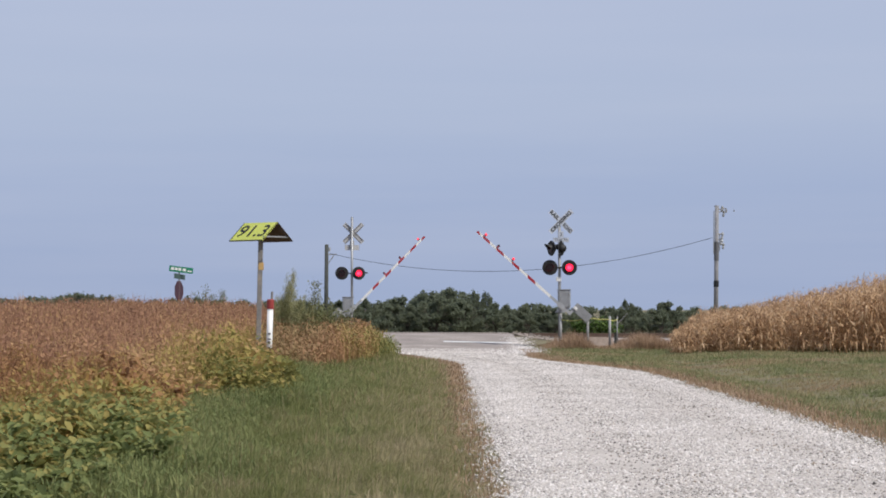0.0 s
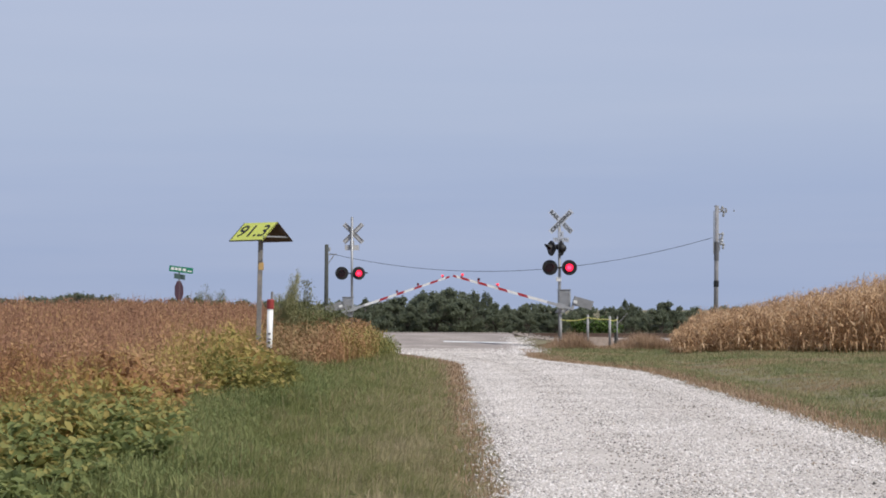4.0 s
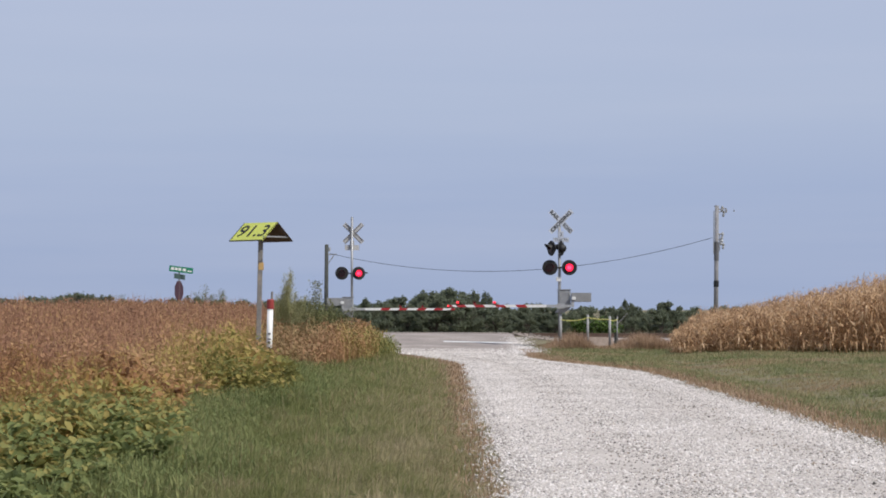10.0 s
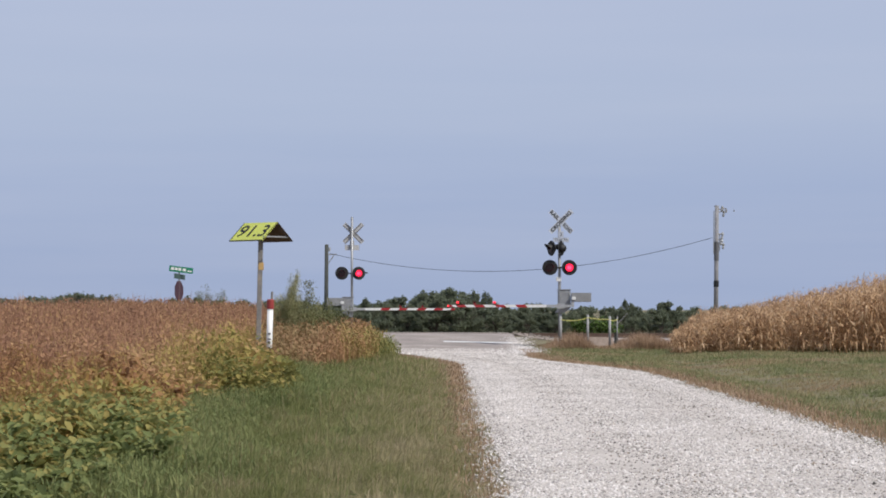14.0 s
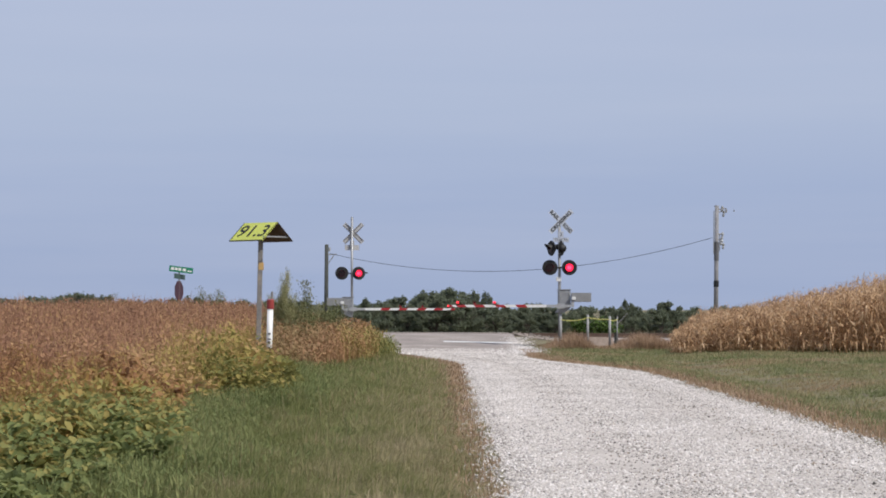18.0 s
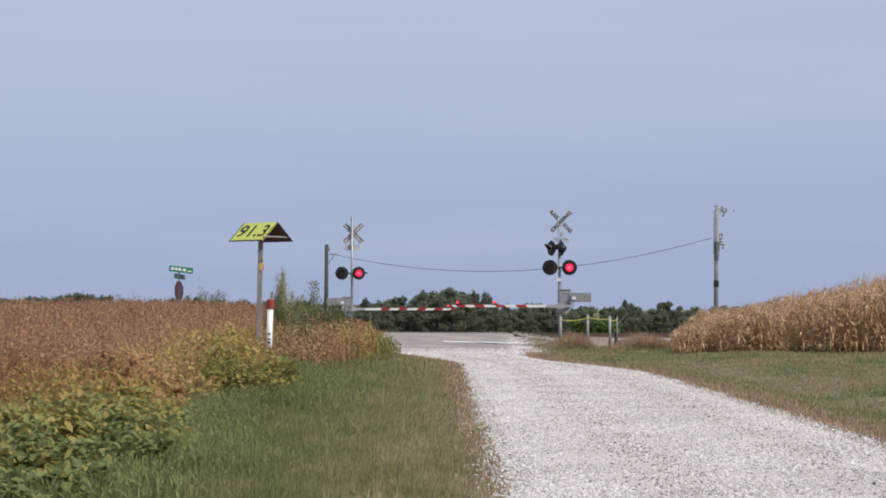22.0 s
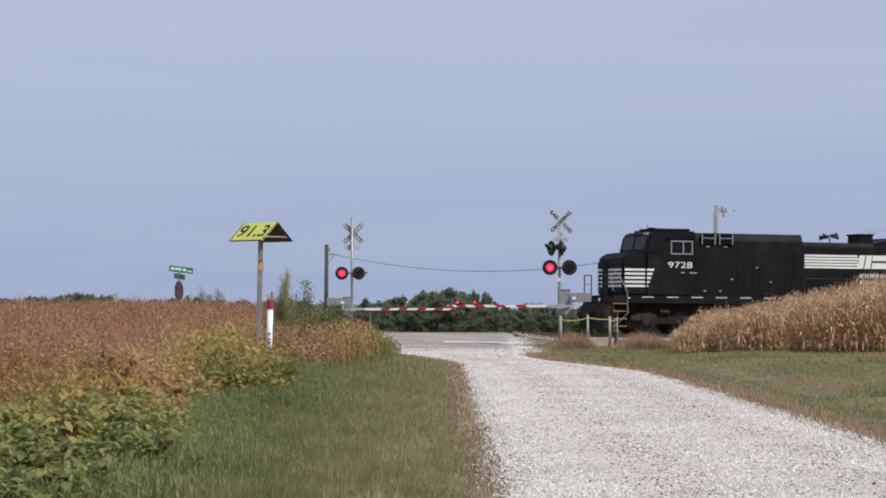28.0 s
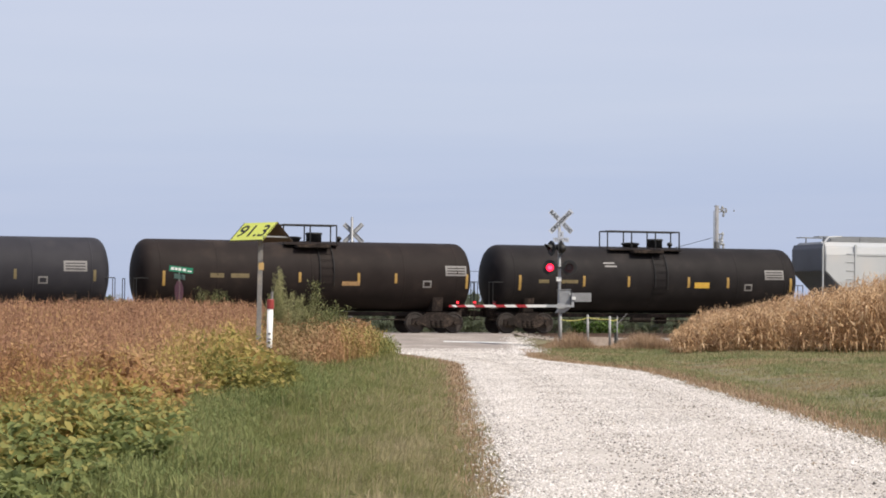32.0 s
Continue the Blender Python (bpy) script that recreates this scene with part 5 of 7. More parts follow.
def aerial_marker():
    """A roof-shaped pipeline marker, to be read from the air."""
    top = Vector((-4.599, 57.60, 3.749))
    gz = float(land(top.x, top.y))
    s = thing("pipeline_aerial_marker", "yellow roof-shaped pipeline marker with black figures on a steel post", "marker sign", pose(top.x, top.y, gz))
    h = top.z - gz
    bm = bmesh.new()
    box(bm, -0.06, 0.06, -0.045, 0.045, 0, h - 0.10, 0.01)
    for v in bm.verts:
        v.co.x += -0.075 * (1 - v.co.z / h)
    part("post", bm, GALV, s, "weathered grey steel post")
    bm = bmesh.new()
    box(bm, -0.066, 0.066, -0.05, 0.05, h - 1.20, h - 1.00, 0.01)
    part("reflective_band", bm, BAND, s)
    turn, L, W, H = -42.0, 1.22, 1.06, 0.47
    slope = math.hypot(W / 2, H)
    for side in (-1, 1):
        bm = bmesh.new()
        box(bm, -L / 2, L / 2, -slope if side < 0 else 0, 0 if side < 0 else slope, -0.006, 0.006)
        # the far panel is brown all over, coloured as shade under the roof
        ob = part("panel", bm, YELLOW if side < 0 else SHADE_UNDER, s, "sloping yellow panel")
        ob.matrix_basis = pose(0, 0, h, 0, 0, turn) @ Matrix.Rotation(math.atan2(H, W / 2) * (1 if side < 0 else -1), 4, "X")
        if side < 0:
            lettering("figures", "91.3", 0.62, pose(0, -slope / 2, 0.012, 0, 0, 0), BLACK, ob, 0.003, 1.02, bold=0.003)
            for x0, x1, y0, y1 in ((-L / 2, L / 2, -slope - 0.004, -slope + 0.022), (-L / 2, -L / 2 + 0.016, -slope, 0), (L / 2 - 0.016, L / 2, -slope, 0)):
                bm = bmesh.new()
                box(bm, x0, x1, y0, y1, 0.006, 0.014)
                part("edge_trim", bm, BLACK, ob)
        # a thin dark brown sheet carries the shade of the underside
        bm = bmesh.new()
        box(bm, -L / 2 + 0.01, L / 2 - 0.01, (-slope if side < 0 else 0.01), (-0.01 if side < 0 else slope), -0.014, -0.010)
        part("shade_sheet", bm, SHADE_UNDER, ob)
    bm = bmesh.new()
    rod(bm, (L / 2 - 0.06, -W / 2 + 0.08, -H + 0.10), (L / 2 - 0.06, W / 2 - 0.08, -H + 0.10), 0.022, 8)
    rod(bm, (-L / 2 + 0.06, -W / 2 + 0.06, -H + 0.06), (-L / 2 + 0.06, W / 2 - 0.06, -H + 0.06), 0.022, 8)
    br = part("brace", bm, ALU, s)
    br.matrix_basis = pose(0, 0, h, 0, 0, turn)
    return s


def marker_post():
    p = Vector((-4.360, 57.00, 0.752))
    gz = float(land(p.x, p.y))
    s = thing("pipeline_marker_post", "white plastic pipeline marker post with a red cap", "marker post", pose(p.x, p.y, gz, 0, 1.6, 0))
    z1 = 1.571 - gz
    z2 = 1.814 - gz
    bm = bmesh.new()
    rod(bm, (0, 0, 0), (0, 0, z1), 0.075, 20)
    smooth(part("post", bm, PVC_WHITE, s))
    bm = bmesh.new()
    lathe(bm, [(z1, 0.088), (z1 + 0.02, 0.09), (z2 - 0.02, 0.09), (z2, 0.075)], 20, "z")
    part("cap", bm, PVC_RED, s, "dark red cap")
    for z, w, h in ((0.86, 0.028, 0.05), (0.74, 0.036, 0.03), (0.64, 0.03, 0.06), (0.52, 0.034, 0.04)):
        bm = bmesh.new()
        box(bm, -w, w, -0.079, -0.072, z, z + h)
        part("label_bar", bm, BLACK, s)
    bm = bmesh.new()
    rod(bm, (0.03, 0, z2 - 0.02), (0.035, 0, z2 + 0.19), 0.03, 10)
    part("vent", bm, GALV, s)


def street_sign():
    p = Vector((-10.422, 90.00, 1.600))
    gz = float(land(p.x, p.y))
    s = thing("stop_sign", "edge-on stop sign with a green street name blade", "road sign", pose(p.x, p.y, gz))

    def up(z):
        return z - gz

    bm = bmesh.new()
    rod(bm, (0, 0.02, 0), (0, 0.02, up(3.184)), 0.028, 10)
    part("post", bm, GALV, s)
    bm = bmesh.new()
    r = 0.42
    prism(bm, [(r * math.cos(radians(22.5 + 45 * i)), r * math.sin(radians(22.5 + 45 * i))) for i in range(8)], -0.004, 0.004)
    plate = part("stop_plate", bm, STOP_RED, s, "octagonal red plate")
    plate.matrix_basis = pose(0, -0.03, up(2.269), 0, 0, 71)
    bm = bmesh.new()
    prism(bm, [(0.38 * math.cos(radians(22.5 + 45 * i)), 0.38 * math.sin(radians(22.5 + 45 * i))) for i in range(8)], -0.008, -0.005)
    back = part("plate_face", bm, STOP_RED, s)
    back.matrix_basis = plate.matrix_basis
    bm = bmesh.new()
    box(bm, -0.45, 0.45, -0.005, 0.005, -0.10, 0.10, 0.01)
    cross_blade = part("cross_street_blade", bm, GREEN_DULL, s, "second dull green blade seen nearly edge-on")
    cross_blade.matrix_basis = pose(0.02, 0.0, up(2.83), 0, 4, 68)
    bm = bmesh.new()
    box(bm, -0.47, 0.47, -0.005, 0.005, -0.115, 0.115, 0.015)
    blade = part("street_name_blade", bm, GREEN, s, "green street name blade with white lettering")
    blade.matrix_basis = pose(0.08, -0.02, up(3.106), 0, 7, 8)
    for x0, x1 in ((-0.40, -0.28), (-0.25, -0.14), (-0.11, 0.0), (0.07, 0.19), (0.25, 0.42)):
        bm = bmesh.new()
        box(bm, x0, x1, -0.009, -0.006, -0.05, 0.06 if x0 < 0.2 else 0.0)
        part("letter_bar", bm, WHITE, blade)


def utility_poles():
    a = Vector((17.927, 150.00, 8.332))
    b = Vector((-8.623, 168.00, 6.266))
    ga, gb = float(land(a.x, a.y)), float(land(b.x, b.y))
    s = thing("utility_pole", "tall weathered wooden utility pole with insulators", "utility pole", pose(a.x, a.y, ga, 0, 0.7, 0), "utility poles")
    h = a.z - ga
    bm = bmesh.new()
    rod(bm, (0, 0, 0), (0, 0, h), 0.165, 14, 0.125)
    smooth(part("pole", bm, POLE_WOOD, s))
    for y0, y1, r in ((3.61, 2.38, 0.165), (5.36, 4.95, 0.175)):
        bm = bmesh.new()
        rod(bm, (0, 0, h - y0), (0, 0, h - y1), r, 14)
        part("band", bm, BLACK if y0 > 5 else POLE_MID, s, "dark band round the pole")
    for dx, dy, r, l in ((0.32, 0.18, 0.09, 0.32), (0.42, 0.52, 0.08, 0.42), (0.60, 0.34, 0.07, 0.26), (0.34, 2.00, 0.09, 0.5), (0.30, 2.42, 0.11, 0.4), (0.42, 2.66, 0.08, 0.4), (1.12, 0.33, 0.05, 0.12), (-0.12, 0.05, 0.06, 0.16)):
        bm = bmesh.new()
        lathe(bm, [(0, r * 0.6), (l * 0.2, r), (l * 0.5, r * 0.7), (l * 0.7, r), (l, r * 0.5)], 10, "z")
        o = part("insulator", bm, WEIGHT_GREY if dy < 1 else ALU_DULL, s)
        o.matrix_basis = pose(dx, 0, h - dy - l / 2, 0, 8, 0)
    for dy, l in ((0.26, 0.62), (0.44, 0.5), (1.92, 0.45), (2.30, 0.36)):
        bm = bmesh.new()
        rod(bm, (0, 0, h - dy), (l, 0, h - dy + 0.08), 0.035, 8)
        part("bracket", bm, GALV, s)
    for y0, y1, dx in ((0.35, 3.2, -0.19), (1.9, 3.0, 0.20)):
        bm = bmesh.new()
        rod(bm, (dx, -0.06, h - y0), (dx, -0.06, h - y1), 0.028, 8)
        part("cable_riser", bm, WEIGHT_GREY, s)
    s2 = thing("utility_pole", "shorter weathered wooden utility pole holding a cable", "utility pole", pose(b.x, b.y, gb, 0, 0.3, 0), "utility poles")
    h2 = b.z - gb
    bm = bmesh.new()
    rod(bm, (0, 0, 0), (0, 0, h2), 0.17, 14, 0.14)
    smooth(part("pole", bm, POLE_DARK, s2))
    bm = bmesh.new()
    rod(bm, (0.12, 0, h2 - 0.75), (0.75, 0, h2 - 0.71), 0.03, 8)
    rod(bm, (0.12, 0, h2 - 1.42), (0.55, 0, h2 - 0.79), 0.03, 8)
    part("bracket", bm, GALV, s2)
    bm = bmesh.new()
    rod(bm, (0.22, 0, h2 - 0.50), (0.22, 0, h2 - 0.21), 0.07, 8)
    part("insulator", bm, ALU_DULL, s2)
    # the sagging cable between them
    p0, p1 = Vector((-8.331, 168.00, 5.599)), Vector((17.741, 150.00, 6.212))
    bm = bmesh.new()
    prev, n, sag = None, 40, 1.74
    for i in range(n + 1):
        t = i / n
        q = p0.lerp(p1, t) - Vector((0, 0, 4 * sag * t * (1 - t)))
        if prev is not None:
            rod(bm, prev, q, 0.016, 6)
        prev = q
    ob = part("overhead_cable", bm, BLACK)
    tagged(ob, "black overhead cable sagging between two utility poles", "cable")


aerial_marker()
marker_post()
street_sign()
utility_poles()

# ---- beside the near signal ----
CHAIN = material("yellow plastic chain", (0.60, 0.57, 0.16), 0.5, vary=0.1, scale=9)
POST_GREY = material("grey steel post", (0.33, 0.33, 0.33), 0.6, 0.2, vary=0.25, scale=7)
CONCRETE = material("pale concrete", (0.43, 0.35, 0.295), 0.9, vary=0.25, scale=4, bump=0.5, bump_scale=30)
ROCK = material("pale broken stone", (0.32, 0.275, 0.24), 0.9, vary=0.4, scale=3, bump=0.5, bump_scale=20, island=True)


def guard_posts():
    tops = []
    for x, top, r, label in ((4.657, 1.354, 0.055, "short grey steel guard post beside the signal mast"), (5.732, 1.309, 0.048, "grey steel guard post holding a yellow chain"),
                              (6.605, 1.242, 0.052, "grey steel guard post holding a yellow chain"), (6.950, 1.242, 0.022, "thin grey steel stake at the chain's end")):
        p = Vector((x, 90.3 if x < 6.8 else 91.0, 0))
        gz = float(land(p.x, p.y))
        h = top - gz
        s = thing("guard_post", label, "post", pose(p.x, p.y, gz), "chained guard posts")
        bm = bmesh.new()
        rod(bm, (0, 0, 0), (0, 0, h), r, 14)
        smooth(part("post", bm, POST_GREY, s))
        bm = bmesh.new()
        rod(bm, (0, 0, h), (0, 0, h + 0.02), r * 1.08, 14, r * 0.8)
        part("cap", bm, POST_GREY, s)
        if r < 0.03:
            bm = bmesh.new()
            rod(bm, (0.02, 0, h - 0.28), (0.42, 0, h + 0.16), 0.012, 6)
            part("leaning_wire", bm, POST_GREY, s)
            bm = bmesh.new()
            box(bm, -0.10, 0.05, 0.10, 0.25, -0.02, 0.62, 0.015)
            part("stub", bm, POLE_DARK, s, "short dark wooden stub")
        tops.append(Vector((p.x, p.y - r, gz + h - 0.10)))
    c = thing("guard_chain", "yellow plastic chain slung between guard posts", "chain")
    for a, b, sag in zip(tops, tops[1:], (0.08, 0.03, 0.06)):
        a = a - Vector((0, 0, 0.12)) if a is tops[0] else a
        n = max(4, int((b - a).length / 0.075))
        for i in range(n):
            t0, t1 = i / n, (i + 1) / n
            q0 = a.lerp(b, t0) - Vector((0, 0, 4 * sag * t0 * (1 - t0)))
            q1 = a.lerp(b, t1) - Vector((0, 0, 4 * sag * t1 * (1 - t1)))
            bm = bmesh.new()
            rod(bm, q0, q1, 0.017 if i % 2 else 0.013, 8)
            part("link", bm, CHAIN, c)
    p = Vector((6.241, 91.20, 1.600))
    gz = float(land(p.x, p.y))
    bm = bmesh.new()
    box(bm, -0.58, 0.52, -0.3, 0.3, -0.1, 0.42, 0.04, pose(p.x, p.y, gz, 0, 1.0, 4))
    tagged(part("concrete_block", bm, CONCRETE), "low pale concrete footing block behind guard posts", "concrete block")


def stones(n, place, size, mat, name, label, category, flat=0.7):
    """Loose stones: squashed, jittered eight-sided lumps."""
    r = np.random.default_rng(n)
    x, y, z = place(r, n)
    n = len(x)
    s = size(r, n)
    base = np.array([(1, 0, 0), (0, 1, 0), (-1, 0, 0), (0, -1, 0), (0, 0, 1), (0, 0, -0.6)], float)
    v = base[None] * (1 + r.normal(0, 0.22, (n, 6, 1)))
    v[:, :, 2] *= flat
    v = v + r.normal(0, 0.12, (n, 6, 3))
    a = r.uniform(0, 2 * np.pi, n)
    ca, sa = np.cos(a)[:, None], np.sin(a)[:, None]
    vx, vy = v[:, :, 0] * ca - v[:, :, 1] * sa, v[:, :, 0] * sa + v[:, :, 1] * ca
    v = np.stack([vx, vy, v[:, :, 2]], 2) * s[:, None, None] + np.stack([x, y, z], 1)[:, None, :]
    tri = np.array([(0, 1, 4), (1, 2, 4), (2, 3, 4), (3, 0, 4), (1, 0, 5), (2, 1, 5), (3, 2, 5), (0, 3, 5)])
    f = (np.arange(n)[:, None, None] * 6 + tri[None]).reshape(-1, 3)
    ob = mesh_from(name, v.reshape(-1, 3), f, mat)
    return tagged(ob, label, category, kind="stuff")


def rock_bank(r, n):
    u = 2.9 + 5.6 * r.uniform(0, 1, n) ** 2.6
    s = r.uniform(-4.6, -1.9, n)
    p = np.array([on_track(a, b, 0) for a, b in zip(u, s)])
    z = land(p[:, 0], p[:, 1]) + 0.04 + 0.12 * np.exp(-((s + 2.6) / 0.7) ** 2) * r.uniform(0, 1, n)
    return p[:, 0], p[:, 1], z


guard_posts()
stones(800, rock_bank, lambda r, n: r.uniform(0.02, 0.065, n), ROCK, "ballast_stones", "pale broken stones banked beside the track", "stones")

GRAVEL_STONE = material("crushed limestone", (0.585, 0.54, 0.50), 0.9, vary=0.44, scale=0.4, other=(0.55, 0.52, 0.50), island=True)


def road_crown(x, y):
    return road_z(x, y) + 0.05 * (1 - ((x - road_mid(y)) / road_half(y)) ** 2)


def gravel_place(r, n):
    t = r.uniform(0, 1, n)
    y = 17.0 + 60.0 * t ** 1.4
    x = road_mid(y) + (road_half(y) + r.normal(0.0, 0.14, n)) * r.uniform(-1.0, 1.0, n)
    # thinner along the wheel tracks and in worn patches
    lane = (x - road_mid(y)) / road_half(y)
    worn = 0.55 * np.exp(-((np.abs(lane) - 0.42) / 0.13) ** 2) + 0.35 * step(0.1, 0.7, np.sin(x * 1.7 + np.sin(y * 0.31) * 2) * np.sin(y * 0.45 + x * 0.6))
    ok = (np.abs(x) < 0.2 * y + 0.6) & (r.random(n) > worn)
    return x[ok], y[ok], np.maximum(road_crown(x, y), land(x, y) + 0.01)[ok]


stones(132000, gravel_place, lambda r, n: r.uniform(0.006, 0.0145, n) * r.choice([1.0, 1.0, 1.5], n), GRAVEL_STONE, "gravel_stones", "loose white crushed limestone on the road", "gravel")

GREY_STONE = material("grey limestone", (0.24, 0.215, 0.19), 0.9, vary=0.4, scale=1, other=(0.33, 0.30, 0.27), island=True)
DARK_STONE = material("dark stones", (0.10, 0.09, 0.08), 0.9, vary=0.5, scale=1, other=(0.22, 0.17, 0.12), island=True)




def track_place(r, n):
    """The wheel tracks, where the white top dressing is worn down to darker stones."""
    y = 17.0 + 60.0 * r.uniform(0, 1, n) ** 1.4
    lane = np.where(r.random(n) < 0.75, np.where(r.random(n) < 0.5, -0.30, 0.46) + r.normal(0, 0.11, n), r.uniform(-0.98, 0.98, n))
    x = road_mid(y) + road_half(y) * lane
    ok = (np.abs(x) < 0.2 * y + 0.6) & (np.abs(lane) < 1.0) & (r.random(n) < 0.45 + 0.55 * np.sin(y * 0.9 + 3 * lane) ** 2)
    return x[ok], y[ok], np.maximum(road_crown(x, y), land(x, y) + 0.01)[ok]


stones(4600, track_place, lambda r, n: r.uniform(0.005, 0.015, n) * r.choice([1.0, 1.0, 1.35], n), DARK_STONE, "dark_stones", "scattered dark pebbles on the gravel", "gravel")
stones(6800, track_place, lambda r, n: r.uniform(0.008, 0.020, n), GREY_STONE, "grey_stones", "larger grey stones among the white gravel", "gravel")


def spilt_gravel(r, n):
    """Gravel dragged onto the asphalt, thinning towards the track, and along its right shoulder."""
    y = 75.0 + 11.0 * r.uniform(0, 1, n) ** 1.8
    x = road_mid(y) + road_half(y) * r.uniform(-1.0, 1.0, n)
    shoulder = r.random(n) < 0.4
    y = np.where(shoulder, r.uniform(78, 97, n), y)
    x = np.where(shoulder, road_mid(y) + road_half(y) + r.normal(0.2, 0.28, n), x)
    return x, y, np.maximum(road_z(x, y) + 0.03, land(x, y) + 0.01)


stones(9000, spilt_gravel, lambda r, n: r.uniform(0.012, 0.036, n), GRAVEL_STONE, "spilt_gravel", "white gravel spilt over the asphalt's edge", "gravel")

# the stop line
bm = bmesh.new()
for i in range(12):
    x0, x1 = 0.02 + i * 0.235, 0.02 + (i + 1) * 0.235
    q = [bm.verts.new((x, y, float(road_z(x, y)) + 0.045)) for x, y in ((x0, 93.0), (x1, 93.0), (x1, 93.55), (x0, 93.55))]
    bm.faces.new(q)
tagged(part("stop_line", bm, WHITE), "worn white stop line painted across one lane", "road marking", kind="structure")

# ---- plants ----
rng = np.random.default_rng(7)


def leaf_cloud(name, centres, size, mat, up=0.3, long=1.6, droop=0.3, fold=0.25, heading=None, oval=False):
    """Many small folded leaves (two faces each, or four when oval) at the given places."""
    n = len(centres)
    size = np.broadcast_to(np.asarray(size, float), (n,))
    yaw = rng.uniform(0, 2 * np.pi, n) if heading is None else heading
    pit = rng.normal(up, droop, n)
    d = np.stack([np.cos(yaw) * np.cos(pit), np.sin(yaw) * np.cos(pit), np.sin(pit)], 1)
    side = np.stack([-np.sin(yaw), np.cos(yaw), rng.normal(0, 0.35, n)], 1)
    side /= np.linalg.norm(side, axis=1)[:, None]
    nrm = np.cross(d, side)
    L, W = (size * long)[:, None], (size * 0.5)[:, None]
    base, tip = centres - d * L * 0.5, centres + d * L * 0.5
    lift = nrm * W * fold
    if oval:
        a, z = centres - d * L * 0.17, centres + d * L * 0.2 - np.array([0, 0, 0.12]) * L
        tip = tip - np.array([0, 0, 0.22]) * L
        v = np.stack([base, a + side * W + lift, z + side * W * 0.8 + lift, tip, z - side * W * 0.8 + lift, a - side * W + lift], 1).reshape(-1, 3)
        i = np.arange(n)[:, None] * 6
        return v, np.concatenate([i + [0, 1, 2], i + [0, 2, 3], i + [0, 3, 4], i + [0, 4, 5]], 0)
    v = np.stack([base, centres + side * W + lift, tip, centres - side * W + lift], 1).reshape(-1, 3)
    i = np.arange(n)[:, None] * 4
    f = np.concatenate([i + [0, 1, 2], i + [0, 2, 3]], 0)
    return v, f


def blades(points, height, width, lean=0.35, bend=0.5, heading=None):
    """Grass blades: three narrow faces each, bending over."""
    n = len(points)
    yaw = rng.uniform(0, 2 * np.pi, n) if heading is None else heading
    face = yaw + (0 if heading is None else rng.normal(0, 0.9, n))
    side = np.stack([-np.sin(face), np.cos(face), np.zeros(n)], 1)
    ln = np.abs(rng.normal(0, lean, n))
    d = np.stack([np.cos(yaw) * ln, np.sin(yaw) * ln, np.ones(n)], 1)
    d /= np.linalg.norm(d, axis=1)[:, None]
    h = np.asarray(height)[:, None]
    w = np.broadcast_to(np.asarray(width, float), (n,))[:, None]
    fall = np.stack([np.cos(yaw), np.sin(yaw), -0.6 * np.ones(n)], 1) * (bend * ln)[:, None]
    mid = points + d * h * 0.55
    tip = points + d * h + fall * h
    v = np.stack([points - side * w, points + side * w, mid + side * w * 0.7, mid - side * w * 0.7, tip], 1).reshape(-1, 3)
    i = np.arange(n)[:, None] * 5
    f = np.concatenate([i + [0, 1, 2], i + [0, 2, 3], i + [3, 2, 4]], 0)
    return v, f


def join(sets):
    vs, fs, k = [], [], 0
    for v, f in sets:
        vs.append(v)
        fs.append(f + k)
        k += len(v)
    return np.concatenate(vs), np.concatenate(fs)


def scatter(n, x0, x1, y0, y1, keep):
    x, y = rng.uniform(x0, x1, n), rng.uniform(y0, y1, n)
    ok = keep(x, y)
    return x[ok], y[ok]


def seen_left(y):
    return -0.205 * y - 1.0


# soybean field
# the crop ripens from its edge inward, and sooner the farther it lies up the slope
SOY = foliage("soybean leaves", [(0.0, (0.214, 0.252, 0.100)), (0.25, (0.299, 0.299, 0.112)), (0.48, (0.399, 0.328, 0.114)), (0.66, (0.437, 0.294, 0.109)),
                                 (0.85, (0.437, 0.252, 0.123)), (1.0, (0.314, 0.171, 0.090))], 1.1, axis=(-0.8, 0.09, 0), span=(3.9, 6.3), noise_amount=0.62, gain=1.6, trans=0.42)
SOY_RIPE = foliage("riper soybean leaves", [(0.0, (0.207, 0.202, 0.070)), (0.16, (0.301, 0.268, 0.083)), (0.34, (0.404, 0.315, 0.108)), (0.54, (0.500, 0.340, 0.155)),
                                            (0.75, (0.515, 0.315, 0.175)), (0.9, (0.460, 0.262, 0.158)), (1.0, (0.330, 0.185, 0.120))], 0.55, axis=(1, 0, 0), span=(-2.5, -6.4), noise_amount=0.46, gain=2.3, trans=0.36)


def field_edge(y):
    line = np.interp(y, [10, 21, 26, 31, 35, 37.5, 40, 43, 46, 50, 55, 62, 100], [-2.70, -2.75, -3.10, -3.75, -3.65, -2.95, -2.75, -2.95, -3.4, -3.9, -4.1, -4.2, -4.0])
    return line - 0.12 * np.sin(y * 0.8) - 0.10 * np.sin(y * 2.3 + 1)


def soy_height(x, y):
    bush = 0.40 * np.exp(-((y - 40.2) / 2.6) ** 2) * step(-5.2, -4.2, x)
    low = (0.55 + 0.45 * step(0.0, 0.9, field_edge(y) - x)) * (0.74 + 0.26 * step(18, 27, y))
    return (0.88 + 0.10 * np.sin(x * 2.1 + y * 0.37) * np.sin(y * 0.9 + 1.0) + bush) * low


def in_field(x, y):
    d, u = across(x, y)
    return (x > seen_left(y) - 1.5) & (d < -4.6) & (x < field_edge(y) + rng.normal(0, 0.10, np.shape(x)))


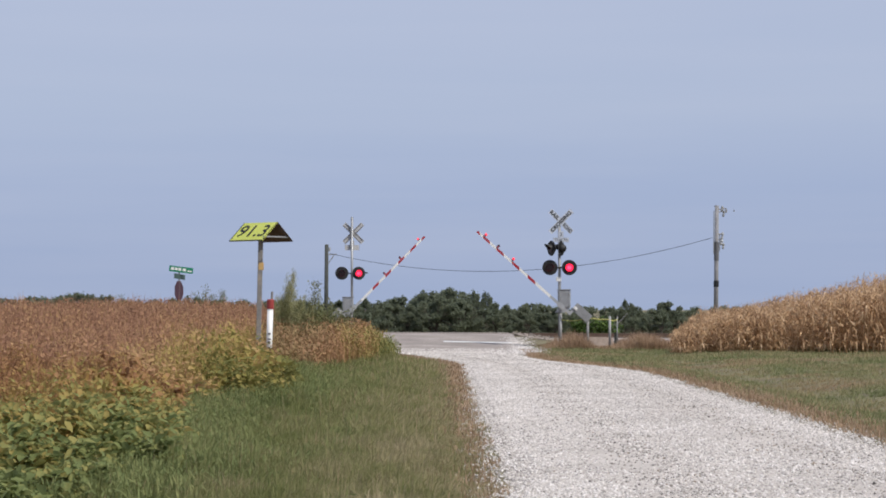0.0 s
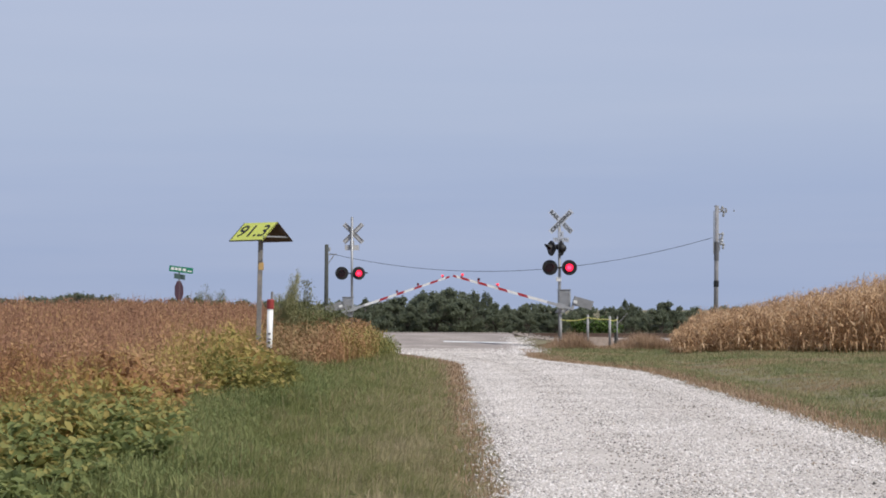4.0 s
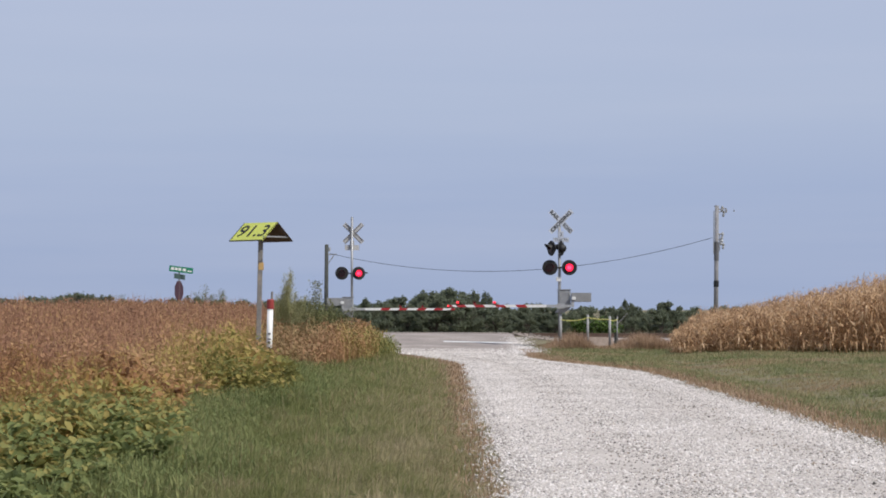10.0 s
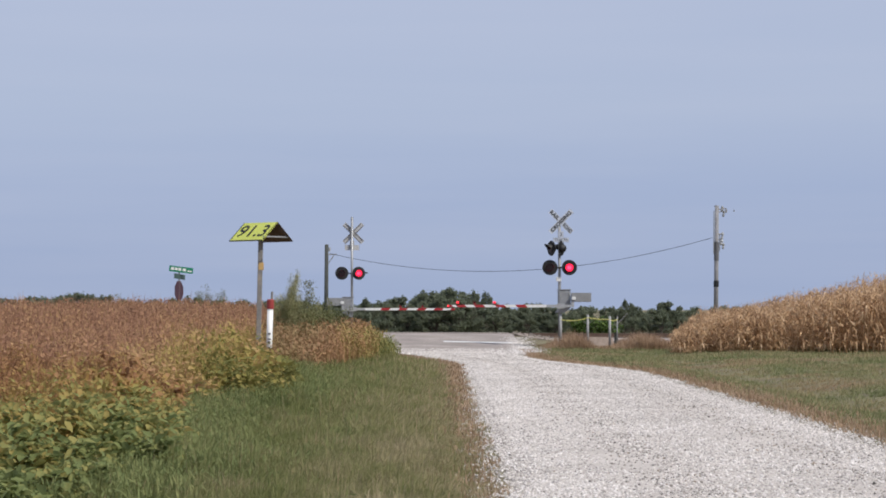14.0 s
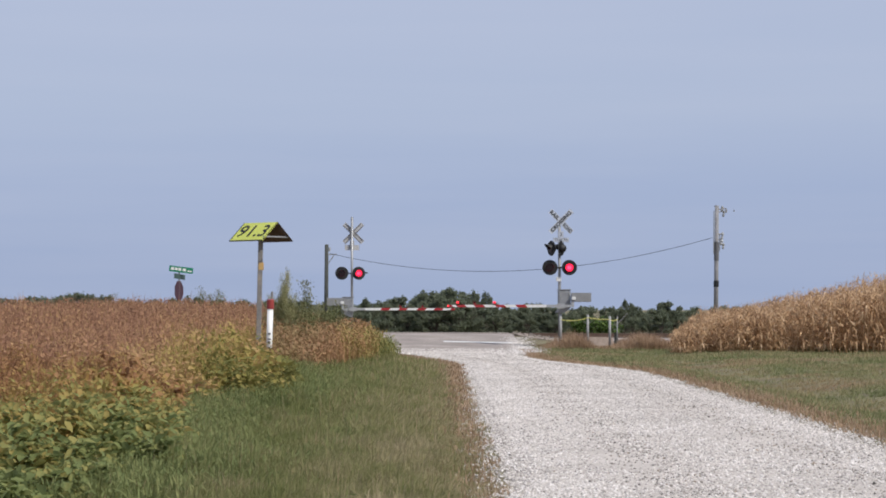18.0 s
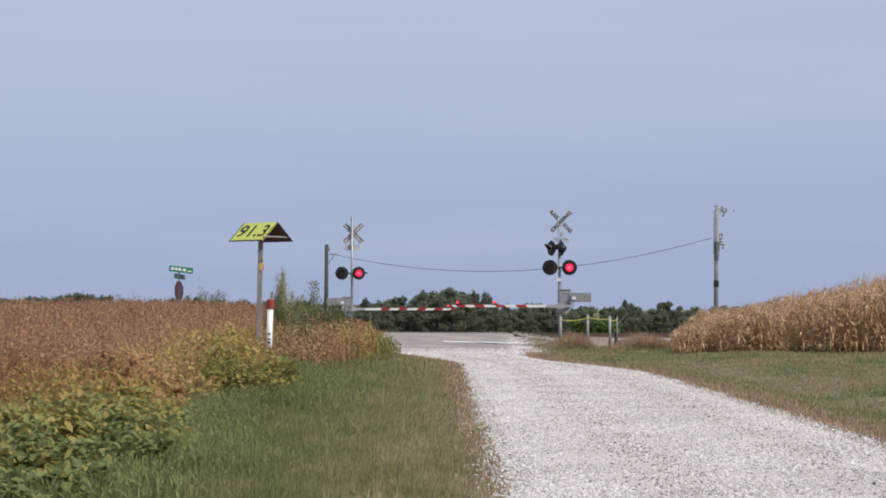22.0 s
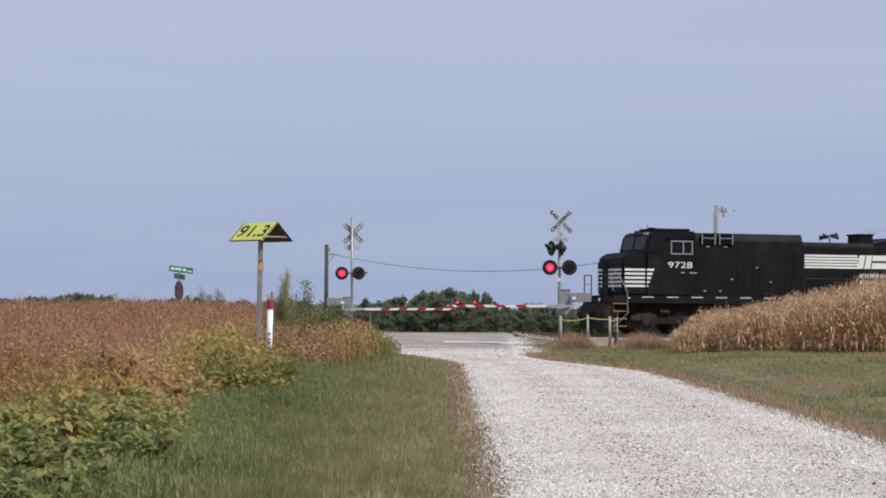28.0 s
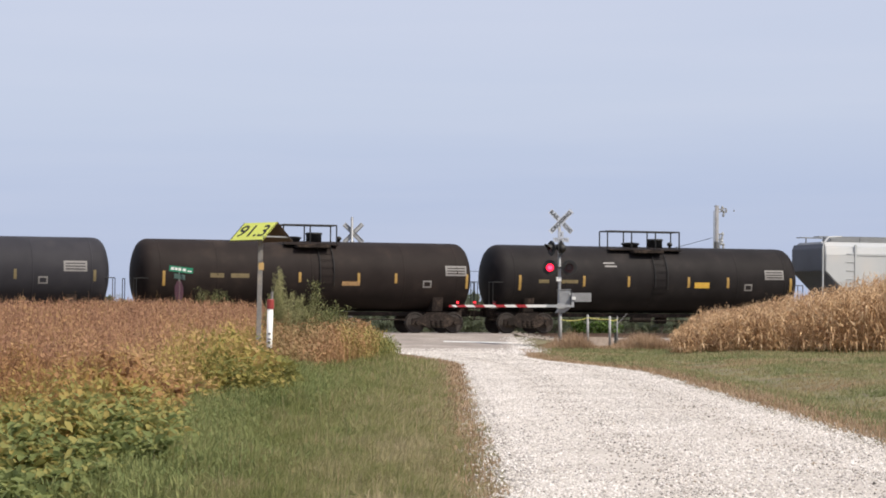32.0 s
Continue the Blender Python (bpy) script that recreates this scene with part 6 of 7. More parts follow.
def soybeans():
    sets = []
    px, py = scatter(30000, -24, -2.0, 15.5, 99, in_field)
    dens = np.where(py < 40, 1.0, np.where(py < 65, 0.8, 0.62))
    ok = rng.random(len(px)) < dens
    px, py = px[ok], py[ok]
    H = soy_height(px, py) * rng.choice([0.72, 0.85, 0.95, 1.04, 1.14], len(px)) * rng.uniform(0.9, 1.06, len(px))
    gz = land(px, py)
    per = np.where(py < 27, 112, np.where(py < 34, 88, np.where(py < 60, 28, 20)))
    idx = np.repeat(np.arange(len(px)), per)
    t = rng.uniform(0.12, 1.0, len(idx)) ** 0.75
    r = rng.uniform(0, 0.30, len(idx)) * (1.2 - 0.6 * t)
    a = rng.uniform(0, 2 * np.pi, len(idx))
    c = np.stack([px[idx] + r * np.cos(a), py[idx] + r * np.sin(a), gz[idx] + H[idx] * t], 1)
    deep = step(0.2, 1.4, field_edge(py[idx]) - px[idx])
    size = rng.uniform(0.032, 0.080, len(idx)) * (1 - 0.36 * deep) * (1 + 0.25 * (py[idx] > 55)) * (1 + 0.10 * step(27, 18, py[idx])) * (1 + 0.45 * np.exp(-((py[idx] - 40.2) / 2.6) ** 2) * (px[idx] > -4.6))
    # deep in the field the dry leaves hang curled and narrow
    curled = rng.random(len(idx)) < 0.65 * deep * step(19, 26, py[idx])
    near = (py[idx] < 50) & ~curled
    far = (py[idx] >= 50) & ~curled
    sets.append(leaf_cloud("leaf", c[near], size[near], None, up=0.0, droop=0.5, oval=True, long=1.6))
    sets.append(leaf_cloud("leaf", c[far], size[far], None, up=0.05, droop=0.6))
    sets.append(leaf_cloud("leaf", c[curled], size[curled] * 0.8, None, up=-0.7, droop=0.7, long=2.6, fold=0.5))
    # upright stems with pods, above the leaves
    n = len(px)
    inner = step(0.2, 1.2, field_edge(py) - px)
    for k in range(3):
        ok = rng.random(n) < 0.80 * inner + 0.08
        m = ok.sum()
        p = np.stack([px[ok] + rng.normal(0, 0.10, m), py[ok] + rng.normal(0, 0.10, m), gz[ok] + H[ok] * 0.45], 1)
        sets.append(blades(p, H[ok] * rng.uniform(0.40, 0.82, m), np.where(py[ok] < 50, 0.006, 0.010), 0.42, 0.35))
    v, f = join(sets)
    ob = mesh_from("soybean_field", v, f, SOY)
    ob.data.materials.append(SOY_RIPE)
    place = v[f[:, 0], 1] + 1.6 * np.sin(v[f[:, 0], 0] * 2.3) + 1.5 * np.sin(f[:, 0] * 0.7)
    ob.data.polygons.foreach_set("material_index", (place > 32.0).astype(np.int32))
    tagged(ob, "ripening soybean crop, rust brown with green and yellow at its edge", "crop field", kind="stuff")


soybeans()

# low orange weeds between the field and the crossing
WEED_RUST = foliage("rusty weeds", [(0.0, (0.17, 0.19, 0.075)), (0.2, (0.30, 0.27, 0.095)), (0.38, (0.39, 0.285, 0.115)), (0.58, (0.42, 0.24, 0.135)), (0.8, (0.37, 0.22, 0.125)), (1.0, (0.33, 0.235, 0.12))],
                    0.9, axis=(1, 0, 0), span=(-1.6, -3.7), noise_amount=0.45, gain=1.4)


def rusty_weeds():
    n = 5200
    x, y = rng.uniform(-6.0, -1.4, n), rng.uniform(56, 84, n)
    edge = road_mid(y) - road_half(y)
    left = field_edge(y) - 0.2
    ok = (x < np.minimum(-1.25 - 0.05 * (80 - y), edge - 0.1) - 0.9 * step(76, 60, y)) & (x > left - 0.6)
    x, y = x[ok], y[ok]
    h = (0.42 + 0.68 * step(-1.2, -3.2, x)) * rng.uniform(0.7, 1.15, len(x)) * (0.55 + 0.45 * step(56, 66, y))
    gz = land(x, y)
    idx = np.repeat(np.arange(len(x)), 19)
    t = rng.uniform(0.1, 1.0, len(idx)) ** 0.8
    rr, a = rng.uniform(0, 0.28, len(idx)), rng.uniform(0, 2 * np.pi, len(idx))
    c = np.stack([x[idx] + rr * np.cos(a), y[idx] + rr * np.sin(a), gz[idx] + h[idx] * t], 1)
    sets = [leaf_cloud("leaf", c, rng.uniform(0.022, 0.058, len(idx)), None, up=0.5, droop=0.7, long=2.2)]
    p = np.stack([x, y, gz], 1)
    for k in range(1):
        sets.append(blades(p + rng.normal(0, 0.12, p.shape) * [1, 1, 0], h * rng.uniform(0.7, 1.25, len(x)), np.full(len(x), 0.012), 0.3, 0.4))
    v, f = join(sets)
    tagged(mesh_from("weeds", v, f, WEED_RUST), "rust-orange and yellow weeds at the field's corner", "weeds", kind="stuff")


rusty_weeds()

# tall feathery weeds that sway in the wind
WEED_GREEN = foliage("tall green weeds", [(0.2, (0.115, 0.137, 0.058)), (0.5, (0.180, 0.187, 0.083)), (0.8, (0.245, 0.230, 0.119)), (1.0, (0.324, 0.310, 0.202))], 1.2, noise_amount=0.6)
SWAY = []


def tall_weed(x, top, dist, width, stems, seed, label, plume=False, leaf=1.0):
    r = np.random.default_rng(seed)
    p = Vector((x, dist, top))
    gz = float(land(p.x, p.y))
    h = p.z - gz
    w = thing("tall_weed", label, "weed", pose(p.x, p.y, gz), "tall weeds")
    pts = []
    for i in range(stems):
        bm = bmesh.new()
        b = Vector((r.normal(0, width * 0.25), r.normal(0, 0.2), 0))
        t = Vector((b.x + r.normal(0.22 if plume else 0.05, width * 0.75), b.y + r.normal(0, 0.3), h * r.uniform(0.55, 1.0) if i else h))
        mid = b.lerp(t, 0.55) + Vector((r.normal(0, 0.08), 0, 0))
        rod(bm, b, mid, 0.012, 5, 0.008)
        rod(bm, mid, t, 0.008, 5, 0.003)
        part("stem", bm, WEED_PLUME if plume else WEED_GREEN, w)
        for k in range(450 if plume else 420):
            s = r.uniform(0.2, 1.02)
            q = (b.lerp(mid, s / 0.55) if s < 0.55 else mid.lerp(t, (s - 0.55) / 0.45))
            spread = (0.035 + 0.20 * (1.02 - s)) if plume else (0.08 + 0.13 * (1.0 - s))
            pts.append(q + Vector((r.normal(0, spread), r.normal(0, spread), r.normal(0, 0.05))))
    c = np.array([tuple(q) for q in pts])
    if plume:
        v, f = leaf_cloud("leaf", c, r.uniform(0.007, 0.017, len(c)), None, up=0.9, droop=0.45, long=7.0)
    else:
        v, f = leaf_cloud("leaf", c, leaf * r.uniform(0.014, 0.040, len(c)), None, up=0.3, droop=0.7, long=2.4)
    ob = mesh_from("leaves", v, f, WEED_PLUME if plume else WEED_GREEN)
    ob.parent = w
    SWAY.append((w, r.uniform(0, 6.28), w.matrix_basis.copy()))


WEED_PLUME = foliage("feathery weed", [(0.2, (0.238, 0.242, 0.115)), (0.5, (0.323, 0.315, 0.157)), (0.8, (0.399, 0.374, 0.212)), (1.0, (0.476, 0.442, 0.306))], 1.0, noise_amount=0.6)
for x, top, dist, width, n, seed in ((-4.80, 2.68, 66, 0.09, 17, 1), (-4.52, 2.02, 66, 0.22, 13, 21), (-5.02, 1.95, 66, 0.36, 9, 5), (-4.30, 1.80, 67, 0.36, 10, 6)):
    tall_weed(x, top, dist, width, n, seed, "tall feathery olive weed bending in the wind", True)
for x, top, dist, width, n, seed in ((-3.90, 2.36, 66, 0.22, 4, 2), (-3.72, 1.78, 68, 0.36, 5, 3), (-3.40, 1.60, 69, 0.34, 5, 4), (-3.05, 1.42, 70, 0.30, 5, 22), (-3.6, 1.5, 68, 0.5, 5, 23)):
    tall_weed(x, top, dist, width, n, seed, "tall leafy green weed bending in the wind", False, 1.15)
for x, top, dist, width, n, seed in ((-10.01, 2.20, 93, 0.4, 3, 7), (-9.20, 2.38, 93, 0.5, 5, 8), (-8.67, 2.26, 93, 0.4, 4, 9), (-9.44, 2.22, 92, 0.3, 3, 10), (-13.58, 2.12, 93, 0.2, 2, 11)):
    tall_weed(x, top, dist, width, n, seed, "thin green weed standing over the soybean field", False, 0.9)

# grass on both verges
GRASS = foliage("verge grass", [(0.0, (0.115, 0.150, 0.055)), (0.28, (0.190, 0.210, 0.075)), (0.50, (0.252, 0.250, 0.110)), (0.74, (0.335, 0.298, 0.158)), (1.0, (0.45, 0.37, 0.235))],
                1.25, axis=(1, 0, 0), span=(-5.4, 2.4), noise_amount=0.32, gain=2.4, trans=0.38)
VERGE_WEED = foliage("verge weeds", [(0.2, (0.165, 0.205, 0.082)), (0.55, (0.235, 0.265, 0.108)), (1.0, (0.33, 0.325, 0.14))], 0.8, noise_amount=0.5, trans=0.35)
GRASS_POOR = foliage("thin verge grass", [(0.15, (0.175, 0.200, 0.088)), (0.38, (0.235, 0.250, 0.118)), (0.55, (0.310, 0.285, 0.150)), (0.78, (0.36, 0.275, 0.165)), (1.0, (0.42, 0.30, 0.19))],
                     0.30, noise_amount=0.26, gain=2.0, trans=0.35)
GRASS_DRY = foliage("dry grass", [(0.2, (0.27, 0.19, 0.115)), (0.5, (0.38, 0.255, 0.165)), (0.8, (0.47, 0.34, 0.235)), (1.0, (0.54, 0.43, 0.32))], 0.6, noise_amount=0.5)


def on_road(x, y):
    return np.abs(x - road_mid(y)) < road_half(y) + rng.normal(-0.06, 0.12, np.shape(x))


def tufts(x, y, per, h, w, spread):
    """Grass in tufts: blades that lean out from each tuft's middle, a little with the wind."""
    idx = np.repeat(np.arange(len(x)), per)
    a = rng.uniform(0, 2 * np.pi, len(idx))
    r = np.abs(rng.normal(0, spread, len(idx)))
    bx_, by_ = x[idx] + r * np.cos(a), y[idx] + r * np.sin(a)
    wind = np.arctan2(np.sin(a), np.cos(a) + 0.55)
    p = np.stack([bx_, by_, land(bx_, by_)], 1)
    return blades(p, h[idx] * rng.uniform(0.35, 1.2, len(idx)), w * rng.uniform(0.6, 1.5, len(idx)), 0.95, 0.75, wind)


def verge_left():
    sets = []
    for n, per, y0, y1, h, w, spread in ((8600, 26, 16.5, 28, 0.17, 0.0032, 0.06), (7600, 20, 28, 48, 0.18, 0.0048, 0.08), (5200, 15, 48, 88, 0.20, 0.009, 0.13)):
        x, y = scatter(n, -5.2, 1.0, y0, y1, lambda x, y: ~on_road(x, y) & (x > seen_left(y)) & (x > field_edge(y) - 0.7) & (x < road_mid(y)))
        lush = 0.5 + 0.5 * np.sin(x * 2.3 + np.sin(y * 0.9) * 2) * np.sin(y * 0.8 + np.cos(x * 1.4) * 2)
        edge = step(0.1, 0.8, road_mid(y) - road_half(y) - x)
        rank = 1 + 1.1 * step(1.1, 0.1, x - field_edge(y))
        hh = h * rank * (0.4 + 0.6 * edge) * (0.6 + 0.7 * lush) * rng.choice([0.7, 0.9, 1.0, 1.6], len(x), p=[0.35, 0.35, 0.2, 0.1])
        sets.append(tufts(x, y, per, hh, w, spread))
    v, f = join(sets)
    tagged(mesh_from("grass_verge", v, f, GRASS), "uncut green grass verge with dry straw at the gravel's edge", "grass", kind="stuff")


def verge_weeds():
    """Broad-leaved weeds among the grass, nearest the crop."""
    x, y = scatter(7600, -4.6, -0.8, 16.5, 56, lambda x, y: (x > seen_left(y)) & (x > field_edge(y) - 0.4) & (rng.random(x.shape) < 0.03 + 0.97 * step(1.3, 0.2, x - field_edge(y))))
    idx = np.repeat(np.arange(len(x)), 16)
    c = np.stack([x[idx] + rng.normal(0, 0.07, len(idx)), y[idx] + rng.normal(0, 0.07, len(idx)), land(x, y)[idx] + rng.uniform(0.05, 0.34, len(idx))], 1)
    v, f = leaf_cloud("leaf", c, rng.uniform(0.006, 0.015, len(idx)), None, up=0.9, droop=0.5, long=8.0)
    tagged(mesh_from("verge_weeds", v, f, VERGE_WEED), "low green broad-leaved weeds in the verge", "weeds", kind="stuff")


def verge_right():
    sets = []
    for n, per, x0, x1, y0, y1, h, w, spread in ((13000, 14, 3.0, 21, 26, 60, 0.13, 0.0065, 0.10), (11000, 12, 2.0, 23, 60, 92, 0.15, 0.010, 0.15)):
        x, y = scatter(n, x0, x1, y0, y1, lambda x, y: ~on_road(x, y) & (x < 0.2 * y + 1.5) & (x > road_mid(y)))
        hh = h * rng.uniform(0.6, 1.3, len(x)) * (0.4 + 0.6 * step(0, 0.8, x - road_mid(y) - road_half(y))) * (0.8 + 0.35 * np.sin(x * 1.3 + np.sin(y * 0.6) * 2) * np.sin(y * 0.45 + x * 0.4))
        sets.append(tufts(x, y, per, hh, w, spread))
    v, f = join(sets)
    tagged(mesh_from("grass_verge", v, f, GRASS_POOR), "short green and straw-coloured grass verge below the corn", "grass", kind="stuff")


def dry_grass():
    sets = []
    # tufts round the posts and along the foot of the bank
    x, y = scatter(34000, 3.6, 10.8, 86.5, 92.5, lambda x, y: (across(x, y)[0] < -4.2) & (x > road_mid(y) + road_half(y) + 0.7))
    clump = (0.8 * np.exp(-((x - 5.1) / 0.75) ** 2) + 0.75 * np.exp(-((x - 7.9) / 0.95) ** 2)) * (0.8 + 0.35 * np.sin(x * 9.0 + y * 3)) * (1 - 0.75 * np.exp(-((x - 6.15) / 0.42) ** 2)) + 0.10
    hh = 0.8 * clump * rng.uniform(0.2, 1.15, len(x))
    sets.append(blades(np.stack([x, y, land(x, y)], 1), np.minimum(hh, 0.85), rng.uniform(0.006, 0.013, len(x)), 0.4, 0.4))
    # straw along both edges of the gravel
    n = 26000
    y = rng.uniform(17, 84, n)
    side = np.where(rng.random(n) < 0.35, -1, 1)
    x = road_mid(y) + side * (road_half(y) + np.abs(rng.normal(0.0, np.where(side > 0, 0.5, 0.22), n)) - 0.08 + 0.12 * np.sin(y * 2.7 + side) * np.sin(y * 0.9))
    ok = (np.abs(x) < 0.2 * y + 0.5)
    x, y = x[ok], y[ok]
    sets.append(blades(np.stack([x, y, land(x, y)], 1), rng.uniform(0.04, 0.15, len(x)), 0.0022 + 0.00011 * y, 0.7, 0.7))
    # seed stalks standing out of the left verge
    x, y = scatter(9000, -4.8, 0.4, 16.5, 70, lambda x, y: (x > seen_left(y)) & (x > field_edge(y) - 0.5) & (x < road_mid(y) - road_half(y)) & (rng.random(x.shape) < 0.04 + 0.5 * step(1.2, 0.0, x - field_edge(y))))
    sets.append(blades(np.stack([x, y, land(x, y)], 1), rng.uniform(0.18, 0.46, len(x)), 0.0010 + 0.00008 * y, 0.4, 0.5))
    v, f = join(sets)
    tagged(mesh_from("dry_grass", v, f, GRASS_DRY), "dry tan grass beside the gravel and round the posts", "grass", kind="stuff")


verge_left()
verge_weeds()
verge_right()
dry_grass()

# corn
CORN = foliage("dry corn", [(0.1, (0.27, 0.16, 0.092)), (0.4, (0.48, 0.315, 0.182)), (0.7, (0.63, 0.445, 0.275)), (1.0, (0.78, 0.61, 0.43))], 1.1, noise_amount=0.55, trans=0.33, gain=1.6)


def corn_height(x, y):
    return (0.82 + 0.176 * np.clip(x - 8.0, 0, 12) + 0.0015 * np.clip(x - 8.0, 0, 12) ** 2 + 0.07 * np.sin(x * 1.9) + 0.05 * np.sin(x * 4.7 + y)) * (0.60 + 0.40 * step(0.0, 1.3, x - 8.05 - (y - 80.3) * 0.105))


def corn():
    rows = []
    for row in range(26):
        y = 80.3 + row * 0.62
        xs = np.arange(8.12 + 0.62 * row * 0.105 + 0.25 * (row % 3), 22.5, 0.19)
        xs = xs + rng.normal(0, 0.03, len(xs))
        rows.append(np.stack([xs, y + rng.normal(0, 0.05, len(xs))], 1))
    p = np.concatenate(rows)
    d, u = across(p[:, 0], p[:, 1])
    gap = (p[:, 1] < 82.2) & (np.sin(p[:, 0] * 3.1 + 1.0) * np.sin(p[:, 0] * 1.3 + p[:, 1]) > 0.45)
    p = p[(d < -6.0) & ~gap]
    p[:, 0] += rng.normal(0, 0.05, len(p))
    n = len(p)
    g = land(p[:, 0], p[:, 1])
    H = corn_height(p[:, 0], p[:, 1]) * rng.uniform(0.88, 1.1, n)
    sets = []
    base = np.stack([p[:, 0], p[:, 1], g], 1)
    sets.append(blades(base, H, np.full(n, 0.012), 0.10, 0.2))
    sets.append(blades(base, H, np.full(n, 0.012), 0.10, 0.2))
    front = p[:, 1] < 84
    per = np.where(front, 26, 12)
    idx = np.repeat(np.arange(n), per)
    t = rng.uniform(0.08, 0.95, len(idx))
    yaw = rng.uniform(0, 2 * np.pi, len(idx))
    L = rng.uniform(0.18, 0.55, len(idx)) * (0.65 + 0.2 * H[idx])
    w = rng.uniform(0.012, 0.028, len(idx))
    out = np.stack([np.cos(yaw), np.sin(yaw), np.zeros(len(idx))], 1)
    side = np.stack([-np.sin(yaw), np.cos(yaw), rng.normal(0, 0.5, len(idx))], 1)
    b = base[idx] + np.array([0, 0, 1.0]) * (H[idx] * t)[:, None]
    up = np.array([0, 0, 1.0])
    k1 = b + (out * 0.30 + up * 0.30) * L[:, None]
    k2 = b + (out * 0.58 + up * rng.uniform(-0.1, 0.2, (len(idx), 1))) * L[:, None]
    tip = b + (out * 0.62 + up * rng.uniform(-0.75, 0.5, (len(idx), 1))) * L[:, None]
    sw = side * w[:, None]
    v = np.stack([b - sw * 0.5, b + sw * 0.5, k1 + sw, k1 - sw, k2 + sw * 0.9, k2 - sw * 0.9, tip], 1).reshape(-1, 3)
    i = np.arange(len(idx))[:, None] * 7
    f = np.concatenate([i + [0, 1, 2], i + [0, 2, 3], i + [3, 2, 4], i + [3, 4, 5], i + [5, 4, 6]], 0)
    sets.append((v, f))
    # tassels
    idx = np.repeat(np.arange(n), 9)
    top = base[idx] + np.array([0, 0, 1.0]) * (H[idx] * 0.96)[:, None]
    sets.append(blades(top, rng.uniform(0.08, 0.30, len(idx)), np.full(len(idx), 0.004), 0.8, 0.5))
    # torn scraps of husk and leaf at every angle
    idx = np.repeat(np.arange(n), np.where(front, 84, 24))
    t = rng.uniform(0.05, 1.0, len(idx))
    c = base[idx] + np.array([0, 0, 1.0]) * (H[idx] * t)[:, None] + rng.normal(0, 0.11, (len(idx), 3))
    sets.append(leaf_cloud("husk", c, rng.uniform(0.018, 0.052, len(idx)), None, up=-0.2, droop=0.65, long=3.2))
    v, f = join(sets)
    ob = mesh_from("corn_field", v, f, CORN)
    tagged(ob, "dry tan standing corn ready for harvest", "crop field", kind="stuff")


corn()

# ---- the far tree line ----
BARK = material("bark", (0.09, 0.075, 0.06), 0.95, vary=0.3, scale=3)
# greens lightened and greyed to put distance haze into the leaf colour
CROWN = foliage("tree leaves paled for haze", [(0.1, (0.135, 0.165, 0.115)), (0.45, (0.180, 0.206, 0.140)), (0.75, (0.223, 0.243, 0.163)), (1.0, (0.268, 0.270, 0.182))], 0.22, noise_amount=0.25, trans=0.55, gain=1.6)


def tree(seed, h, w):
    """A broad scrubby tree: tapered trunk, limbs and a crown of leaf clumps with gaps."""
    r = np.random.default_rng(seed)
    t = thing("tree", "dark green leafy tree in a far tree line", "tree", group="far tree line")
    bm = bmesh.new()
    rod(bm, (0, 0, 0), (0.05 * h, 0, 0.45 * h), 0.16, 8, 0.09)
    lobes = []
    for i in range(30):
        a = 2 * math.pi * i / 7.3 + r.uniform(-0.4, 0.4)
        z = h * r.uniform(0.14, 0.93)
        rr = w * r.uniform(0.08, 0.50) * math.sqrt(max(0.05, 1 - ((z / h - 0.42) / 0.56) ** 2))
        p = Vector((rr * math.cos(a), rr * math.sin(a), z))
        lobes.append((p, h * r.uniform(0.045, 0.12)))
        rod(bm, (0.03 * h, 0, min(z * 0.8, h * r.uniform(0.2, 0.5))), p, 0.05, 6, 0.02)
    lobes.append((Vector((0, 0, h * 0.92)), h * 0.07))
    part("trunk", bm, BARK, t, "thin brown trunk and limbs")
    pts = []
    for p, s in lobes:
        # leaves sit thickest on a lobe's upper and outer side, with loose sprays beyond it
        n = int(330 * (s / 1.0) ** 1.2) + 40
        d = r.normal(0, 1, (n, 3))
        d /= np.linalg.norm(d, axis=1)[:, None]
        q = d * (r.uniform(0.25, 1.0, (n, 1)) ** 0.5 + np.abs(r.normal(0, 0.16, (n, 1)))) * s * (1 + 0.35 * np.sin(d[:, :1] * 5 + i) * np.cos(d[:, 2:] * 4))
        q[:, 2] = q[:, 2] * 0.8 + 0.1 * s
        pts.append(np.array(p) + q)
    c = np.concatenate(pts)
    v, f = leaf_cloud("x", c, r.uniform(0.09, 0.23, len(c)), None, up=0.1, droop=0.8, long=1.6)
    ob = mesh_from("crown", v, f, CROWN)
    ob.parent = t
    return t


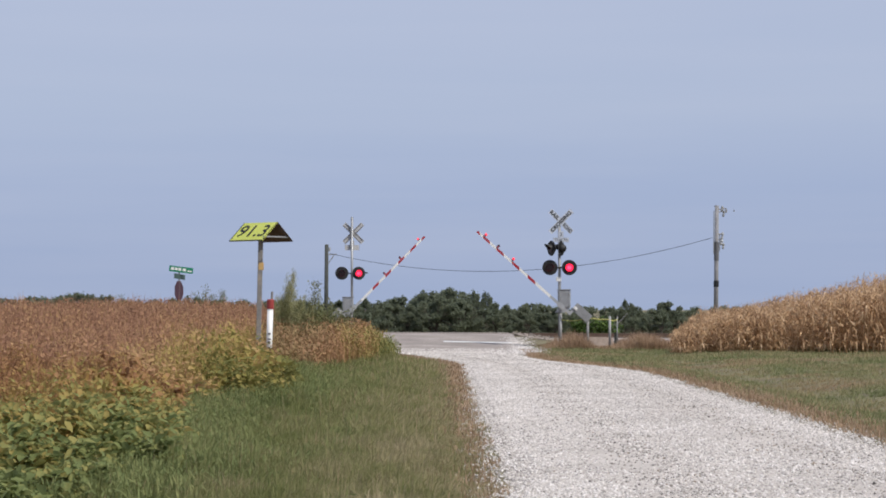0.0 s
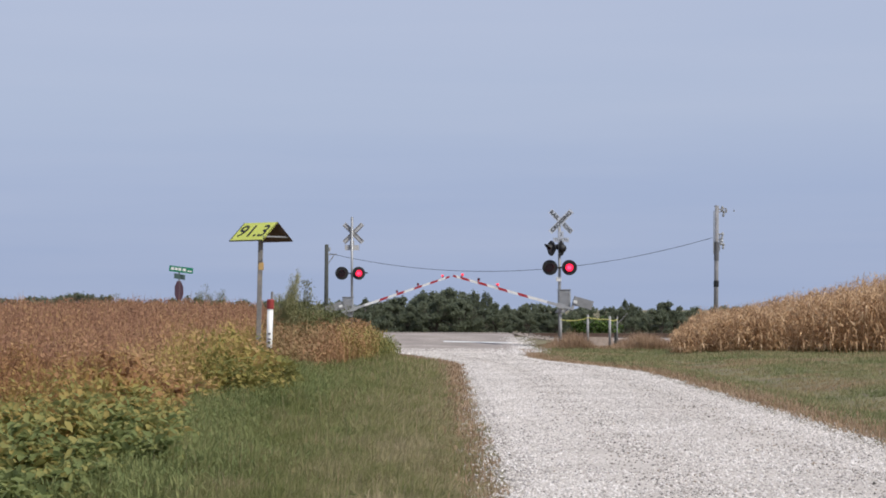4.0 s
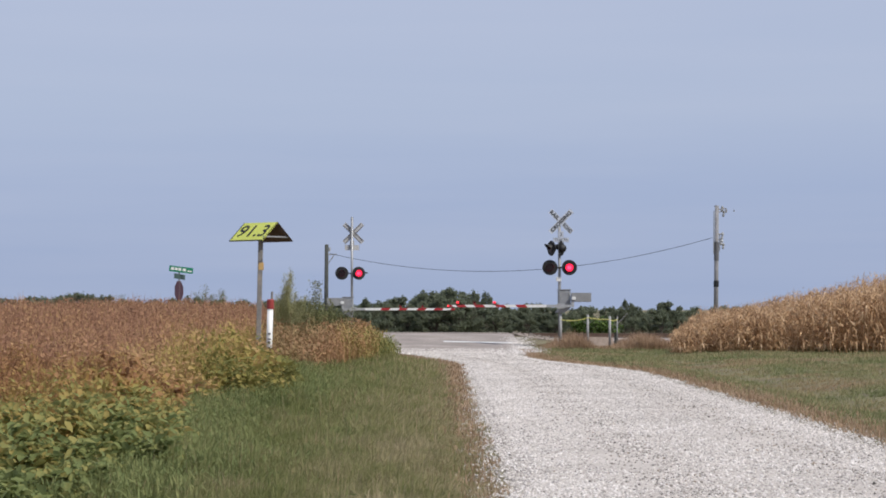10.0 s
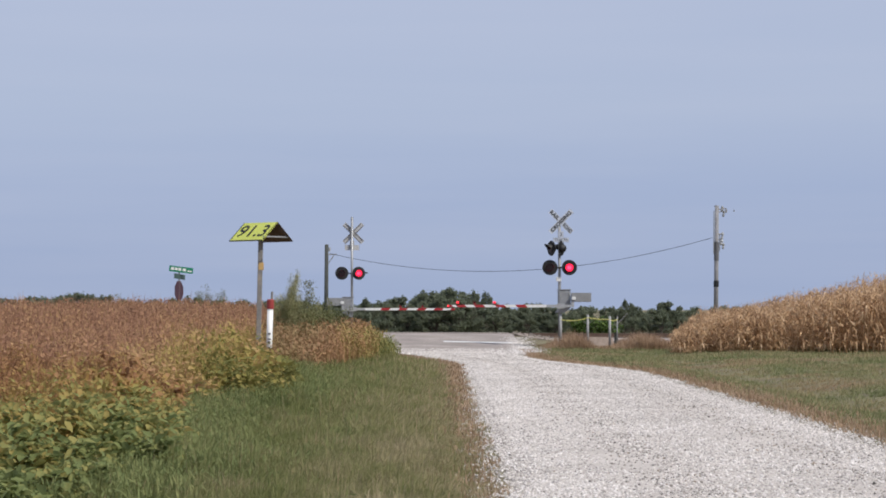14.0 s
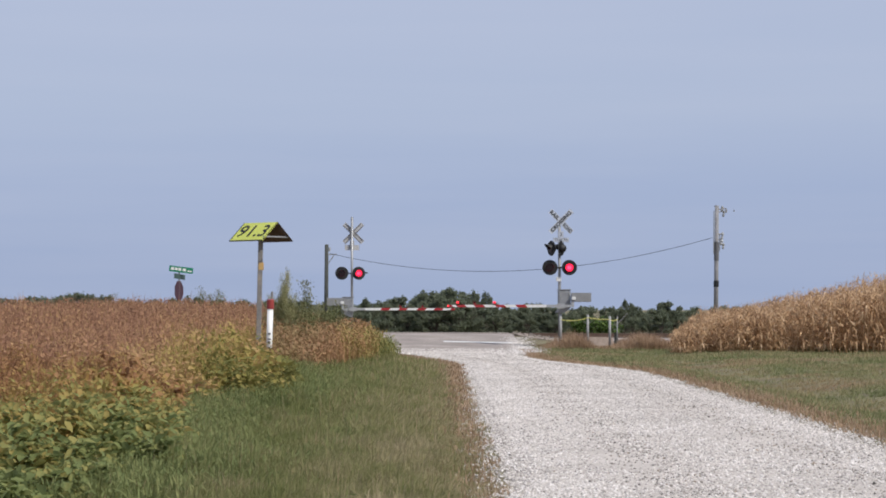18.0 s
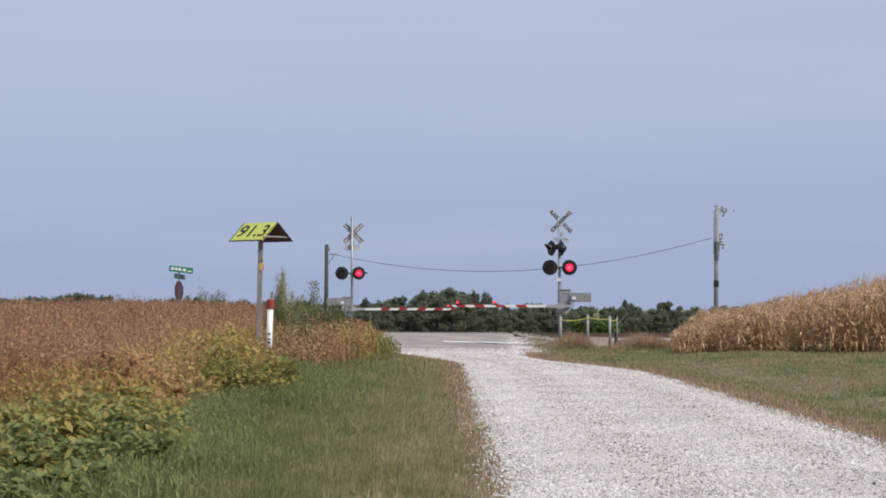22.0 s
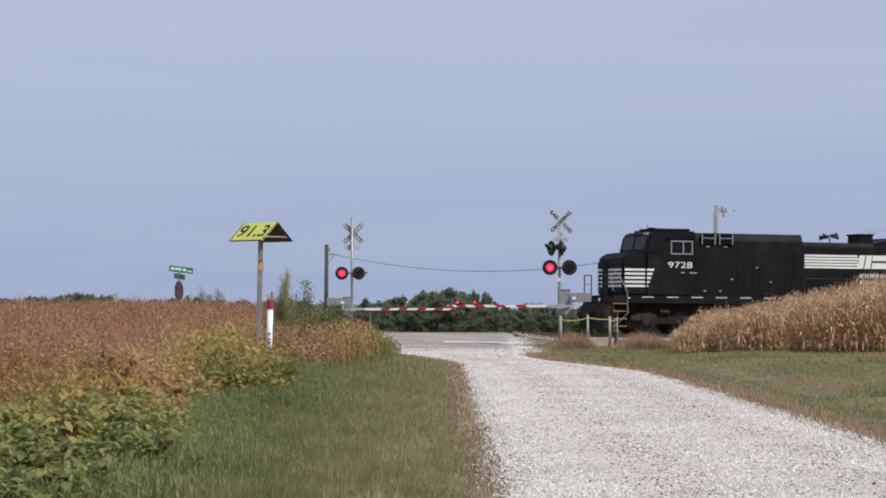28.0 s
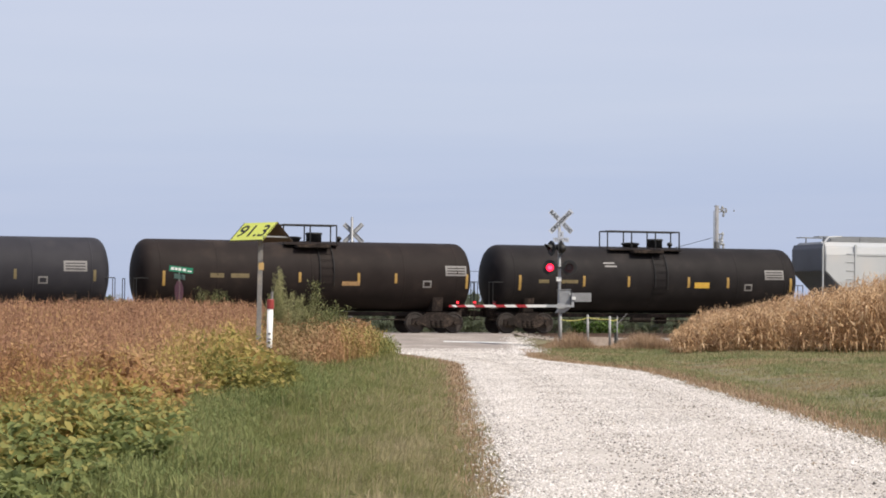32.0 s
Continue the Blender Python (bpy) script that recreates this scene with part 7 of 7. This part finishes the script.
def tree_line():
    kinds = [tree(11 + i, 5.0, 5.0 + 0.6 * i) for i in range(5)]
    # tops of the belt along the view: (place across, height over eye level)
    tops = [(-60, 1.0), (-40, 1.0), (-37, 1.5), (-33, 0.9), (-12, 0.7), (-8.2, 0.9), (-6.5, 0.1), (-5.4, 0.8), (-3.7, 1.15), (-2.5, 1.4), (-0.7, 1.65), (0.6, 2.0), (1.9, 1.6), (2.3, 0.7),
            (3.1, 0.75), (3.8, 0.6), (4.3, 0.7), (5.2, 0.4), (7, 0.4), (9.4, 0.5), (12, 0.1), (15.8, 0.25), (17.4, 0.0), (18.3, 0.6), (19.1, 0.2), (20.8, -0.1), (21.3, -0.5), (21.9, 0.2), (22.7, 0.3), (23.7, 0.0), (24.9, -0.5), (25.9, 0.1), (34, 0.3), (60, 0.6)]
    r = np.random.default_rng(3)
    first = set()
    for row, (y, dh) in enumerate(((222, -0.7), (231, 0.0), (240, -0.15), (248, -0.35))):
        x = -58.0
        while x < 60:
            sc = y / 231.0
            want = float(np.interp(x / sc, [a for a, b in tops], [b for a, b in tops])) * sc + dh + 0.15 + r.uniform(-0.75, 0.2) * (row < 2)
            gz = float(land(x, y))
            k = (EYE_Z + want - gz) / 5.0
            wide = r.uniform(0.8, 1.3)
            m = pose(x, y + r.uniform(-2, 2), gz, 0, 0, r.uniform(0, 360)) @ Matrix.Diagonal((k * wide, k * wide, k, 1))
            i = int(r.integers(0, 5))
            if i not in first:
                first.add(i)
                kinds[i].matrix_basis = m
            else:
                o = copy_thing(kinds[i], Matrix.Identity(4))
                o.matrix_basis = m
            x += r.uniform(2.2, 3.5)
    # single crowns that stand clear of the belt
    for x, want, wide in ((3.05, 1.78, 0.30), (4.25, 1.62, 0.30), (18.3, 0.85, 0.55), (22.2, 0.42, 0.6), (0.5, 2.05, 0.7), (-7.7, 0.95, 0.5)):
        gz = float(land(x, 229.0))
        k = (EYE_Z + want - gz) / 5.0
        o = copy_thing(kinds[int(abs(x)) % 5], Matrix.Identity(4))
        o.matrix_basis = pose(x, 229.0, gz, 0, 0, 50 * x) @ Matrix.Diagonal((k * wide, k * wide, k, 1))


tree_line()


def shrub():
    """A brighter bush just beyond the track."""
    r = np.random.default_rng(41)
    p = Vector((7.998, 126.00, 1.038))
    gz = float(land(p.x, p.y))
    h = p.z - gz
    t = thing("shrub", "bright green leafy bush beyond the track", "bush", pose(p.x, p.y, gz))
    bm = bmesh.new()
    pts = []
    for i in range(12):
        a = Vector((r.uniform(-1.2, 1.2), r.uniform(-0.4, 0.4), 0))
        b = a + Vector((r.normal(0, 0.3), r.normal(0, 0.2), h * r.uniform(0.7, 1.0)))
        rod(bm, a, b, 0.03, 6, 0.01)
        for k in range(110):
            pts.append(tuple(a.lerp(b, r.uniform(0.25, 1.0)) + Vector((r.normal(0, 0.22), r.normal(0, 0.2), r.normal(0, 0.1)))))
    part("stem", bm, BARK, t)
    v, f = leaf_cloud("x", np.array(pts), r.uniform(0.07, 0.16, len(pts)), None, up=-0.1, droop=0.6, long=1.8)
    ob = mesh_from("leaves", v, f, SHRUB)
    ob.parent = t


SHRUB = foliage("shrub leaves", [(0.1, (0.05, 0.09, 0.025)), (0.6, (0.10, 0.16, 0.04)), (1.0, (0.17, 0.22, 0.07))], 0.9, noise_amount=0.6)
shrub()


# ---- what moves ----
FLASH, FLASH_FROM = 1.368, 0.49          # seconds: one full blink of a pair; the left lamp lights first
NEAR_ARM = [(0, 41.6), (1, 32.8), (2, 26.4), (3, 20.8), (3.5, 18.2), (5.5, 9.2), (6, 7.4), (6.5, 4.4), (7, 1.9), (7.4, 0.3), (7.6, 0), (9, 0), (32, 0)]
FAR_ARM = [(0, 45.3), (1, 36.0), (2, 29.8), (3, 23.8), (3.5, 21.2), (5.5, 11.2), (6, 9.0), (6.5, 5.6), (7, 3.0), (7.5, 0.9), (7.9, 0), (9, 0), (32, 0)]


def blink_rows(side, base):
    """The blade stands edge-on before a lamp that is lit, and covers the lens of one that is dark."""
    covered, clear = base, base @ Matrix.Rotation(radians(88), 4, "Z")
    rows, t, on = [], FLASH_FROM - FLASH, side == "L"
    while t < 33.5:
        for s, state in ((t, on), (t + FLASH / 2, not on)):
            # a lamp warms up a little late and is out before its partner lights
            rows.append((s + 0.05 if state else s - 0.02, state))
            rows.append((s + FLASH / 2 + (-0.06 if state else 0.01), state))
        t += FLASH
    last = [state for s, state in rows if s < 32.01][-1]
    rows = [(s, state) for s, state in rows if 0.0 < s < 31.99]
    rows = [(0.0, rows[0][1])] + rows + [(32.0, last)]
    return [(s, clear if state else covered) for s, state in rows]


def motions():
    for car, u in TRAIN:
        walk(car, [(0, on_pose(u + SPEED * 30.0)), (32, on_pose(u - SPEED * 2.0))])
    for wheel, base, r in WHEELS:
        # wheels roll while the train is near the crossing
        rows = [(0, base)]
        for k in range(146):
            t = 27.2 + k / FPS
            rows.append((t, base @ Matrix.Rotation(SPEED * (t - 27.2) / r, 4, "Y").inverted()))
        walk(wheel, rows)
    for arm, pivot, direction, owner in ARMS:
        rows = NEAR_ARM if direction < 0 else FAR_ARM
        walk(arm, [(t, Matrix.Translation(pivot) @ Matrix.Rotation(radians(-direction * a), 4, "Y")) for t, a in rows])
    for weed, phase, base in SWAY:
        rows = []
        for k in range(65):
            t = k * 0.5
            gust = math.sin(t * 1.9 + phase) + 0.7 * math.sin(t * 3.1 + 2 * phase) + 0.6 * math.sin(t * 0.55 + phase)
            rows.append((t, base @ pose(0, 0, 0, 1.2 * math.sin(t * 2.3 + phase), 2.5 + 3.4 * gust, 0)))
        walk(weed, rows)
    for blade, side in SHUTTERS:
        walk(blade, blink_rows(side, blade.matrix_basis.copy()))


motions()
